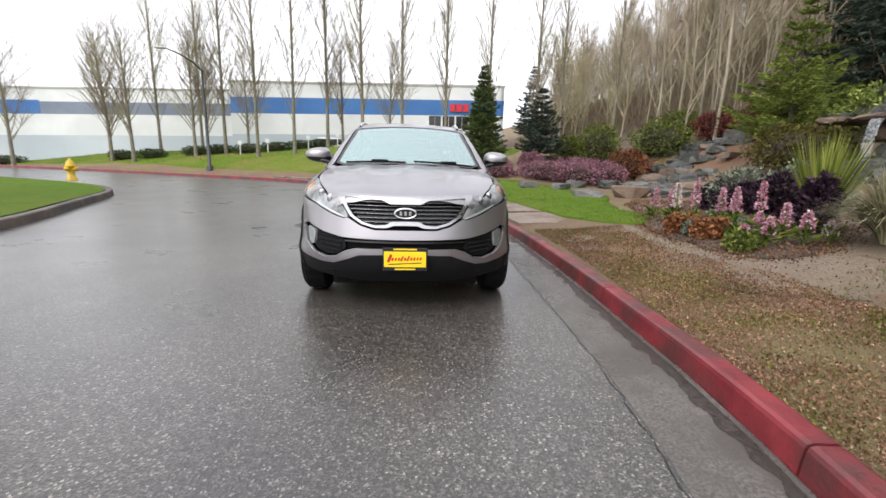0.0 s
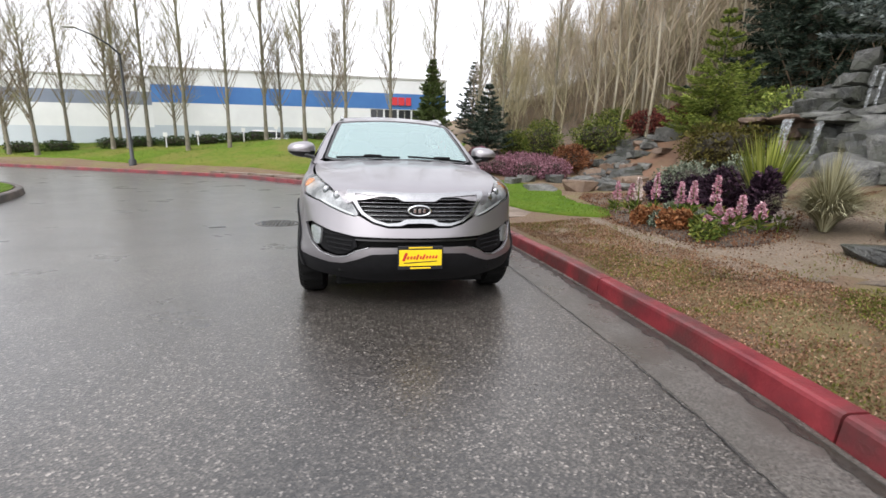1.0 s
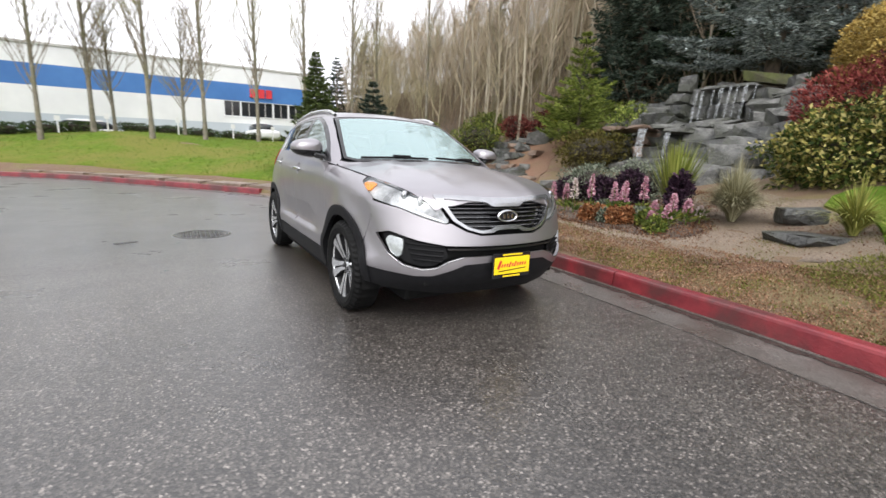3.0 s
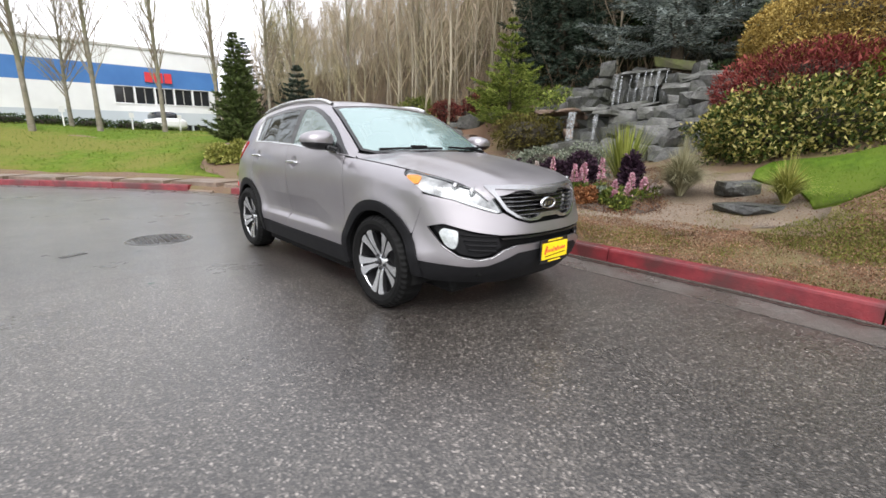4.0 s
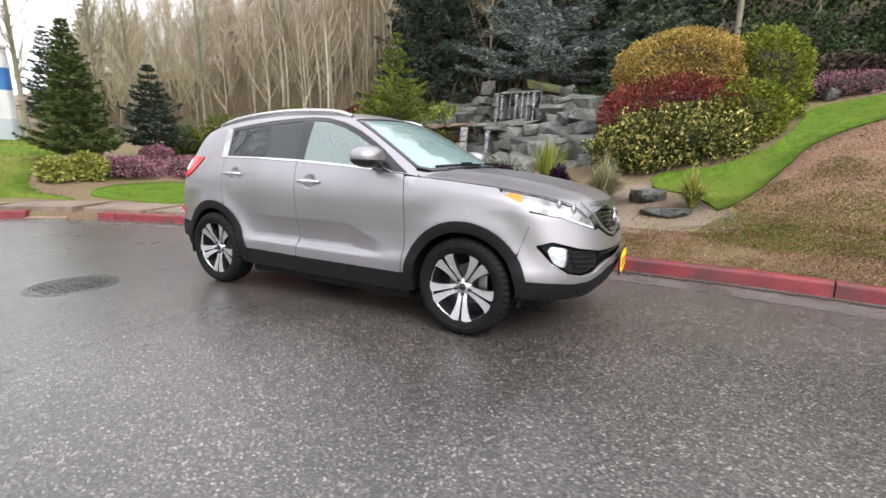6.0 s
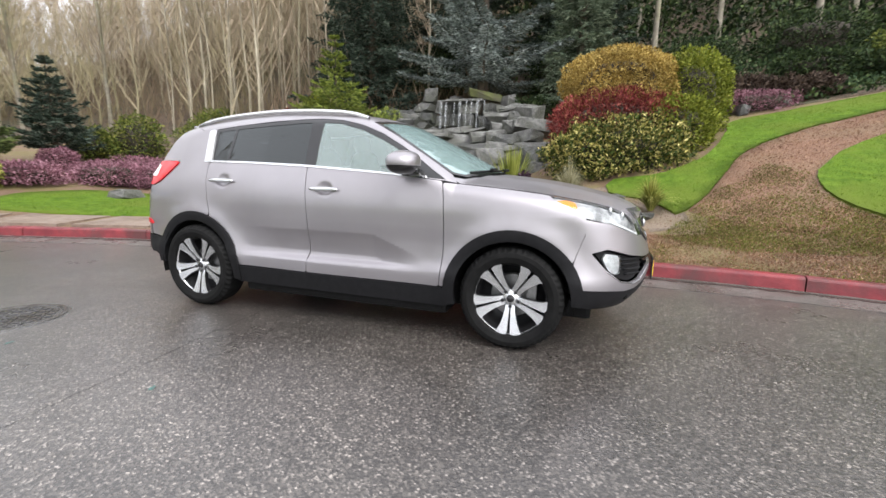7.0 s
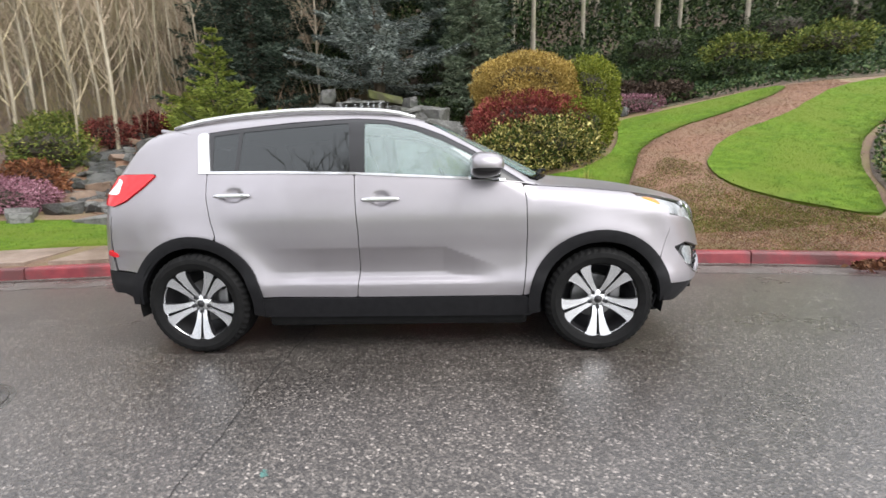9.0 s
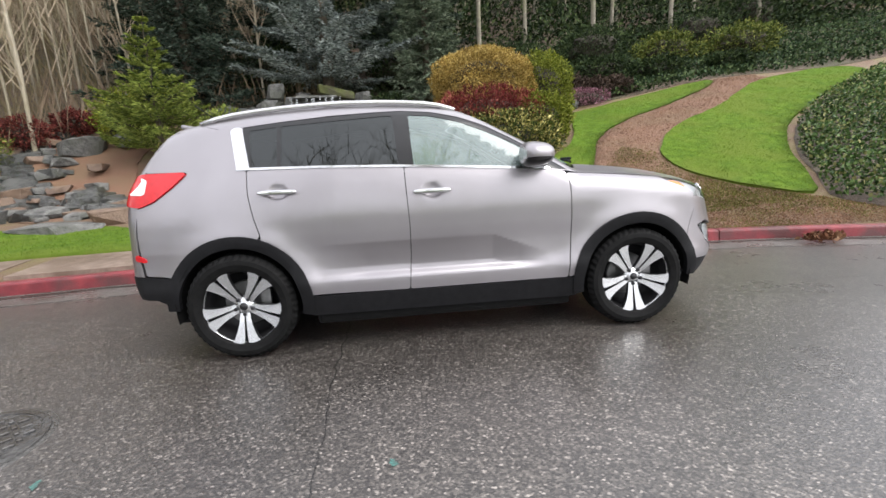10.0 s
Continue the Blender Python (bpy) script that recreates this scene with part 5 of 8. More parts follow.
# ---- rocks, cascade and waterfall ----
def rock_shape(seed, size, chops=9, rough=0.09, level=2):
    """A broken stone: an angular block with flat cleaved faces and worn edges."""
    rng = random.Random(seed)
    bm = bmesh.new()
    for sx in (-1, 1):
        for sy in (-1, 1):
            for sz in (-1, 1):
                k = rng.uniform(0.35, 0.95) if sz > 0 else rng.uniform(0.6, 1.0)
                bm.verts.new((sx * k, sy * rng.uniform(0.4, 0.95), sz * rng.uniform(0.5, 1.0)))
    for _ in range(chops):
        c = Vector((rng.uniform(-1, 1), rng.uniform(-1, 1), rng.uniform(-1, 1)))
        i = rng.randrange(3)
        c[i] = math.copysign(rng.uniform(0.75, 1.0), c[i])
        c[(i + 1) % 3] *= 0.8
        bm.verts.new(c)
    bmesh.ops.convex_hull(bm, input=bm.verts)
    bmesh.ops.delete(bm, geom=[v for v in bm.verts if not v.link_faces], context="VERTS")
    bmesh.ops.dissolve_limit(bm, angle_limit=radians(14), verts=bm.verts, edges=bm.edges)
    bmesh.ops.bevel(bm, geom=list(bm.edges), offset=0.045, segments=1, affect="EDGES")
    bmesh.ops.triangulate(bm, faces=bm.faces)
    if level > 2:
        bmesh.ops.subdivide_edges(bm, edges=bm.edges, cuts=1, use_grid_fill=False)
    for v in bm.verts:
        c = v.co
        c = c * (1 + rough * noise.noise(c * 2.3 + Vector((seed * 1.7, 0, 0))) + rough * 0.6 * noise.noise(c * 6 + Vector((0, seed, 0))))
        v.co = Vector((c.x * size[0] / 2, c.y * size[1] / 2, c.z * size[2] / 2))
    bmesh.ops.recalc_face_normals(bm, faces=bm.faces)
    return bm


def rock(name, at, size, seed, mat, parent=None, turn=(0, 0, 0), label="", level=2, category="rock", group=""):
    ob = part(name, rock_shape(seed, size, level=level), mat, parent, label)
    ob.matrix_basis = pose(*at, *turn)
    if parent is None:
        tagged(ob, category=category, group=group)
    return ob


M_WATER = bpy.data.materials.new("falling_water")
M_WATER.use_nodes = True
wnt = M_WATER.node_tree
wb = wnt.nodes["Principled BSDF"]
wb.inputs["Base Color"].default_value, wb.inputs["Roughness"].default_value = (0.62, 0.65, 0.67, 1), 0.2
wnt.links.new(ramp(wnt, tex(wnt, "noise", 14, 4).outputs[0], [(0.36, (0.02,) * 3), (0.68, (0.55,) * 3)]), wb.inputs["Alpha"])
M_POOL = surface("stream_water", (0.035, 0.038, 0.036), (0.07, 0.072, 0.068), 3, 0.08, 9, 0.35, 0.02, (0.10, 0.10, 0.095), 1.5)


def waterfall():
    top = thing("waterfall", 11.5, 4.0, 1.0, "stacked grey slate waterfall with thin falls of water", "waterfall")
    top.location = (0, 0, 0)
    rng = random.Random(77)

    def tier(a, b, z, size, n, mats, jit=0.15):
        for i in range(n):
            t = (i + 0.5 + rng.uniform(-0.2, 0.2)) / n
            x, y = a[0] + (b[0] - a[0]) * t, a[1] + (b[1] - a[1]) * t
            s = (size[0] * rng.uniform(0.9, 1.4), size[1] * rng.uniform(0.7, 1.6), size[2] * rng.uniform(0.55, 1.15))
            rock("rock", (x + rng.uniform(-jit, jit), y, z + rng.uniform(-0.08, 0.08)), s, rng.randrange(9999), rng.choice(mats), top, (rng.uniform(-11, 11), rng.uniform(-9, 9), rng.uniform(-30, 30)), "", 3)

    G, D, B = M_ROCK, M_ROCKDARK, M_ROCKBROWN
    # courses of blocks, each set back behind the one below, with a recess behind the upper fall
    tier((9.1, 0.6), (9.9, 3.2), 1.10, (1.0, 1.0, 0.75), 4, [G, D, G])
    tier((10.1, 3.4), (11.4, 7.0), 1.2, (0.9, 1.0, 0.7), 5, [D, D, G])
    tier((9.5, 0.8), (10.4, 3.4), 1.50, (1.0, 0.95, 0.6), 4, [G, G, D])
    tier((10.8, 3.8), (11.7, 7.0), 1.62, (0.9, 0.95, 0.6), 5, [D, D, B])
    tier((9.9, 0.9), (10.9, 3.9), 1.88, (1.0, 1.0, 0.55), 5, [G, D, G])
    tier((11.4, 4.4), (12.0, 7.0), 2.02, (0.9, 0.9, 0.55), 4, [D, D, B])
    tier((10.5, 1.0), (11.5, 4.4), 2.24, (1.1, 0.95, 0.5), 5, [G, D, G])
    tier((11.9, 4.9), (12.4, 7.0), 2.42, (0.9, 0.85, 0.5), 4, [D, G, B])
    tier((11.1, 1.1), (12.0, 3.1), 2.62, (1.0, 0.9, 0.55), 3, [G, D, G])
    tier((12.3, 5.5), (12.6, 6.9), 2.82, (0.8, 0.8, 0.5), 3, [D, G])
    tier((11.9, 3.3), (12.1, 5.2), 2.52, (0.8, 1.0, 0.35), 3, [G, G])
    tier((13.1, 3.2), (13.15, 5.5), 2.95, (0.7, 0.9, 0.8), 4, [D, D])
    tier((11.8, 1.4), (12.5, 3.0), 2.98, (1.0, 0.85, 0.55), 3, [D, G])
    tier((12.3, 1.8), (12.8, 3.0), 3.35, (1.0, 0.8, 0.5), 3, [G, D, G])
    tier((13.2, 3.2), (13.25, 5.5), 3.5, (0.7, 0.9, 0.6), 4, [D, G, D])
    tier((12.8, 5.6), (13.0, 6.7), 3.2, (0.8, 0.75, 0.5), 3, [G, D])
    tier((13.0, 5.6), (13.2, 6.4), 3.58, (0.7, 0.7, 0.4), 2, [G, D])
    tier((12.6, 6.6), (12.2, 7.9), 2.6, (0.9, 0.9, 0.7), 3, [G, D])
    tier((13.6, 6.2), (13.2, 8.0), 3.2, (1.0, 1.0, 0.8), 3, [D, G])
    tier((12.3, 0.6), (13.4, 1.6), 2.4, (1.2, 1.1, 1.0), 3, [D, G])
    # overhanging ledge, the block on top, the end boulder and the mossy slab
    for y, w in ((5.05, 1.05), (6.0, 1.0), (6.9, 0.95)):
        rock("ledge_slab", (11.15, y, 2.46), (1.0, w, 0.20), int(y * 31), M_ROCK if y < 5.5 else M_ROCKBROWN, top, (0, 3, 8), "", 3)
    rock("ledge_slab", (10.9, 4.5, 2.32), (0.9, 0.9, 0.18), 812, M_ROCK, top, (0, 4, -6), "", 3)
    rock("cap_block", (13.0, 5.75, 4.02), (0.55, 0.62, 0.62), 321, M_ROCK, top, (4, 2, 20), "", 3)
    rock("end_boulder", (13.3, 2.65, 3.78), (0.6, 0.62, 0.45), 322, M_ROCK, top, (0, 0, 30), "", 3)
    rock("lip_slab", (12.95, 4.3, 3.76), (0.7, 1.9, 0.14), 323, M_ROCK, top, (0, 2, 6), "", 3)
    rock("moss_slab", (13.9, 3.7, 4.05), (0.9, 1.7, 0.32), 324, M_MOSSROCK, top, (12, 0, 10), "", 3)
    rock("back_boulder", (13.9, 5.0, 3.95), (0.5, 0.6, 0.4), 325, M_ROCK, top, (0, 0, 40), "", 3)

    def fall(y, w, x, z0, z1, seed):
        r = random.Random(seed)
        vs, fs = [], []
        n = 9
        for i in range(n + 1):
            t = i / n
            z = z0 + (z1 - z0) * t
            xx = x - 0.16 * math.sqrt(t) - 0.03
            ww = w * (1 - 0.25 * t + 0.2 * r.uniform(-1, 1))
            vs += [(xx, y - ww / 2, z), (xx - 0.02, y, z), (xx, y + ww / 2, z)]
        for i in range(n):
            for k in (0, 1):
                a = 3 * i + k
                fs.append((a, a + 1, a + 4, a + 3))
        piece("water_strand", vs, fs, M_WATER, top, "thin white falling water", True)

    for i, (y, w) in enumerate(((5.15, 0.10), (4.95, 0.08), (4.62, 0.05), (4.40, 0.12), (4.15, 0.06), (3.95, 0.05), (3.72, 0.10), (3.45, 0.04))):
        fall(y, w, 12.68, 3.76, 2.66 + 0.08 * (i % 3), 900 + i)
    fall(5.62, 0.22, 10.72, 2.40, 1.30, 920)
    fall(5.50, 0.12, 10.72, 2.40, 1.25, 921)
    fall(4.62, 0.15, 10.55, 2.30, 1.20, 922)
    # the wet brown stone at its foot
    rock("foot_slab", (8.6, 0.35, 1.02), (1.5, 1.1, 0.22), 326, M_ROCKBROWN, top, (0, -8, 20), "", 3)


waterfall()


def cascade():
    top = thing("stream_cascade", label="stony cascade stream stepping down through grey rocks", category="stream")
    line = curve_through([(14.4, 14.0), (13.3, 13.9), (12.0, 13.7), (10.9, 13.1), (10.0, 12.3), (9.0, 11.0), (8.0, 9.6), (7.0, 8.4)], 0.3)
    l, r = offset_line(line, -0.42), offset_line(line, 0.42)
    vs, fs = [], []
    for i, ((a, b), (c, d)) in enumerate(zip(l, r)):
        z = hill((a + c) / 2, (b + d) / 2) + 0.05
        z = math.floor(z / 0.14) * 0.14 + 0.10 if z > 0.6 else z
        vs += [(a, b, z), (c, d, z)]
    for i in range(len(l) - 1):
        fs.append((2 * i, 2 * i + 1, 2 * i + 3, 2 * i + 2))
    piece("stream_bed", vs, fs, M_POOL, top, "dark running water")
    rng = random.Random(51)
    for i in range(120):
        t = rng.random()
        k = int(t * (len(line) - 1))
        x, y = line[k]
        side = rng.choice((-1, 1))
        off = rng.uniform(0.12, 1.1) * side
        a, b = line[max(k - 1, 0)], line[min(k + 1, len(line) - 1)]
        d = Vector((b[0] - a[0], b[1] - a[1])).normalized()
        x, y = x + off * d.y, y - off * d.x
        s = rng.uniform(0.22, 0.7) * (1.2 if abs(off) > 0.5 else 0.8)
        rock("stone", (x, y, hill(x, y) + 0.05 * s + 0.04), (s * rng.uniform(0.9, 1.5), s * rng.uniform(0.8, 1.2), s * rng.uniform(0.3, 0.62)), i + 500, rng.choice((M_ROCK, M_ROCKDARK, M_ROCKDARK, M_ROCKBROWN)), top, (rng.uniform(-10, 10), rng.uniform(-10, 10), rng.uniform(0, 180)))


cascade()
for i, (x, y, sx, sy, sz, m, lab) in enumerate((
        (3.9, 10.2, 0.7, 0.6, 0.32, M_ROCK, "grey stone at the lawn's edge"), (4.9, 9.9, 0.8, 0.5, 0.3, M_ROCK, "grey stone at the lawn's edge"),
        (5.0, 8.0, 1.5, 0.9, 0.26, M_ROCK, "flat grey slab at the lawn's edge"), (6.0, 7.5, 0.95, 0.7, 0.42, M_ROCKBROWN, "rust-brown boulder at the lawn's edge"),
        (7.0, 7.2, 1.3, 0.8, 0.30, M_ROCK, "flat grey slab at the lawn's edge"), (8.0, 6.6, 1.0, 0.8, 0.30, M_ROCK, "grey slab behind the bed"),
        (5.7, 10.7, 0.8, 0.6, 0.34, M_ROCK, "grey stone below the heather"), (6.9, 10.9, 0.9, 0.7, 0.4, M_ROCKDARK, "dark stone below the heather"),
        (12.6, 12.3, 1.5, 1.0, 0.8, M_ROCK, "large grey boulder above the cascade"), (13.2, 11.0, 0.9, 0.8, 0.6, M_ROCK, "grey boulder above the cascade"), (11.6, 11.2, 1.2, 0.5, 0.3, M_ROCKBROWN, "long low brown stone on the bank"), (10.4, 10.6, 1.4, 0.5, 0.28, M_ROCK, "long low grey stone on the bank"), (10.1, 12.6, 0.7, 0.5, 0.45, M_ROCKBROWN, "brown stone in the cascade"),
        (5.0, -0.78, 0.55, 0.52, 0.30, M_ROCKDARK, "rough brown-grey boulder in the bed"), (4.25, -1.05, 0.60, 0.85, 0.16, M_ROCKDARK, "flat grey slab lying in the trodden earth"),
        (10.75, -5.0, 0.5, 0.75, 0.34, M_ROCK, "pale grey rock beside the lawn"), (12.6, -6.6, 0.5, 0.6, 0.6, M_ROCK, "upright pale grey rock on the slope"), (10.4, -4.2, 0.4, 0.5, 0.35, M_ROCKDARK, "dark rock beside the lawn"), (6.3, 16.6, 0.9, 0.6, 0.4, M_ROCKDARK, "dark stone under the small spruce"), (7.0, 17.0, 0.7, 0.6, 0.5, M_ROCKBROWN, "brown stone under the small spruce"))):
    rock("boulder" if sz > 0.4 else "stone", (x, y, hill(x, y) + sz * 0.28), (sx, sy, sz), 400 + i, m, None, (0, 0, 37 * i % 180), lab, 3)

# ---- small things on and beside the road ----
M_IRON = surface("cast_iron", (0.045, 0.045, 0.046), (0.12, 0.118, 0.115), 30, 0.22, 80, 0.5, 0.004, (0.05, 0.045, 0.04), 4, metal=0.3)
M_PATCH = surface("asphalt_collar", (0.030, 0.029, 0.027), (0.10, 0.096, 0.09), 60, 0.26, 90, 0.6, 0.004)
M_YELLOWPAINT = surface("yellow_hydrant_paint", (0.62, 0.40, 0.02), (0.74, 0.50, 0.03), 6, 0.4, 40, 0.2, 0.004, (0.5, 0.32, 0.03), 3)
M_POST = surface("dark_post_paint", (0.02, 0.021, 0.022), (0.035, 0.036, 0.037), 6, 0.45, 40, 0.2, 0.004)
M_SIGNWHITE = surface("white_sign_paint", (0.72, 0.72, 0.72), (0.8, 0.8, 0.8), 3, 0.5, 30, 0.05, 0.003)
M_TAR = surface("tar_seam", (0.012, 0.012, 0.012), (0.03, 0.03, 0.03), 12, 0.3, 60, 0.3, 0.003)


def manhole(x, y):
    top = thing("manhole_cover", x, y, 0.0, "round cast-iron manhole cover in an asphalt collar", "manhole")
    v, f = lathe([(0.0, 0.002), (0.35, 0.003), (0.365, 0.001), (0.37, -0.01)], 48)
    piece("collar", v, f, M_PATCH, top)
    v, f = lathe([(0.308, 0.002), (0.31, 0.009), (0.338, 0.009), (0.34, 0.002)], 48)
    piece("ring", v, f, M_IRON, top)
    v, f = lathe([(0.0, 0.005), (0.300, 0.005), (0.304, 0.002)], 48)
    piece("lid", v, f, M_IRON, top)
    for i in range(-5, 6):
        for j in range(-5, 6):
            if math.hypot(i, j) * 0.058 < 0.28:
                bm = bmesh.new()
                block(bm, (0.044, 0.022, 0.010), (i * 0.058, j * 0.058, 0.0085), 0.003, (0, 0, 45 if (i + j) % 2 else -45), 1)
                part("stud", bm, M_IRON, top)
    return top


manhole(-1.66, 3.69)
bm = bmesh.new()
block(bm, (0.24, 0.07, 0.006), (-2.5, 3.31, 0.003), 0.002, (0, 0, 28))
tagged(part("valve_cover", bm, M_IRON, None, "small iron cover set in the asphalt"), category="cover")


def seam(pts, width, label, lift=0.0025):
    rng = random.Random(int(pts[0][0] * 100))
    line = curve_through(pts, 0.06)
    line = [(x + rng.uniform(-0.012, 0.012), y + rng.uniform(-0.012, 0.012)) for x, y in line]
    vs, fs = [], []
    for (a, b), (c, d) in zip(offset_line(line, -width / 2), offset_line(line, width / 2)):
        k = rng.uniform(0.4, 1.2)
        mx, my = (a + c) / 2, (b + d) / 2
        vs += [(mx + (a - mx) * k, my + (b - my) * k, lift), (mx + (c - mx) * k, my + (d - my) * k, lift)]
    fs = [(2 * i, 2 * i + 1, 2 * i + 3, 2 * i + 2) for i in range(len(line) - 1)]
    return tagged(piece("road_crack", vs, fs, M_TAR, None, label), category="crack", kind="structure")


seam([(-5.6, 1.6), (-5.1, 1.68), (-4.3, 1.8), (-3.4, 1.92), (-2.7, 1.98), (-2.05, 2.0), (-1.3, 2.04), (-0.3, 2.05), (0.6, 2.1), (1.2, 2.12)], 0.006, "thin dark cross seam in the asphalt")
seam([p for p in offset_line(OUTER, -0.47) if -8 < p[1] < 14][::2], 0.008, "dark joint between asphalt and gutter", 0.0045)


def paint_mark(x, y, w, d, turn):
    """A faded dab of sprayed paint, ragged at its rim."""
    rng = random.Random(int(x * 1000))
    rim = [(math.cos(a) * w * rng.uniform(0.5, 1.1), math.sin(a) * d * rng.uniform(0.5, 1.1)) for a in [i * math.pi / 9 for i in range(18)]]
    ob = piece("paint_mark", [(0, 0, 0.0035)] + [(p[0], p[1], 0.003) for p in rim], [(0, i + 1, (i + 1) % 18 + 1) for i in range(18)], M_TEAL, None, "faded teal survey paint dab on the asphalt")
    ob.matrix_basis = pose(x, y, 0, 0, 0, turn)
    return tagged(ob, category="paint mark", group="survey marks")


M_TEAL = surface("faded_teal_paint", (0.05, 0.10, 0.09), (0.07, 0.19, 0.165), 60, 0.4, 100, 0.5, 0.004, (0.06, 0.06, 0.055), 14)
paint_mark(-2.06, 1.69, 0.035, 0.018, 30)
paint_mark(-1.95, 3.12, 0.045, 0.022, 10)


def hydrant(x, y):
    top = thing("fire_hydrant", x, y, 0.15, "yellow cast-iron fire hydrant on the lawn's edge", "hydrant")
    v, f = lathe([(0.17, -0.08), (0.17, 0.03), (0.12, 0.05), (0.115, 0.42), (0.15, 0.44), (0.15, 0.48), (0.13, 0.50), (0.12, 0.58), (0.08, 0.65), (0.035, 0.68), (0.03, 0.73), (0.0, 0.735)], 20)
    piece("barrel", v, f, M_YELLOWPAINT, top, "", True)
    for a in (0, 90, 180):
        v, f = lathe([(0.065, 0.0), (0.065, 0.17), (0.08, 0.18), (0.08, 0.22), (0.03, 0.23), (0.025, 0.26), (0.0, 0.26)], 14)
        m = pose(0, 0, 0.36, 90, 0, a)
        piece("outlet", [tuple(m @ Vector(p)) for p in v], f, M_YELLOWPAINT, top, "", True)
    return top


hydrant(-12.35, 12.75)


def lamp_post(x, y, tall):
    top = thing("street_lamp", x, y, height(x, y), "dark slim street lamp with a long curved arm", "street lamp")
    v, f = lathe([(0.16, -0.1), (0.16, 0.25), (0.085, 0.3), (0.05, tall)], 10)
    piece("pole", v, f, M_POST, top, "", True)
    vs, fs = [], []
    tube(vs, fs, [Vector((0, 0, tall - 0.05)), Vector((-0.35, -0.08, tall + 0.32)), Vector((-0.9, -0.2, tall + 0.66)), Vector((-1.45, -0.33, tall + 0.86))], [0.045, 0.04, 0.035, 0.03], 7)
    piece("arm", vs, fs, M_POST, top, "", True)
    bm = bmesh.new()
    superblob(bm, (-1.68, -0.38, tall + 0.88), (0.30, 0.12, 0.06), 2.6, 16, 10)
    part("lamp_head", bm, M_ROOFTRIM, top, "", True)


lamp_post(-10.6, 19.75, 5.0)

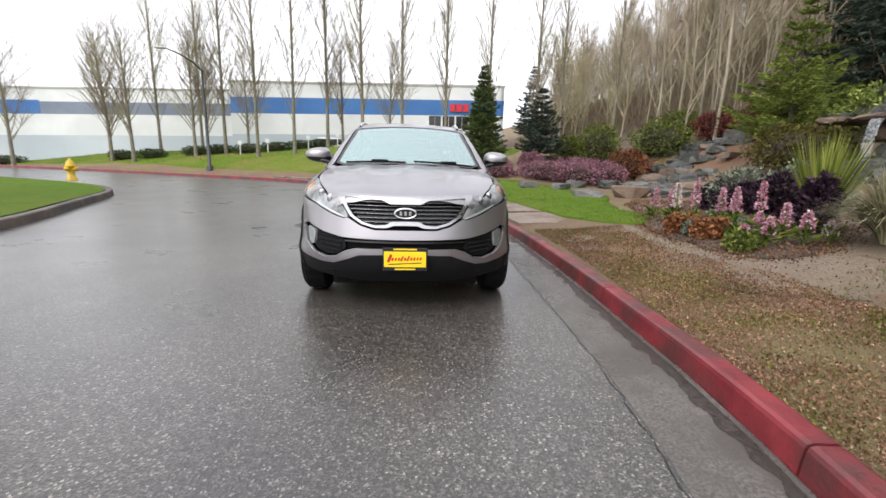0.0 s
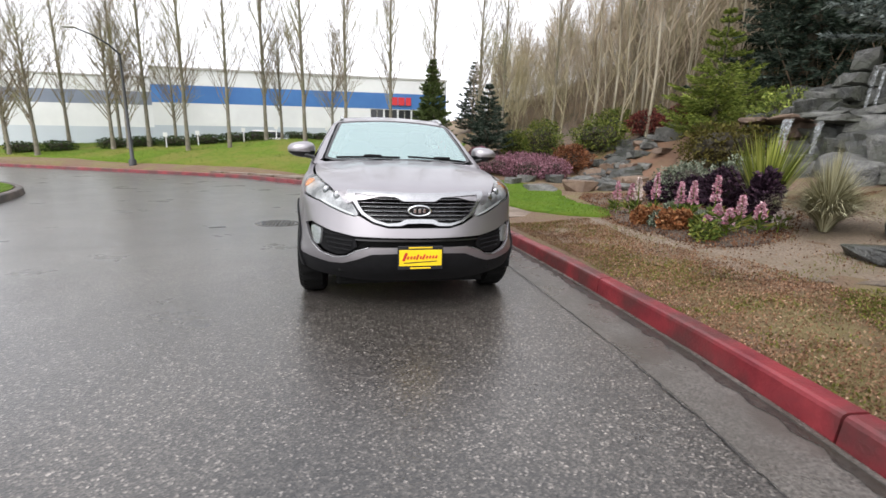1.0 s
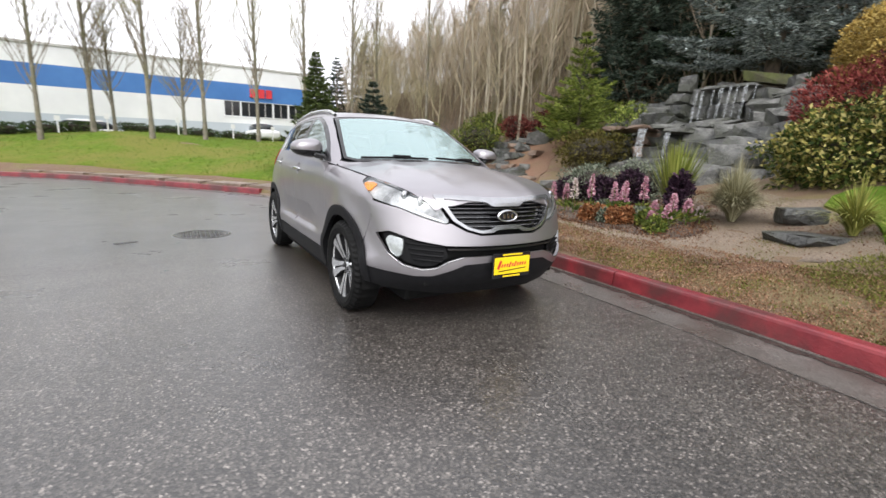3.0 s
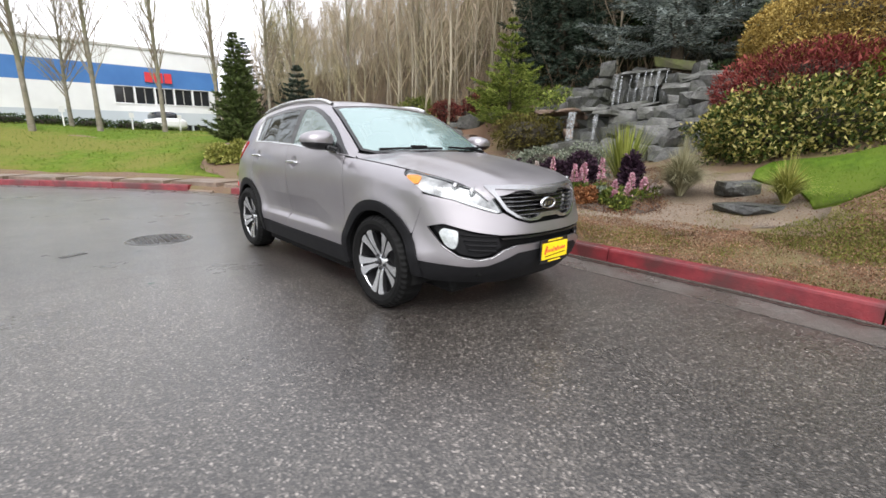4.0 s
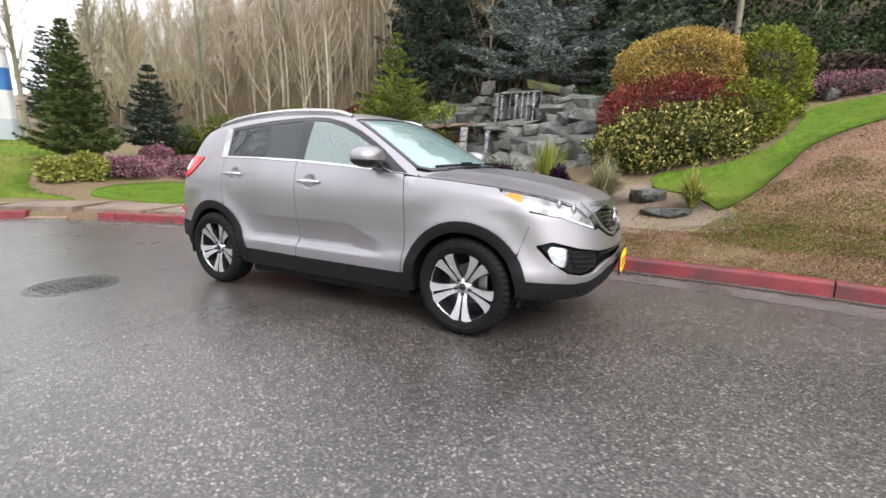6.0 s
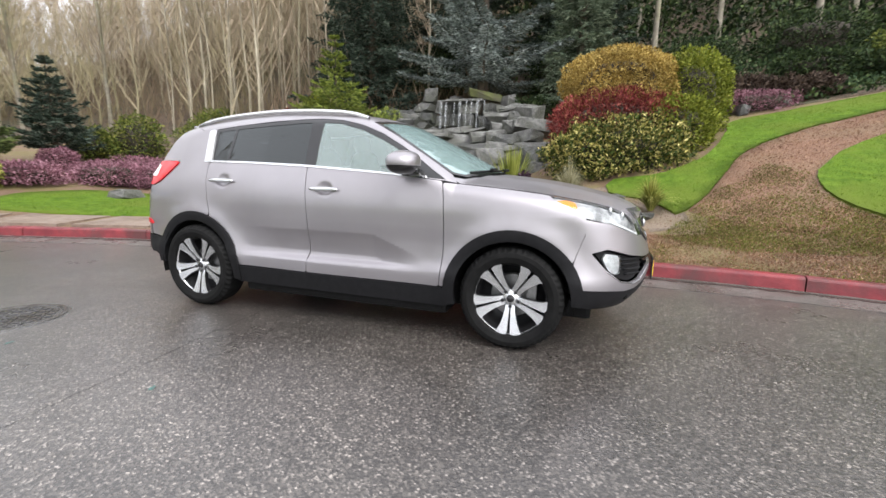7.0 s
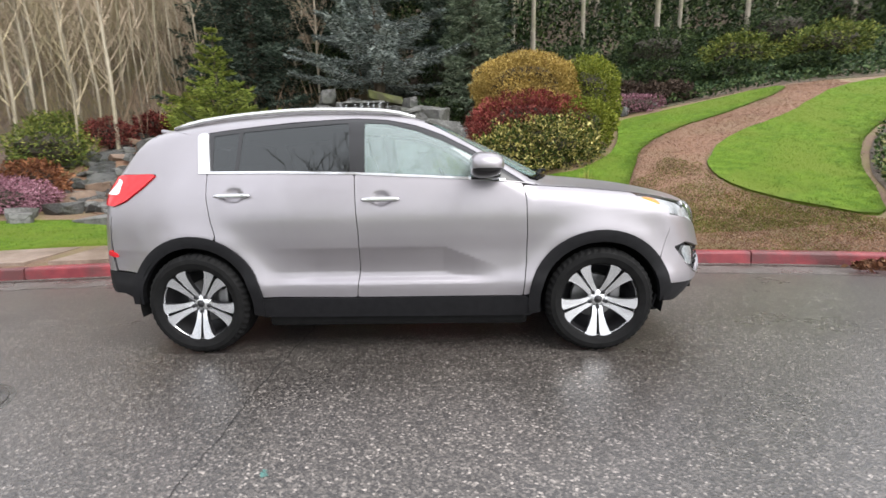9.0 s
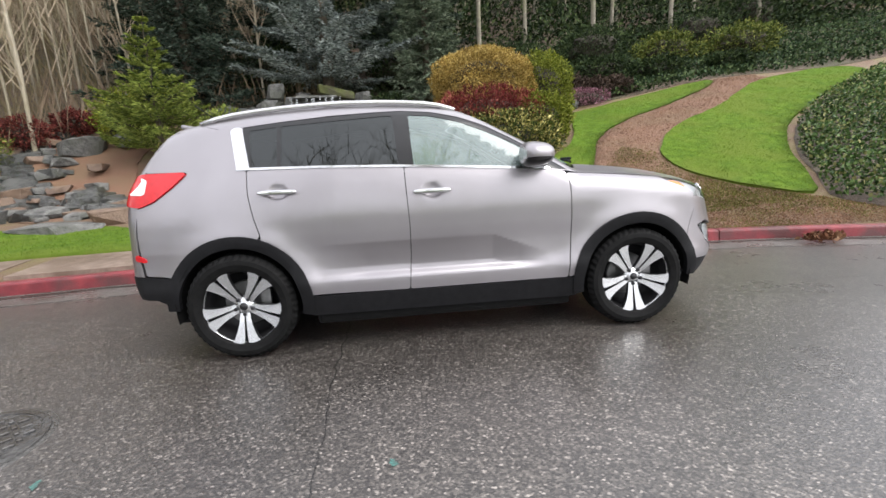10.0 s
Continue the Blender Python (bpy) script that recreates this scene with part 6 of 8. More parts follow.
# ---- the parked car: its outer skin is one smooth shape, from which every panel is cut ----
def car_mats():
    m, nt, b = nodes_of("grey_metallic_paint", 0.33, 0.84)
    n = tex(nt, "noise", 1.6, 3)
    nt.links.new(ramp(nt, n.outputs[0], [(0.3, (0.312, 0.296, 0.311)), (0.7, (0.347, 0.329, 0.345))]), b.inputs["Base Color"])
    dirt = ramp(nt, tex(nt, "noise", 5, 6).outputs[0], [(0.35, (0.36,) * 3), (0.7, (0.42,) * 3)])
    nt.links.new(dirt, b.inputs["Roughness"])
    b.inputs["Coat Weight"].default_value, b.inputs["Coat Roughness"].default_value = 0.45, 0.04

    def plain(name, col, rough, metal=0.0, vary=0.15, scale=20):
        m2, nt2, b2 = nodes_of(name, rough, metal, 0.13 if rough > 0.5 else 0.5)
        lo, hi = tuple(c * (1 - vary) for c in col), tuple(min(1, c * (1 + vary)) for c in col)
        nt2.links.new(ramp(nt2, tex(nt2, "noise", scale, 5).outputs[0], [(0.35, lo), (0.65, hi)]), b2.inputs["Base Color"])
        return m2

    def pane(name, tint, ior, rough=0.01, diffuse_mix=0.0, shade=(0.5, 0.6, 0.58), gloss=(0.92, 0.97, 0.97)):
        m3 = bpy.data.materials.new(name)
        m3.use_nodes = True
        nt3 = m3.node_tree
        nt3.nodes.remove(nt3.nodes["Principled BSDF"])
        tr, gl, fr, mx = (nt3.nodes.new(k) for k in ("ShaderNodeBsdfTransparent", "ShaderNodeBsdfGlossy", "ShaderNodeFresnel", "ShaderNodeMixShader"))
        tr.inputs[0].default_value = (*tint, 1)
        gl.inputs["Roughness"].default_value = rough
        gl.inputs["Color"].default_value = (*gloss, 1)
        # an even diffuse tint blended into the see-through part of the pane
        df, base_mix = nt3.nodes.new("ShaderNodeBsdfDiffuse"), nt3.nodes.new("ShaderNodeMixShader")
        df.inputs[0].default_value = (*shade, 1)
        base_mix.inputs[0].default_value = diffuse_mix
        nt3.links.new(tr.outputs[0], base_mix.inputs[1])
        nt3.links.new(df.outputs[0], base_mix.inputs[2])
        fr.inputs[0].default_value = ior
        nt3.links.new(fr.outputs[0], mx.inputs[0])
        nt3.links.new(base_mix.outputs[0], mx.inputs[1])
        nt3.links.new(gl.outputs[0], mx.inputs[2])
        nt3.links.new(mx.outputs[0], nt3.nodes["Material Output"].inputs[0])
        return m3

    return dict(
        paint=m, cladding=plain("black_cladding", (0.010, 0.010, 0.011), 0.55), gloss=plain("gloss_black", (0.012, 0.012, 0.013), 0.16),
        rubber=plain("tyre_rubber", (0.007, 0.007, 0.007), 0.66, 0, 0.3), chrome=plain("chrome", (0.66, 0.67, 0.68), 0.10, 1.0, 0.03),
        alloy=plain("machined_alloy", (0.66, 0.67, 0.68), 0.26, 0.9, 0.05, 60), dark_alloy=plain("dark_alloy", (0.03, 0.03, 0.032), 0.35, 0.5),
        liner=plain("dark_liner", (0.008, 0.008, 0.008), 0.8), cabin=plain("cabin_trim", (0.16, 0.155, 0.15), 0.7), steel=plain("brake_steel", (0.25, 0.25, 0.25), 0.4, 0.9),
        red=plain("red_lamp", (0.50, 0.012, 0.018), 0.08, 0, 0.1), amber=plain("amber_lens", (0.75, 0.27, 0.03), 0.12, 0, 0.08),
        reflector=plain("lamp_reflector", (0.46, 0.46, 0.47), 0.3, 0.35, 0.55, 9), fog=plain("fog_reflector", (0.62, 0.63, 0.64), 0.3, 0.6, 0.15, 40), yellow=plain("yellow_plate", (0.86, 0.60, 0.012), 0.4, 0, 0.04),
        plate_red=plain("plate_red", (0.50, 0.02, 0.02), 0.4), silver=plain("satin_silver", (0.62, 0.62, 0.62), 0.25, 0.85, 0.05),
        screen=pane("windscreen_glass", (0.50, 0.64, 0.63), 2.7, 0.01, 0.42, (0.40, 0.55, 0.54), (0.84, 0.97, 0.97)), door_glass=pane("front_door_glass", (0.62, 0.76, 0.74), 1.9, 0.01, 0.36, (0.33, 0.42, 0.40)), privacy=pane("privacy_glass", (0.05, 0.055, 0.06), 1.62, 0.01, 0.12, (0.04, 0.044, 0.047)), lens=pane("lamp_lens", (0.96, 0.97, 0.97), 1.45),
        white=plain("paper_white", (0.7, 0.74, 0.74), 0.5), drl=plain("lamp_strip", (0.80, 0.81, 0.82), 0.3, 0.1, 0.05), satin=plain("satin_chrome", (0.40, 0.40, 0.41), 0.20, 0.9, 0.05))


CM = car_mats()


def soft(xs, ys):
    """A smooth curve through table values."""
    xs, ys = np.array(xs, float), np.array(ys, float)
    h, s = np.diff(xs), np.diff(ys) / np.diff(xs)
    m = np.r_[s[0], (s[:-1] * h[1:] + s[1:] * h[:-1]) / (h[:-1] + h[1:]), s[-1]]

    def at(x):
        x = np.clip(x, xs[0], xs[-1])
        i = np.clip(np.searchsorted(xs, x) - 1, 0, len(h) - 1)
        t = (x - xs[i]) / h[i]
        return (ys[i] * (1 + 2 * t) * (1 - t) ** 2 + h[i] * m[i] * t * (1 - t) ** 2 + ys[i + 1] * t * t * (3 - 2 * t) + h[i] * m[i + 1] * t * t * (t - 1))
    return at


SIDE = soft([0.1, 0.25, 0.40, 0.47, 0.55, 0.66, 0.80, 0.90, 1.0, 1.08, 1.16, 1.25, 1.40, 1.52, 1.60, 1.7], [0.84, 0.868, 0.886, 0.888, 0.872, 0.868, 0.880, 0.884, 0.874, 0.856, 0.828, 0.788, 0.716, 0.652, 0.59, 0.50])
NOSE_TAPER = soft([-1.0, -0.8, -0.65, -0.5, -0.3, 0.0, 0.5], [0.42, 0.24, 0.135, 0.075, 0.028, 0.004, 0.0])
TAIL_TAPER = soft([2.0, 2.5, 2.9, 3.2, 3.45, 3.6], [0.0, 0.030, 0.075, 0.145, 0.25, 0.33])
FRONT = soft([0.15, 0.27, 0.36, 0.44, 0.52, 0.60, 0.68, 0.78, 0.88, 0.94, 0.99, 1.05, 1.15], [-0.66, -0.77, -0.85, -0.885, -0.895, -0.89, -0.87, -0.842, -0.815, -0.79, -0.72, -0.55, -0.2])
HOOD = soft([-1.0, -0.82, -0.72, -0.6, -0.46, -0.2, 0.06, 0.3, 0.6], [0.82, 0.925, 0.963, 1.002, 1.036, 1.088, 1.122, 1.146, 1.16])
HOUSE = soft([-0.2, 0.0, 0.22, 0.5, 0.8, 1.06, 1.25, 1.45, 1.8, 2.2, 2.6, 2.9, 3.1, 3.3], [0.92, 1.02, 1.135, 1.285, 1.43, 1.545, 1.592, 1.615, 1.635, 1.628, 1.59, 1.54, 1.49, 1.42])
REAR = soft([0.15, 0.3, 0.42, 0.55, 0.75, 0.95, 1.08, 1.2, 1.3, 1.42, 1.5, 1.6], [3.15, 3.32, 3.42, 3.445, 3.44, 3.43, 3.41, 3.345, 3.27, 3.18, 3.12, 2.98])


def smin(a, b, k):
    h = np.clip(0.5 + 0.5 * (b - a) / k, 0, 1)
    return b + (a - b) * h - k * h * (1 - h)


def skin(p):
    """Positive inside the car's outer shape, zero on it."""
    x, y, z = np.abs(p[:, 0]), p[:, 1], p[:, 2]
    up = np.clip((z - 0.7) / 0.5, 0, 1)
    w = SIDE(z) - NOSE_TAPER(y) * (0.8 + 0.35 * up) - TAIL_TAPER(y) * (0.45 + 0.6 * up)
    # pressed hollow above the sill, wheel-arch swell, handle dishes
    lo = np.clip((z - 0.480) / 0.035, 0, 1) * np.clip((0.715 - 0.14 * np.clip((1.0 - y) / 0.35, 0, 1.4) - z) / 0.17, 0, 1)
    w = w - 0.034 * lo * np.clip((y - 0.62) / 0.20, 0, 1) * np.clip((2.18 - y) / 0.34, 0, 1)
    for yc in (0.0, 2.64):
        r = np.hypot(y - yc, z - 0.35)
        w = w + 0.028 * np.exp(-((r - 0.42) / 0.10) ** 2) * np.clip((z - 0.2) / 0.3, 0, 1)
    for yc, zc in ((1.385, 1.022), (2.345, 1.062)):
        w = w - 0.02 * np.exp(-(((y - yc) / 0.055) ** 2 + ((z - zc) / 0.042) ** 2) ** 2)
    a = w - x
    b = y - (FRONT(z) + 0.60 * x ** 2.8)
    hood = HOOD(y) - (0.155 - 0.045 * np.clip((y + 0.75) / 0.35, 0, 1)) * x * x + 0.010 * np.exp(-((x - 0.40 - 0.1 * np.clip(y, -1, 0.5)) / 0.09) ** 2) - z
    ys = y - 0.23 * x * x * np.clip((1.5 - y) / 0.9, 0, 1)
    house = HOUSE(ys) - 0.10 * x * x - z
    c = np.maximum(hood, house)
    d = (REAR(z) - 0.24 * x ** 2.5) - y
    return smin(smin(smin(a, c, 0.10), b, 0.07), d, 0.08)


def skin_normal(p):
    e = 0.004
    n = np.stack([skin(p - e * u) - skin(p + e * u) for u in np.eye(3)], 1)
    return n / (np.linalg.norm(n, axis=1)[:, None] + 1e-9)


def out_to_skin(o, d, t0, t1):
    lo, hi = np.full(len(o), t0), np.full(len(o), t1)
    for _ in range(34):
        m = (lo + hi) / 2
        ok = skin(o + d * m[:, None]) > 0
        lo, hi = np.where(ok, m, lo), np.where(ok, hi, m)
    return o + d * lo[:, None]


def from_side(q, sign=-1):
    z = np.zeros(len(q))
    o = np.c_[z + sign * 0.05, q[:, 0], q[:, 1]]
    return out_to_skin(o, np.c_[z + sign, z, z], 0.2, 1.2)


def from_top(q):
    z = np.zeros(len(q))
    return out_to_skin(np.c_[q[:, 0], q[:, 1], z + 0.6], np.c_[z, z, z + 1], 0.0, 1.3)


RF = 0.85


def from_nose(q):
    a, z = q[:, 0] / RF, np.zeros(len(q))
    return out_to_skin(np.c_[z, z, q[:, 1]], np.c_[np.sin(a), -np.cos(a), z], 0.2, 1.6)


def from_tail(q):
    a, z = q[:, 0] / RF, np.zeros(len(q))
    return out_to_skin(np.c_[z, z + 2.6, q[:, 1]], np.c_[np.sin(a), np.cos(a), z], 0.2, 1.6)


def from_axle(q):
    a, z = q[:, 1] / 0.75, np.zeros(len(q))
    return out_to_skin(np.c_[z, q[:, 0], z + 1.0], np.c_[-np.cos(a), z, np.sin(a)], 0.02, 1.3)


def nose_xy(p3):
    return [(RF * math.atan2(p[0], -p[1]), p[2]) for p in p3]


def fr(pts):
    """(x, z) seen from the front, as plan of the nose."""
    out = []
    for x, z in pts:
        o = np.array([[x, 0.0, z]])
        out += nose_xy(out_to_skin(o, np.array([[0, -1.0, 0]]), 0.0, 1.3))
    return out


def sd(pts, sign=-1):
    """(y, z) seen from the side, as plan of the nose."""
    return nose_xy(from_side(np.array(pts), sign))


def axle_yz(p3):
    return [(p[1], 0.75 * math.atan2(p[2] - 1.0, -p[0])) for p in p3]


def cut_corners(loop, times=1):
    for _ in range(times):
        out = []
        for a, b in zip(loop, loop[1:] + loop[:1]):
            k = min(0.22, 0.009 / max(math.dist(a, b), 1e-6))
            out += [(a[0] + (b[0] - a[0]) * k, a[1] + (b[1] - a[1]) * k), (b[0] + (a[0] - b[0]) * k, b[1] + (a[1] - b[1]) * k)]
        loop = out
    return loop


def densed(loop, step):
    out = []
    for a, b in zip(loop, loop[1:] + loop[:1]):
        n = max(1, int(math.dist(a, b) / step))
        out += [(a[0] + (b[0] - a[0]) * i / n, a[1] + (b[1] - a[1]) * i / n) for i in range(n)]
    return out


def panel(name, project, loops, mat, parent, lift=0.0, step=0.03, thick=0.014, rounding=2, label=""):
    """A sheet cut from the skin: an outer outline and holes, with turned-in edges."""
    loops = [densed(cut_corners(list(l), rounding), step) for l in loops]
    pts, edges = [], []
    for l in loops:
        b = len(pts)
        pts += l
        edges += [(b + i, b + (i + 1) % len(l)) for i in range(len(l))]
    lo, hi = np.min(loops[0], 0), np.max(loops[0], 0)
    gx, gy = np.meshgrid(np.arange(lo[0] + step / 2, hi[0], step), np.arange(lo[1] + step / 2, hi[1], step))
    g = np.c_[gx.ravel(), gy.ravel()]
    keep = inside_many(g, loops[0])
    for l in loops[1:]:
        keep &= ~inside_many(g, l)
    g = g[keep]
    if len(g):
        rim = np.array(pts)
        g = g[np.array([np.min(((rim - q) ** 2).sum(1)) > (0.4 * step) ** 2 for q in g])]
    r = geometry.delaunay_2d_cdt([Vector(p) for p in pts] + [Vector(p) for p in g.tolist()], edges, [], 0, 1e-6)
    q = np.array([(v.x, v.y) for v in r[0]])
    mids = np.array([q[list(f)].mean(0) for f in r[2]])
    ok = inside_many(mids, loops[0])
    for l in loops[1:]:
        ok &= ~inside_many(mids, l)
    p = project(q)
    n = skin_normal(p)
    p = p + n * lift
    fs = [tuple(f) for f, k in zip(r[2], ok) if k]
    turn = sum(np.dot(np.cross(p[f[1]] - p[f[0]], p[f[2]] - p[f[0]]), n[f[0]]) for f in fs)
    if turn < 0:
        fs = [f[::-1] for f in fs]
    count = {}
    for f in fs:
        for a, b in zip(f, f[1:] + f[:1]):
            count[(a, b)] = 1
    rim = [(a, b) for a, b in count if (b, a) not in count]
    vs, ns = p.tolist(), n.tolist()
    for a, b in rim:
        k = len(vs)
        vs += [p[a].tolist(), p[b].tolist(), (p[b] - n[b] * thick).tolist(), (p[a] - n[a] * thick).tolist()]
        ns += [[0, 0, 0]] * 4
        fs.append((k + 1, k, k + 3, k + 2))
    ob = piece(name, vs, fs, mat, parent, label, True)
    ob.data.normals_split_custom_set_from_vertices(ns)
    return ob


def arc(yc, zc, r, a0, a1, n=16):
    return [(yc + r * math.cos(radians(a0 + (a1 - a0) * i / n)), zc + r * math.sin(radians(a0 + (a1 - a0) * i / n))) for i in range(n + 1)]


def mirrored(pts):
    return [(-x, y) for x, y in reversed(pts)]


def both(pts):
    """Closes a half outline (x >= 0, from the middle out and back to the middle) by its mirror image."""
    return list(pts) + [(-x, z) for x, z in reversed(pts) if abs(x) > 1e-6]


HOOD_SEAM = [(0.52, -0.735), (0.60, -0.64), (0.672, -0.48), (0.725, -0.32), (0.757, -0.15), (0.778, 0.08), (0.788, 0.30), (0.785, 0.46)]
GLASS_FRONT = [(1.505, 1.512), (1.36, 1.503), (1.16, 1.452), (0.99, 1.382), (0.82, 1.298), (0.70, 1.228), (0.665, 1.133), (0.9, 1.147), (1.2, 1.165), (1.49, 1.182)]
GLASS_REAR = [(1.61, 1.513), (1.68, 1.512), (2.325, 1.472), (2.325, 1.214), (1.585, 1.193)]
GLASS_QUARTER = [(2.35, 1.469), (2.53, 1.452), (2.505, 1.221), (2.35, 1.217)]
OPENING = [(0.47, 1.105), (0.58, 1.175), (0.72, 1.27), (0.83, 1.335), (0.99, 1.42), (1.17, 1.488), (1.36, 1.53), (1.55, 1.545), (1.70, 1.542), (2.34, 1.50), (2.57, 1.476), (2.53, 1.208), (1.55, 1.180), (1.1, 1.152), (0.75, 1.128)]
CHROME_C = [(2.60, 1.477), (2.572, 1.470), (2.517, 1.212), (2.598, 1.212), (2.645, 1.452), (2.632, 1.470)]


def wheel(parent, x, y, sign):
    """A tyre with shoulder blocks on a five-twin-spoke alloy rim; sign: the side that faces out."""
    w = thing("wheel", x, y, 0.345)
    w.parent = parent
    w.scale = (sign, 1, 1)
    R = 0.345
    n = 96
    prof = [(0.236, 0.085), (0.250, 0.100), (0.285, 0.112), (0.312, 0.108), (0.330, 0.092), (0.343, 0.075), (0.345, 0.04), (0.345, -0.04), (0.343, -0.08), (0.31, -0.105), (0.25, -0.1), (0.236, -0.085)]
    vs, fs = [], []
    for j, (r, h) in enumerate(prof):
        for i in range(n):
            a = 2 * math.pi * i / n
            rr, hh = r, h
            if j in (4, 5) and i % 2:
                rr, hh = r - 0.0045, h - 0.004
            if j in (6, 7) and (i // 2) % 2:
                rr = r - 0.003
            vs.append((hh, rr * math.cos(a), rr * math.sin(a)))
    for j in range(len(prof) - 1):
        for i in range(n):
            k = (i + 1) % n
            fs.append((j * n + i, j * n + k, (j + 1) * n + k, (j + 1) * n + i))
    piece("tyre", vs, fs, CM["rubber"], w, "black tyre with blocky shoulder tread")
    v, f = lathe([(0.228, 0.02), (0.235, 0.082), (0.246, 0.092), (0.250, 0.088), (0.250, 0.06)], 56, "x")
    piece("rim_lip", v, f, CM["alloy"], w, "", True)
    v, f = lathe([(0.236, 0.08), (0.222, 0.03), (0.215, -0.07), (0.10, -0.075), (0.0, -0.075)], 48, "x")
    piece("barrel", v, f, CM["dark_alloy"], w, "", True)
    v, f = lathe([(0.0, -0.035), (0.145, -0.035), (0.15, -0.045), (0.15, -0.06)], 40, "x")
    piece("brake_disc", v, f, CM["steel"], w, "", False)
    bm = bmesh.new()
    block(bm, (0.05, 0.07, 0.13), (-0.02, -0.125, 0.03), 0.012)
    part("caliper", bm, CM["steel"], w)
    half = [(0.040, 0.004), (0.10, 0.006), (0.16, 0.0075), (0.215, 0.010), (0.236, 0.014), (0.241, 0.045), (0.236, 0.085), (0.226, 0.089), (0.205, 0.072), (0.16, 0.053), (0.115, 0.040), (0.08, 0.034), (0.048, 0.030)]
    for s in range(5):
        a0 = radians(72 * s - 90)
        for sg in (1, -1):
            bm = bmesh.new()
            ring = []
            for r, t in half:
                c = Vector((0, math.cos(a0), math.sin(a0))) * r + Vector((0, -math.sin(a0), math.cos(a0))) * t * sg
                depth = 0.052 + 0.040 * min(1, max(0, (r - 0.05) / 0.19)) ** 0.8
                ring.append((c, depth))
            top = [bm.verts.new((d, c.y, c.z)) for c, d in ring]
            low = [bm.verts.new((d - 0.035, c.y * 0.985, c.z * 0.985)) for c, d in ring]
            bm.faces.new(top if sg > 0 else top[::-1]).material_index = 0
            for i in range(len(ring)):
                k = (i + 1) % len(ring)
                fc = bm.faces.new((top[i], low[i], low[k], top[k]) if sg > 0 else (top[k], low[k], low[i], top[i]))
                fc.material_index = 1
            part("spoke", bm, [CM["alloy"], CM["dark_alloy"]], w)
    v, f = lathe([(0.0, 0.062), (0.028, 0.061), (0.034, 0.056), (0.060, 0.050), (0.066, 0.03)], 30, "x")
    piece("hub", v, f, CM["alloy"], w, "", True)
    v, f = lathe([(0.0, 0.069), (0.022, 0.067), (0.027, 0.060), (0.027, 0.05)], 24, "x")
    piece("centre_cap", v, f, CM["gloss"], w, "", True)
    for s in range(5):
        a = radians(72 * s - 90)
        v, f = lathe([(0.0, 0.068), (0.010, 0.067), (0.013, 0.062), (0.013, 0.04)], 8, "x")
        v = [(p[0], p[1] + 0.054 * math.cos(a), p[2] + 0.053 * math.sin(a)) for p in v]
        piece("wheel_nut", v, f, CM["dark_alloy"], w)
    return w


def rod(name, pts, radius, mat, parent, sides=8, label=""):
    vs, fs = [], []
    tube(vs, fs, pts, [radius] * len(pts), sides)
    return piece(name, vs, fs, mat, parent, label, True)


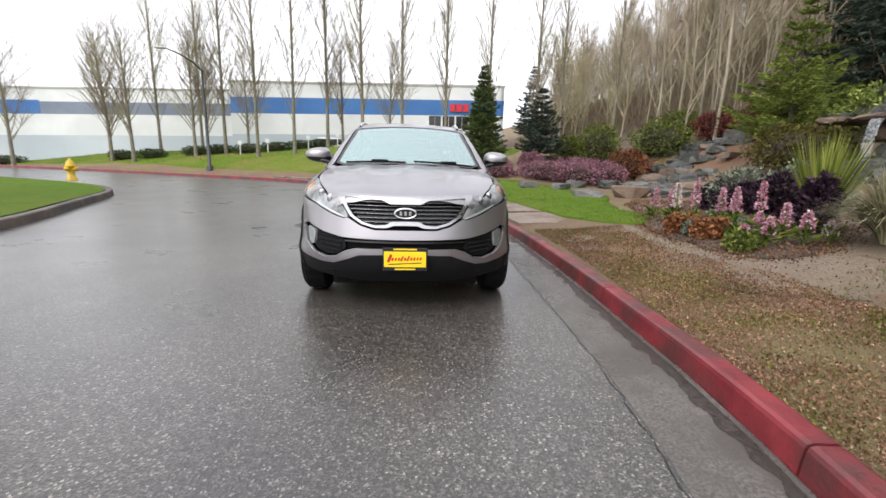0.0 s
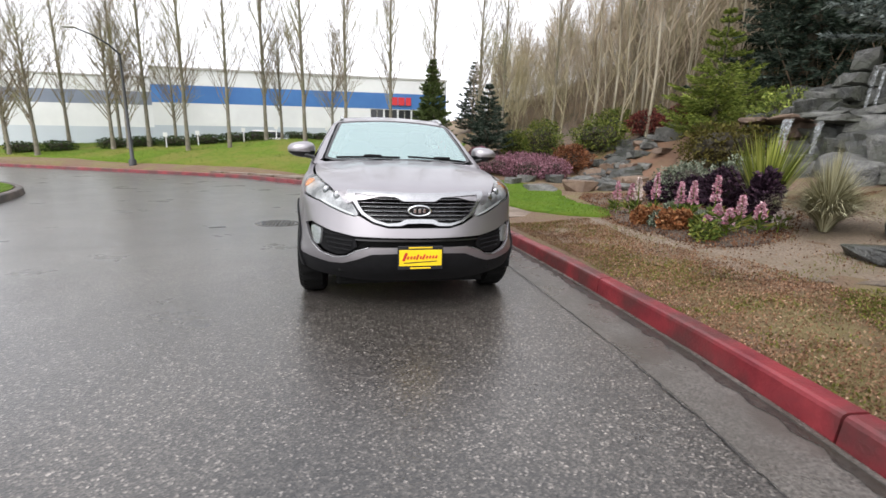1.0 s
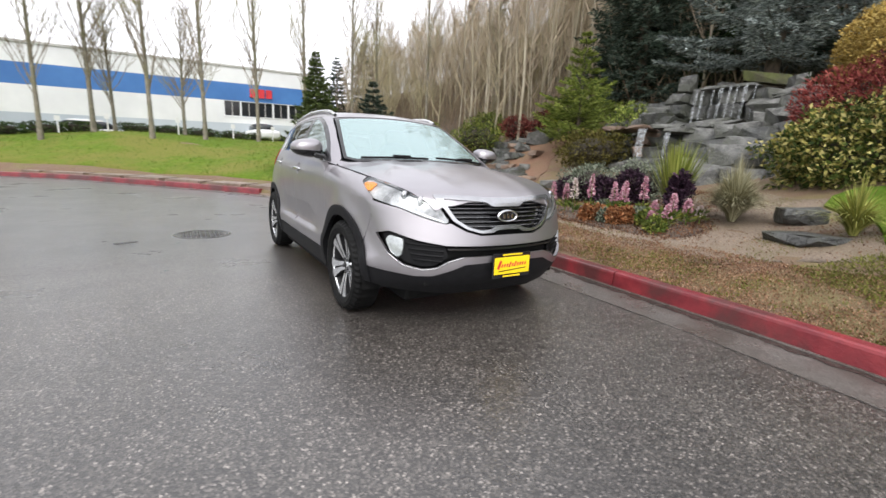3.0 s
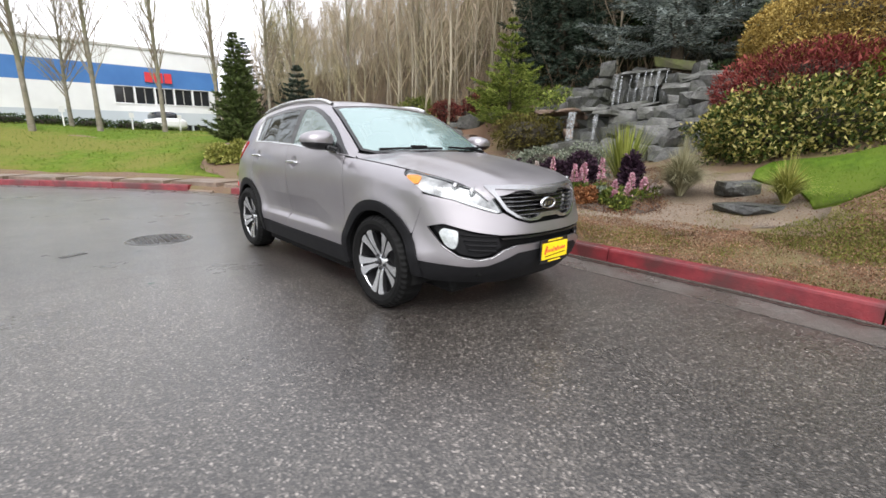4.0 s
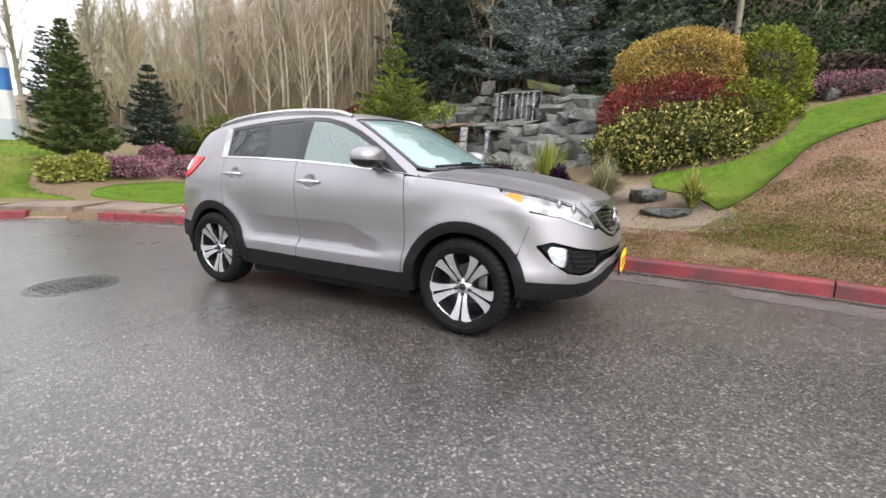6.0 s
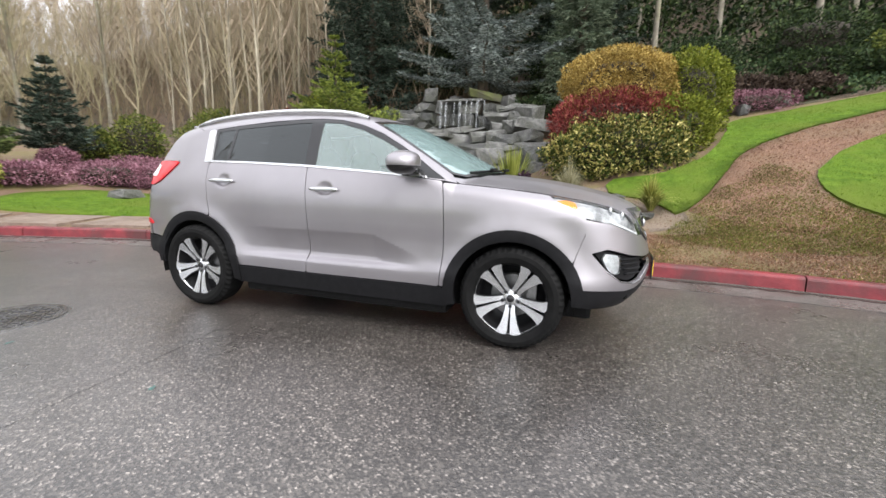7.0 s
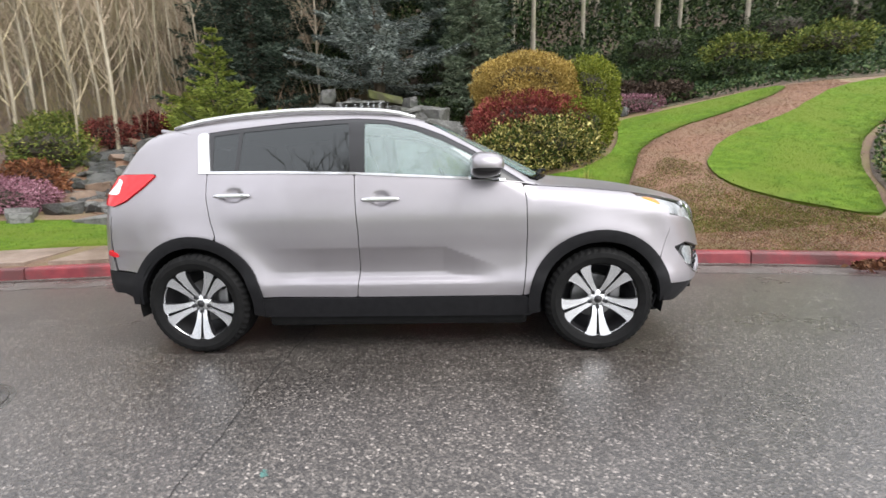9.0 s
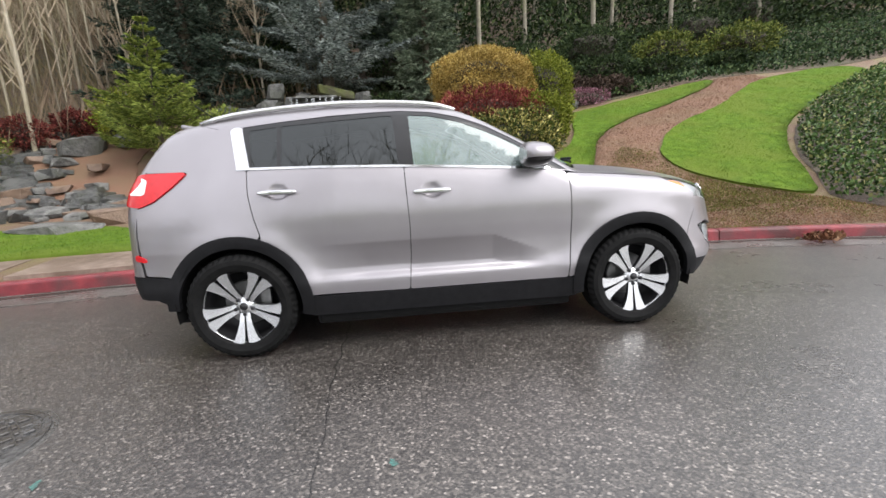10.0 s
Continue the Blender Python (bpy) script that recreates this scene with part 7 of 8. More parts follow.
def car():
    top = thing("suv", 0, 1.32, 0, "grey metallic compact SUV parked on the wet road", "car")
    top.location = (0, 0, 0)
    # floor and dark structure behind the panel gaps
    bm = bmesh.new()
    block(bm, (1.36, 3.3, 0.10), (0, 1.34, 0.33), 0.03)
    block(bm, (1.66, 1.74, 0.18), (0, 1.32, 0.262), 0.03)
    block(bm, (1.20, 3.7, 0.16), (0, 1.34, 0.255), 0.03)
    part("underbody", bm, CM["liner"], top)
    for y0, z0 in ((-0.52, 0.36), (3.05, 0.45)):
        bm = bmesh.new()
        block(bm, (1.15, 0.42, 0.04), (0, y0, z0), 0.01)
        part("under_tray", bm, CM["liner"], top)
    for sg in (-1, 1):
        prj = (lambda s: lambda q: from_side(q, s))(sg)
        loop = [(-0.48, 0.95), (-0.42, 0.5)] + arc(0, 0.35, 0.44, 175, 5) + [(0.47, 0.3), (2.17, 0.3)] + arc(2.64, 0.35, 0.44, 175, 5) + [(3.1, 0.45), (3.2, 1.15), (2.5, 1.17), (1.0, 1.11), (0.3, 1.03)]
        panel("inner_side", prj, [loop], CM["liner"], top, -0.022, 0.08)
        for yc in (0.0, 2.64):
            v, f = [], []
            pts = arc(yc, 0.345, 0.405, -12, 192, 26)
            for x in (0.50, 0.875):
                v += [(sg * x, y, z) for y, z in pts]
            m = len(pts)
            f = [(i, i + 1, m + i + 1, m + i) for i in range(m - 1)]
            v.append((sg * 0.50, yc, 0.2))
            f += [(i, i + 1, 2 * m) for i in range(m - 1)]
            piece("wheel_arch_liner", v, f, CM["liner"], top)
    nose_in = [(-0.62, 0.30), (0.62, 0.30), (0.72, 0.6), (0.62, 0.92), (0, 0.93), (-0.62, 0.92), (-0.72, 0.6)]
    panel("inner_nose", from_nose, [fr(nose_in)], CM["liner"], top, -0.075, 0.06)

    # doors, wings and quarters on both sides
    for sg in (-1, 1):
        prj = (lambda s: lambda q: from_side(q, s))(sg)
        seam3 = from_top(np.array(HOOD_SEAM))
        seam = [(p[1], p[2] - 0.003) for p in seam3]
        tip_z = float(from_top(np.array([[0.746, -0.205]]))[0][2]) - 0.003
        wing = [(0.486, 0.388), (0.464, 0.60), (0.459, 0.80), (0.466, 1.0), (0.485, 1.087)] + [s for s in seam[::-1] if -0.30 < s[0] < 0.46] + [(-0.205, tip_z), (-0.24, 0.996), (-0.36, 0.945), (-0.433, 0.905), (-0.4395, 0.80), (-0.4055, 0.70), (-0.379, 0.62)] + arc(0, 0.35, 0.445, 144, 7, 20)
        panel("front_wing", prj, [wing], CM["paint"], top)
        fdoor = [(0.492, 0.388), (0.470, 0.60), (0.465, 0.80), (0.472, 1.0), (0.492, 1.098), (0.75, 1.124), (1.1, 1.148), (1.552, 1.176), (1.545, 1.0), (1.536, 0.80), (1.540, 0.60), (1.560, 0.388)]
        d = panel("front_door", prj, [fdoor], CM["paint"], top, 0.0, 0.014)
        rdoor = [(1.565, 0.388), (1.545, 0.60), (1.541, 0.80), (1.550, 1.0), (1.557, 1.177), (2.05, 1.194), (2.535, 1.203), (2.528, 1.05), (2.50, 0.90), (2.47, 0.80)] + arc(2.64, 0.35, 0.447, 112, 174, 14)
        e = panel("rear_door", prj, [rdoor], CM["paint"], top, 0.0, 0.018)
        quarter = [(2.540, 1.205), (2.61, 1.208), (2.65, 1.452), (2.85, 1.50), (3.0, 1.487), (3.07, 1.44), (3.14, 1.32), (3.20, 1.215), (2.93, 1.212), (2.91, 1.20), (3.0, 1.115), (3.12, 1.03), (3.235, 0.995), (3.24, 0.8), (3.22, 0.575), (3.06, 0.565)] + arc(2.64, 0.35, 0.447, 27, 109, 14) + [(2.476, 0.80), (2.506, 0.90), (2.533, 1.05)]
        panel("quarter_panel", prj, [quarter], CM["paint"], top)
        # glass
        for nm, g, mt in (("front_window", GLASS_FRONT, "door_glass"), ("rear_window", GLASS_REAR, "privacy"), ("quarter_window", GLASS_QUARTER, "privacy")):
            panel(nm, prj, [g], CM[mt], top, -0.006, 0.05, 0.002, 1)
        panel("window_surround", prj, [OPENING, GLASS_FRONT, GLASS_REAR, GLASS_QUARTER], CM["gloss"], top, -0.003, 0.04, 0.03, 1, "gloss black window surround")
        panel("pillar_trim", prj, [CHROME_C], CM["chrome"], top, 0.003, 0.03, 0.01, 1, "bright chrome pillar trim")
        belt = [(0.60, 1.113), (1.1, 1.148), (1.56, 1.176), (2.05, 1.194), (2.60, 1.204)]
        strip = belt + [(y, z + 0.014) for y, z in reversed(belt)]
        panel("belt_trim", prj, [strip], CM["chrome"], top, 0.006, 0.03, 0.008, 0, "thin chrome belt strip")
        # black plastic below
        sill = [(0.43, 0.250), (2.21, 0.254), (2.215, 0.39), (2.17, 0.386), (1.55, 0.383), (0.9, 0.382), (0.462, 0.384), (0.43, 0.37)]
        panel("sill_cladding", prj, [sill], CM["cladding"], top, 0.008, 0.04, 0.03, 1, "matt black sill cladding")
        for yc, name in ((0.0, "arch_cladding"), (2.64, "arch_cladding")):
            a0, a1 = (-11, 182) if yc == 0 else (0, 191)
            ring = arc(yc, 0.35, 0.455, a0, a1, 26) + arc(yc, 0.35, 0.384, a1, a0, 26)
            panel(name, prj, [ring], CM["cladding"], top, 0.014, 0.03, 0.04, 0, "matt black wheel-arch cladding")
        # handles
        for dd, y0, y1, zc in ((d, 1.262, 1.508, 1.02), (e, 2.225, 2.465, 1.06)):
            yy = np.linspace(y0, y1, 9)
            base = prj(np.c_[np.clip(yy, y0, y1), np.full(9, zc + 0.02)])
            x_out = np.abs(base[:, 0]).max() + 0.022
            bm = bmesh.new()
            superblob(bm, (sg * x_out, (y0 + y1) / 2, zc), (0.014, (y1 - y0) / 2, 0.016), 3.0, 20, 12)
            part("door_handle", bm, CM["chrome"], dd, "chrome pull handle", True)
            for yb in (y0 + 0.035, y1 - 0.03):
                bm = bmesh.new()
                block(bm, (0.03, 0.03, 0.018), (sg * (x_out - 0.015), yb, zc), 0.004)
                part("handle_mount", bm, CM["chrome"], dd)
        # door mirror
        bm = bmesh.new()
        lean = lambda c: Vector((c.x, c.y * (0.62 + 0.38 * (c.y < 0)), c.z * (1 - 0.18 * c.x)))
        superblob(bm, (0, 0, 0), (0.132, 0.128, 0.077), 2.5, 36, 24, lean)
        for v in bm.verts:
            v.co.x *= sg
        for fc in bm.faces:
            fc.material_index = 1 if fc.calc_center_median().z < -0.018 else 0
            if fc.calc_center_median().y > 0.066:
                fc.material_index = 2
        if sg < 0:
            bmesh.ops.reverse_faces(bm, faces=bm.faces)
        bmesh.ops.translate(bm, verts=bm.verts, vec=(sg * 0.945, 0.745, 1.215))
        mir = part("door_mirror", bm, [CM["paint"], CM["gloss"], CM["silver"]], top, "grey mirror housing with black foot", True)
        bm = bmesh.new()
        block(bm, (0.14, 0.10, 0.045), (sg * 0.845, 0.68, 1.148), 0.018, (0, sg * -14, 0))
        part("mirror_foot", bm, CM["gloss"], mir)
        rod("indicator_strip", [(sg * (0.86 + 0.03 * i), 0.640 + 0.012 * (i - 2.5) ** 2 * 0.3, 1.222) for i in range(8)], 0.005, CM["silver"], mir)
        # roof rail
        pts = []
        for i in range(17):
            y = 1.18 + i * 0.105
            p = from_top(np.array([[0.555 - 0.02 * max(0, y - 2.2), y]]))[0]
            edge = min(1, (y - 1.18) / 0.16, (2.87 - y) / 0.16)
            pts.append((sg * p[0], y, p[2] + 0.004 + 0.018 * max(0, edge)))
        rod("roof_rail", pts, 0.017, CM["silver"], top, 10, "satin silver roof rail")
        wheel(top, sg * 0.795, 0.0, sg)
        wheel(top, sg * 0.795, 2.64, sg)
        # mud flap
        bm = bmesh.new()
        block(bm, (0.06, 0.012, 0.08), (sg * 0.80, -0.37, 0.325), 0.003, (12, 0, 0))
        part("air_deflector", bm, CM["cladding"], top)

    # bonnet, screen, roof
    hood_half = [(0.0, -0.80), (0.2, -0.797), (0.38, -0.775)] + [(x - 0.005, y) for x, y in HOOD_SEAM] + [(0.70, 0.375), (0.4, 0.262), (0.2, 0.225), (0.0, 0.212)]
    bonnet = panel("bonnet", from_top, [both(hood_half)], CM["paint"], top, 0.0, 0.035, 0.014, 1)
    ws_half = [(0.0, 0.195), (0.2, 0.21), (0.42, 0.262), (0.62, 0.36), (0.715, 0.455), (0.675, 0.66), (0.625, 0.90), (0.585, 1.10), (0.40, 1.085), (0.2, 1.07), (0.0, 1.065)]
    glass_half = [(0.0, 0.26), (0.2, 0.275), (0.42, 0.325), (0.62, 0.395), (0.685, 0.46), (0.645, 0.66), (0.595, 0.88), (0.556, 1.06), (0.38, 1.05), (0.2, 1.04), (0.0, 1.035)]
    ax = lambda pts: axle_yz(from_top(np.array(pts)))
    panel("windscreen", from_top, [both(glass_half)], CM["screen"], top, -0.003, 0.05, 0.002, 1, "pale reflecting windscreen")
    panel("windscreen_border", from_top, [both(ws_half), both(glass_half)], CM["gloss"], top, -0.004, 0.04, 0.02, 1, "black glass border")
    # one painted frame: pillars and roof, with the side openings cut out
    left = axle_yz(from_side(np.array([(0.40, 1.085), (0.47, 1.10), (0.75, 1.126), (1.1, 1.15), (1.55, 1.178), (2.05, 1.194), (2.62, 1.205), (2.66, 1.45), (2.85, 1.498), (3.0, 1.485), (3.06, 1.44)])))
    edge = ax([(-0.77, 0.42), (-0.735, 0.45), (-0.69, 0.66), (-0.64, 0.90), (-0.595, 1.115), (-0.40, 1.095), (-0.2, 1.08), (0.0, 1.075)])
    back = ax([(-0.55, 3.0), (-0.4, 3.1), (0.0, 3.14)])
    halfl = edge[::-1] + left + back
    full = halfl + [(y, 0.75 * math.pi - a) for y, a in reversed(halfl[1:-1])]
    hole = axle_yz(from_side(np.array(OPENING + [])))
    hole2 = [(y, 0.75 * math.pi - a) for y, a in reversed(hole)]
    panel("upper_body", from_axle, [full, hole, hole2], CM["paint"], top, 0.0, 0.035, 0.03, 0)
    for sg in (-1, 1):
        vs, fs = [], []
        for i in range(8):
            t = i / 7
            x0, x1 = (-0.60, -0.02) if sg < 0 else (0.06, 0.64)
            x = x0 + (x1 - x0) * t
            p = from_top(np.array([[x, 0.255 + 0.30 * x * x]]))[0]
            vs.append((p[0], p[1], p[2] + 0.022 - 0.01 * t))
        w = rod("wiper", vs, 0.009, CM["cladding"], top, 6)
        bm = bmesh.new()
        block(bm, (0.16, 0.03, 0.022), (vs[4][0], vs[4][1] - 0.01, vs[4][2] + 0.012), 0.008)
        part("wiper_arm", bm, CM["cladding"], w)
    bm = bmesh.new()
    block(bm, (0.92, 0.16, 0.03), (0, 2.95, 1.500), 0.012, (12, 0, 0))
    part("spoiler", bm, CM["paint"], top)
    rod("aerial", [(-0.12, 2.86, 1.545), (-0.12, 2.97, 1.63), (-0.12, 3.06, 1.70)], 0.004, CM["cladding"], top, 5)

    # nose: bumper, grille, lamps
    grille = both([(0.0, 0.868), (0.115, 0.868), (0.165, 0.896), (0.30, 0.906), (0.452, 0.914), (0.425, 0.845), (0.385, 0.785), (0.31, 0.738), (0.225, 0.715), (0.14, 0.722), (0.105, 0.745), (0.0, 0.747)])
    frame_o = both([(0.0, 0.924), (0.16, 0.926), (0.32, 0.934), (0.505, 0.936), (0.455, 0.85), (0.41, 0.778), (0.322, 0.724), (0.225, 0.698), (0.13, 0.700), (0.09, 0.716), (0.0, 0.718)])
    mouth_r = [(0.815, 0.675), (0.76, 0.70), (0.62, 0.650), (0.46, 0.622), (0.2, 0.617), (0.0, 0.615)]
    mouth_l = [(0.0, 0.548), (0.2, 0.548), (0.36, 0.547), (0.45, 0.520), (0.52, 0.475), (0.60, 0.462), (0.70, 0.487), (0.775, 0.565)]
    mouth = both(mouth_l + mouth_r[:-1] + [(0.0, 0.615)])
    head = {}
    for sg in (-1, 1):
        s_side = lambda pts, s=sg: sd(pts, s)
        tail = s_side([(-0.405, 0.905), (-0.30, 0.965), (-0.245, 1.0)])
        top_edge = [nose_xy(from_top(np.array([[sg * (x - 0.004), y]])))[0] for x, y in ((0.7445, -0.215), (0.722, -0.34), (0.672, -0.48), (0.60, -0.645))]
        head[sg] = tail + top_edge + fr([(sg * 0.520, 0.938), (sg * 0.477, 0.85), (sg * 0.432, 0.775), (sg * 0.452, 0.762), (sg * 0.52, 0.778), (sg * 0.62, 0.815), (sg * 0.70, 0.852)])
    side_r = lambda s: sd([(-0.40, 0.90), (-0.442, 0.80), (-0.408, 0.70), (-0.382, 0.61), (-0.40, 0.45)], s)
    low = fr([(0.74, 0.43), (0.64, 0.415), (0.54, 0.418), (0.44, 0.455), (0.34, 0.497), (0.15, 0.505), (0.0, 0.505)])
    bump = sd([(-0.40, 0.89)], 1) + side_r(1)[1:] + low
    bump = bump + [(-a, z) for a, z in reversed(bump[:-1])]
    inner_top = fr([(-0.70, 0.845), (-0.62, 0.808), (-0.52, 0.771), (-0.452, 0.755), (-0.43, 0.765), (-0.33, 0.71), (-0.225, 0.682), (-0.1, 0.684), (0.1, 0.684), (0.225, 0.682), (0.33, 0.71), (0.43, 0.765), (0.452, 0.755), (0.52, 0.771), (0.62, 0.808), (0.70, 0.845)])
    bumper = panel("front_bumper", from_nose, [bump + inner_top, fr(mouth)], CM["paint"], top, 0.0, 0.03, 0.02, 1)
    val = low + [(-a, z) for a, z in reversed(low[:-1])]
    edge_r = sd([(-0.40, 0.44)], 1)
    side_foot = sd([(-0.41, 0.33), (-0.50, 0.305), (-0.58, 0.295)], 1)
    val = edge_r + val + [(-edge_r[0][0], edge_r[0][1])] + [(-a, z) for a, z in side_foot] + fr([(-0.58, 0.285), (-0.4, 0.27), (0, 0.265), (0.4, 0.27), (0.58, 0.285)]) + side_foot[::-1]
    panel("front_valance", from_nose, [val], CM["cladding"], top, -0.004, 0.04, 0.03, 1, "matt black lower valance")
    panel("grille_frame", from_nose, [fr(frame_o), fr(grille)], CM["satin"], top, 0.006, 0.02, 0.03, 1, "chrome grille surround")
    gr = panel("grille", from_nose, [fr([(x * 1.03, z) for x, z in grille])], CM["gloss"], top, -0.045, 0.05, 0.005, 0, "gloss black slatted grille")
    for i in range(6):
        z = 0.742 + i * 0.029
        half = float(np.interp(z, [0.72, 0.745, 0.785, 0.845, 0.91], [0.22, 0.32, 0.385, 0.425, 0.448]))
        edge = []
        q = fr([(-half + 2 * half * k / 24, z) for k in range(25)])
        p = from_nose(np.array(q))
        p = p - skin_normal(p) * 0.018
        vs, fs = [], []
        for a in p:
            vs += [(a[0], a[1], a[2] - 0.008), (a[0], a[1] - 0.006, a[2]), (a[0], a[1], a[2] + 0.006), (a[0], a[1] + 0.02, a[2])]
            edge.append((a[0], a[1] - 0.005, a[2] + 0.003))
        for k in range(24):
            for c in range(4):
                fs.append((4 * k + c, 4 * k + (c + 1) % 4, 4 * k + 4 + (c + 1) % 4, 4 * k + 4 + c))
        slat = piece("slat", vs, fs, CM["gloss"], gr)
        rod("bright_edge", edge, 0.0016, CM["satin"], slat, 4)
    # plain oval badge
    c = from_nose(np.array(fr([(0.0, 0.806)])))[0]
    def oval(a, b, y, n=40):
        return [(a * math.cos(2 * math.pi * i / n), y, 0.806 + b * math.sin(2 * math.pi * i / n)) for i in range(n)]
    n = 40
    v = oval(0.088, 0.043, c[1] - 0.004) + oval(0.083, 0.039, c[1] - 0.016) + oval(0.074, 0.032, c[1] - 0.016) + oval(0.070, 0.029, c[1] - 0.008)
    f = [(j * n + i, j * n + (i + 1) % n, (j + 1) * n + (i + 1) % n, (j + 1) * n + i) for j in range(3) for i in range(n)]
    badge = piece("badge", v, f, CM["chrome"], top, "chrome oval badge", True)
    piece("badge_field", oval(0.072, 0.031, c[1] - 0.010), [tuple(range(n))], CM["gloss"], badge)
    for x, tilt in ((-0.034, 0), (0.0, 0), (0.034, 0)):
        bm = bmesh.new()
        block(bm, (0.018, 0.006, 0.030), (x, c[1] - 0.012, 0.806), 0.002, (0, tilt, 0))
        part("badge_bar", bm, CM["chrome"], badge)
    # intake mesh, fog lamps
    panel("lower_intake", from_nose, [fr([(x * 1.02, z) for x, z in mouth])], CM["liner"], top, -0.06, 0.06, 0.004, 0)
    bar = both([(0.0, 0.588), (0.2, 0.590), (0.45, 0.592), (0.46, 0.604), (0.2, 0.604), (0.0, 0.603)])
    panel("intake_bar", from_nose, [fr(bar)], CM["gloss"], top, -0.012, 0.03, 0.02, 0)
    for sg in (-1, 1):
        pocket = [(sg * x, z) for x, z in ((0.80, 0.672), (0.755, 0.688), (0.62, 0.64), (0.47, 0.61), (0.45, 0.545), (0.53, 0.485), (0.60, 0.474), (0.69, 0.498), (0.765, 0.57))]
        pk = panel("fog_lamp_pocket", from_nose, [fr(pocket)], CM["cladding"], top, -0.030, 0.04, 0.01, 1)
        for k in range(4):
            z = 0.515 + 0.034 * k
            x0, x1 = 0.49 - 0.004 * k, 0.655 + 0.012 * k
            q = fr([(sg * (x0 + (x1 - x0) * j / 6), z + 0.012 * j / 6) for j in range(7)])
            p = from_nose(np.array(q))
            p = p - skin_normal(p) * 0.02
            rod("pocket_slat", [tuple(a) for a in p], 0.007, CM["cladding"], pk, 5)
        lamp = [(sg * x, z) for x, z in ((0.700, 0.655), (0.765, 0.672), (0.782, 0.64), (0.765, 0.565), (0.735, 0.535), (0.715, 0.545), (0.705, 0.60))]
        fl = panel("fog_lamp", from_nose, [fr(lamp)], CM["fog"], top, -0.012, 0.02, 0.02, 2, "clear fog lamp")
        panel("fog_lens", from_nose, [fr([(x * 0.995, z) for x, z in lamp])], CM["lens"], fl, -0.004, 0.03, 0.004, 2)
        trim = fr([(sg * x, z) for x, z in ((0.36, 0.546), (0.45, 0.519), (0.52, 0.474), (0.60, 0.460), (0.70, 0.485), (0.777, 0.563), (0.818, 0.678), (0.762, 0.702), (0.62, 0.653), (0.52, 0.632))])
        run = np.linspace(0, 5, 31)
        p = from_nose(np.c_[np.interp(run, range(6), [q[0] for q in trim[:6]]), np.interp(run, range(6), [q[1] for q in trim[:6]])])
        rod("bright_trim", [tuple(a) for a in p + skin_normal(p) * 0.001], 0.004, CM["satin"], top, 6)
        # headlamp: bowl, projector, amber marker, clear cover
        hl = panel("headlamp", from_nose, [head[sg]], CM["reflector"], top, -0.020, 0.025, 0.03, 1, "clear swept-back headlamp with amber marker")
        panel("lamp_cover", from_nose, [head[sg]], CM["lens"], hl, -0.001, 0.03, 0.004, 1)
        am = sd([(-0.35, 0.945), (-0.28, 0.982), (-0.25, 1.0), (-0.30, 1.006), (-0.36, 0.995), (-0.385, 0.95)], sg)
        panel("amber_marker", from_nose, [am], CM["amber"], hl, -0.012, 0.02, 0.01, 1)
        drl = fr([(sg * x, z) for x, z in ((0.462, 0.766), (0.55, 0.793), (0.66, 0.836), (0.705, 0.860), (0.70, 0.867), (0.64, 0.843), (0.54, 0.804), (0.466, 0.778))])
        panel("running_light", from_nose, [drl], CM["drl"], hl, -0.010, 0.02, 0.01, 1)
        for x, z, r in ((0.585, 0.89, 0.045), (0.665, 0.925, 0.038)):
            q = from_nose(np.array(fr([(sg * x, z)])))[0]
            nrm = skin_normal(np.array([q]))[0]
            bm = bmesh.new()
            superblob(bm, (q[0] - nrm[0] * 0.03, q[1] - nrm[1] * 0.03, q[2]), (r * 0.7, r * 0.4, r * 0.85), 2.0, 18, 12)
            part("projector", bm, CM["satin"], hl, "", True)
    # dealer plate in place of a number plate
    bm = bmesh.new()
    block(bm, (0.325, 0.012, 0.172), (0, -0.918, 0.482), 0.004)
    plate = part("plate_holder", bm, CM["gloss"], top, "black frame round a yellow dealer plate")
    bm = bmesh.new()
    block(bm, (0.305, 0.006, 0.116), (0, -0.926, 0.482), 0.002)
    part("plate_face", bm, CM["yellow"], plate, "yellow plate")
    for z, w_ in ((0.556, 0.17), (0.408, 0.15)):
        bm = bmesh.new()
        block(bm, (w_, 0.004, 0.010), (0.0, -0.925, z), 0.001)
        part("plate_bar", bm, CM["yellow"], plate)
    for k in range(11):
        x = -0.112 + 0.0225 * k
        tall_bar = 0.062 if k == 0 else (0.040 if k in (4, 6) else 0.024)
        bm = bmesh.new()
        block(bm, (0.013 if k else 0.02, 0.004, tall_bar), (x, -0.930, 0.478 + tall_bar * 0.2 + 0.0006 * k), 0.0018, (0, 24, 0), 1)
        part("plate_script_bar", bm, CM["plate_red"], plate)
    bm = bmesh.new()
    block(bm, (0.24, 0.004, 0.006), (0.0, -0.930, 0.452), 0.0018, (0, -3, 0))
    part("plate_text_bar", bm, CM["gloss"], plate)

    # tail
    for sg in (-1, 1):
        tl = lambda pts, s=sg: [(RF * math.atan2(p[0], p[1] - 2.6), p[2]) for p in from_side(np.array(pts), s)]
        rr = lambda pts, s=sg: [(RF * math.atan2(p[0], p[1] - 2.6), p[2]) for p in out_to_skin(np.array([[s * x, 2.6, z] for x, z in pts]), np.array([[0, 1.0, 0]] * len(pts)), 0.0, 1.3)]
        lamp = tl([(3.215, 1.00), (3.12, 1.035), (3.0, 1.12), (2.915, 1.198), (2.94, 1.208), (3.2, 1.208)]) + rr([(0.60, 1.195), (0.47, 1.165), (0.46, 1.09), (0.58, 1.03)])
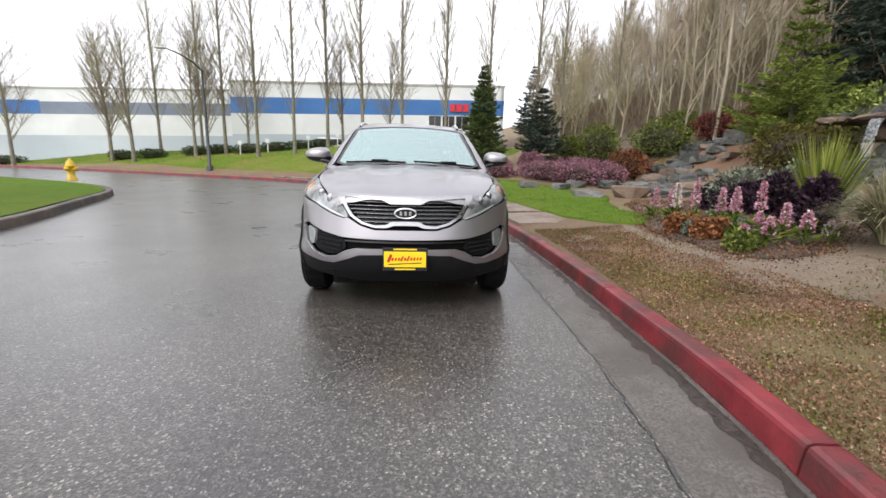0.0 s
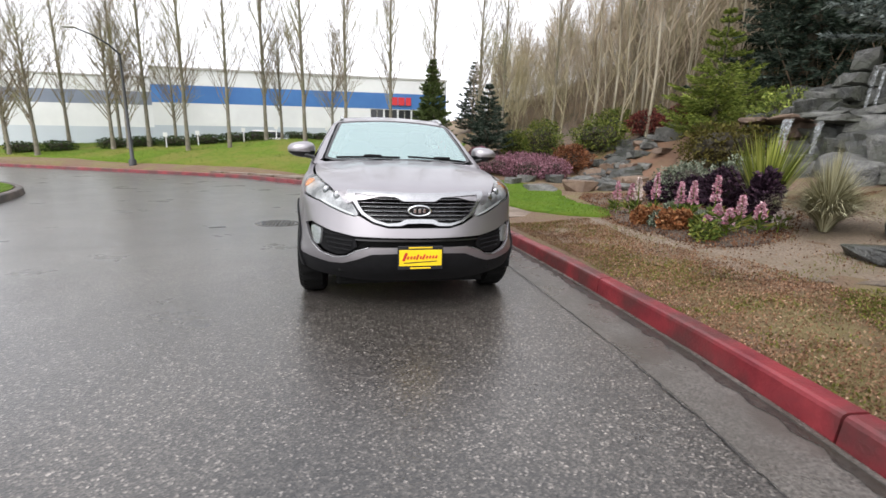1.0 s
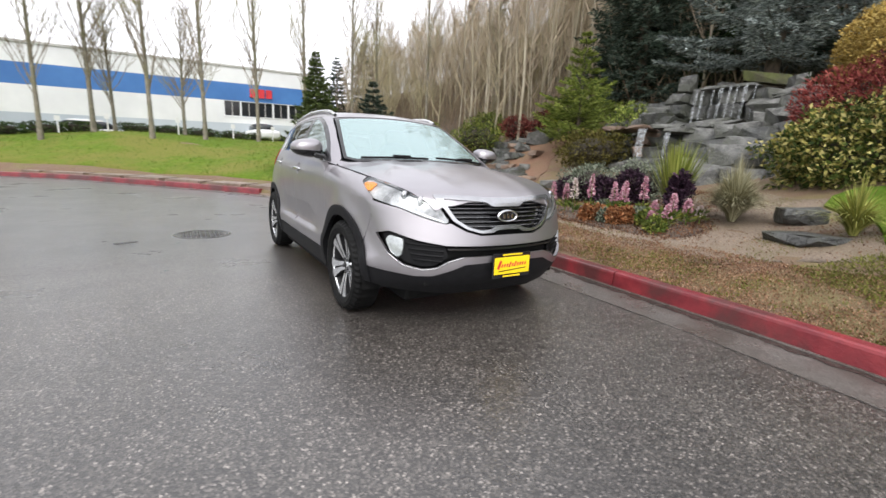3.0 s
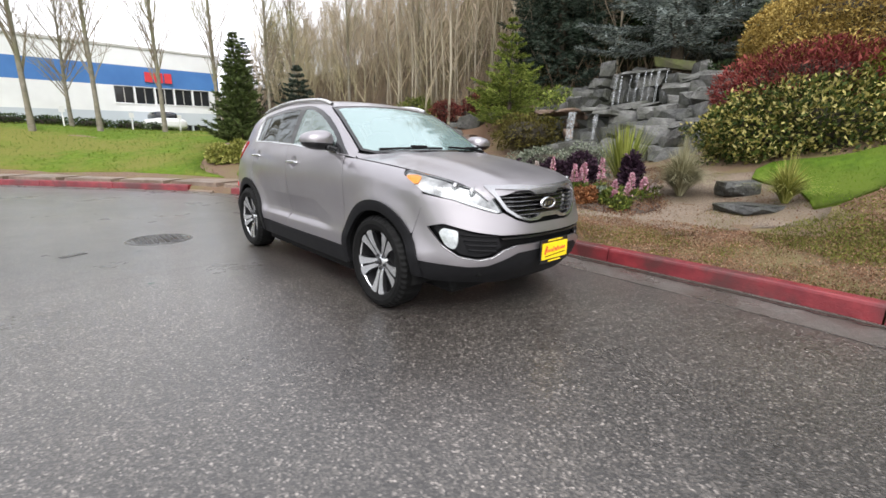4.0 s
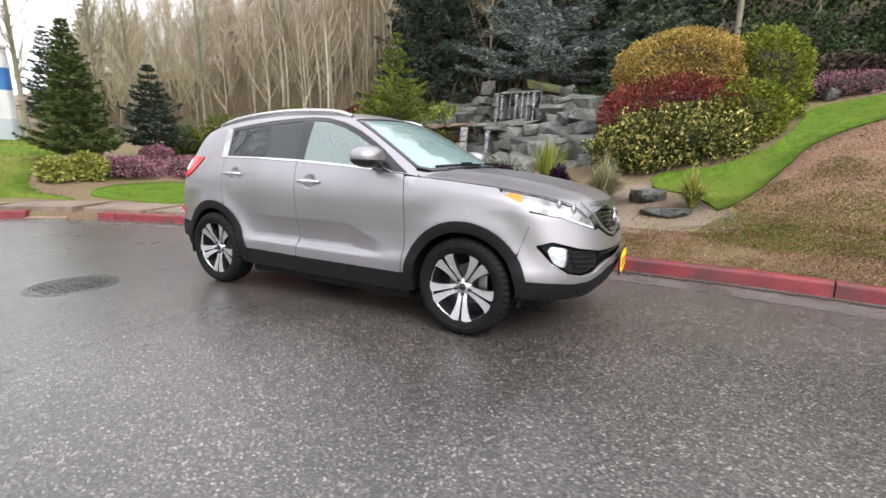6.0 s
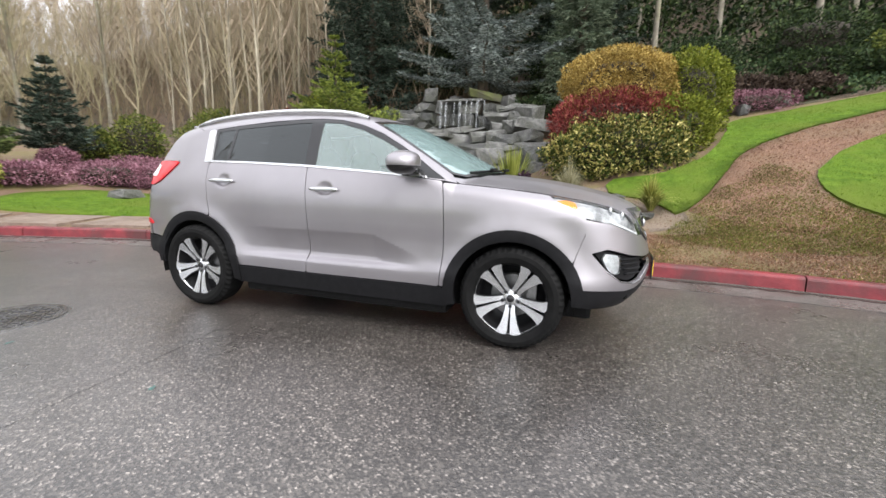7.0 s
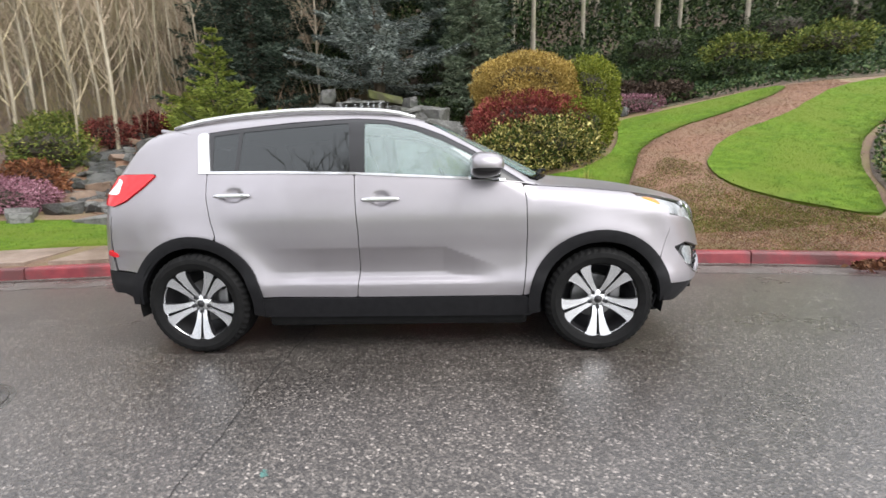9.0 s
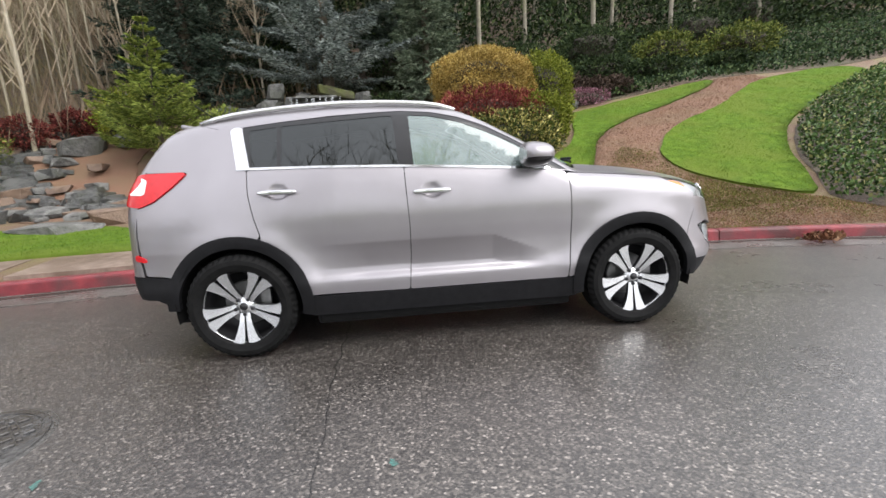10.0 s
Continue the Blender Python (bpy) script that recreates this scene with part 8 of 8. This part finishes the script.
        lm = panel("tail_lamp", from_tail, [lamp], CM["red"], top, 0.010, 0.025, 0.03, 1, "glossy red wrap-round tail lamp")
        core = tl([(3.20, 1.075), (3.178, 1.085), (3.172, 1.165), (3.205, 1.18)]) + rr([(0.665, 1.178), (0.680, 1.160), (0.690, 1.12), (0.680, 1.08)])
        panel("lamp_core", from_tail, [core], CM["white"], lm, 0.0125, 0.025, 0.004, 1, "white reversing lens")
        panel("rear_reflector", from_tail, [tl([(3.20, 0.66), (3.20, 0.685), (3.255, 0.715), (3.27, 0.70), (3.27, 0.675)])], CM["red"], top, 0.008, 0.02, 0.01, 1)
    s1 = [(RF * math.atan2(p[0], p[1] - 2.6), p[2]) for p in from_side(np.array([(3.235, 0.57), (3.25, 0.80), (3.23, 0.99), (3.20, 1.215), (3.14, 1.32), (3.07, 1.44)]), 1)]
    tail_up = s1 + [(0.55 * RF * 0.9, 1.47), (0.0, 1.475)]
    panel("tailgate", from_tail, [tail_up + [(-a, z) for a, z in reversed(tail_up[:-1])]], CM["paint"], top, 0.0, 0.05, 0.02, 0)
    rg = both([(0.0, 1.44), (0.42, 1.42), (0.52, 1.25), (0.0, 1.24)])
    panel("rear_screen", from_tail, [[(RF * math.atan2(x, 0.7), z) for x, z in rg]], CM["privacy"], top, 0.006, 0.06, 0.004, 1)
    s2 = [(RF * math.atan2(p[0], p[1] - 2.6), p[2]) for p in from_side(np.array([(3.16, 0.42), (3.06, 0.375), (3.02, 0.39), (3.06, 0.555), (3.22, 0.565)]), 1)]
    lowt = [(0.0, 0.43)] + [(0.45, 0.43)] + s2 + [(0.0, 0.565)]
    panel("rear_valance", from_tail, [lowt + [(-a, z) for a, z in reversed(lowt[1:-1])]], CM["cladding"], top, 0.004, 0.05, 0.03, 0, "matt black rear bumper base")

    # cabin seen through the glass
    bm = bmesh.new()
    block(bm, (1.3, 2.5, 0.08), (0, 1.75, 0.55), 0.02)
    part("cabin_floor", bm, CM["liner"], top)
    bm = bmesh.new()
    block(bm, (1.36, 0.42, 0.16), (0, 0.62, 1.03), 0.06)
    part("dashboard", bm, CM["cabin"], top)
    for x in (-0.36, 0.36):
        bm = bmesh.new()
        superblob(bm, (x, 1.42, 0.72), (0.25, 0.28, 0.10), 3.0, 20, 12)
        seat = part("front_seat", bm, CM["cabin"], top, "", True)
        bm = bmesh.new()
        superblob(bm, (x, 1.72, 1.02), (0.24, 0.09, 0.32), 3.0, 20, 12)
        part("seat_back", bm, CM["cabin"], seat, "", True)
        bm = bmesh.new()
        superblob(bm, (x, 1.75, 1.40), (0.13, 0.05, 0.09), 3.0, 16, 10)
        part("head_rest", bm, CM["cabin"], seat, "", True)
    bm = bmesh.new()
    superblob(bm, (0, 2.62, 0.98), (0.6, 0.10, 0.30), 3.5, 20, 12)
    part("rear_bench", bm, CM["cabin"], top, "", True)
    v, f = lathe([(0.17, -0.012), (0.185, 0.0), (0.17, 0.012), (0.158, 0.0), (0.17, -0.012)], 28)
    m = Matrix.Translation((0.36, 0.98, 1.06)) @ pose(0, 0, 0, 62, 0, 0)
    piece("steering_wheel", [tuple(m @ Vector(a)) for a in v], f, CM["cladding"], top, "", True)
    bm = bmesh.new()
    block(bm, (0.07, 0.004, 0.05), (0.40, 0.70, 1.28), 0.001, (-58, 0, 0))
    part("sticker", bm, CM["white"], top)
    return top


car()

# ---- hedges, signs and parked cars in front of the building ----
L_HEDGE = leafy("hedge_leaves", [(0.0, (0.012, 0.028, 0.008)), (0.6, (0.035, 0.062, 0.016)), (1.0, (0.08, 0.11, 0.03))])
for i, (x, y, r, h) in enumerate(((-13.6, 25.0, 0.9, 0.3), (-12.2, 25.0, 0.8, 0.3), (-10.3, 24.6, 0.9, 0.3), (-8.7, 24.9, 0.9, 0.3), (-7.2, 25.4, 0.9, 0.3), (-5.9, 25.6, 0.8, 0.3), (-3.6, 26.4, 0.9, 0.3), (-2.1, 26.9, 0.9, 0.3), (-0.4, 27.5, 0.9, 0.3), (1.3, 28.0, 0.9, 0.3), (-16.5, 25.2, 0.8, 0.3), (-18.4, 25.4, 0.8, 0.3), (-26.5, 26.6, 1.2, 0.3), (3.0, 28.6, 0.8, 0.3))):
    shrub("hedge", (x, y, height(x, y) + h * 0.8), (r, 0.5, h), 0.10, 0.05, 1100, L_HEDGE, "low clipped dark green hedge before the building", 600 + i, 3.5, -0.85, 0.2, 0.9, 0.15, 3, "hedge row")


def sign_post(x, y, w, h, tall):
    top = thing("sign_post", x, y, height(x, y), "small blank white sign on a thin post", "sign", "parking signs")
    v, f = lathe([(0.03, -0.1), (0.03, tall)], 8)
    piece("post", v, f, M_SIGNWHITE, top)
    bm = bmesh.new()
    block(bm, (w, 0.02, h), (0, -0.04, tall - h / 2), 0.004, (0, 0, 18))
    part("sign_face", bm, M_SIGNWHITE, top)


for x, y in ((-10.6, 24.0), (-9.0, 24.2), (-6.6, 24.6), (-4.6, 23.6), (-1.7, 23.2), (0.9, 24.0), (3.1, 24.7)):
    sign_post(x, y, 0.22, 0.24, 0.85)


def parked_car(x, y, turn, label, sink=0.1):
    top = thing("parked_car", x, y, height(x, y) - sink, label, "car", "parked cars")
    top.rotation_euler = (0, 0, radians(turn))
    bm = bmesh.new()
    superblob(bm, (0, 0, 0.62), (0.86, 2.15, 0.36), 4.5, 28, 16)
    part("body", bm, M_SIGNWHITE, top, "", True)
    bm = bmesh.new()
    superblob(bm, (0, 0.2, 1.02), (0.72, 1.2, 0.40), 3.2, 28, 16)
    part("cabin_glass", bm, M_DARKGLASS, top, "", True)
    bm = bmesh.new()
    superblob(bm, (0, 0.25, 1.36), (0.60, 0.85, 0.09), 3.2, 24, 12)
    part("roof", bm, M_SIGNWHITE, top, "", True)
    for sx in (-1, 1):
        for yy in (-1.3, 1.3):
            v, f = lathe([(0.0, -0.1), (0.3, -0.1), (0.32, -0.05), (0.32, 0.05), (0.3, 0.1), (0.0, 0.1)], 18, "x")
            piece("wheel", [(p[0] + sx * 0.78, p[1] + yy, p[2] + 0.32) for p in v], f, M_TAR, top)


parked_car(-5.8, 28.6, 95, "white parked car partly hidden by the berm", 0.7)
parked_car(3.4, 30.2, 5, "white parked car before the office windows")
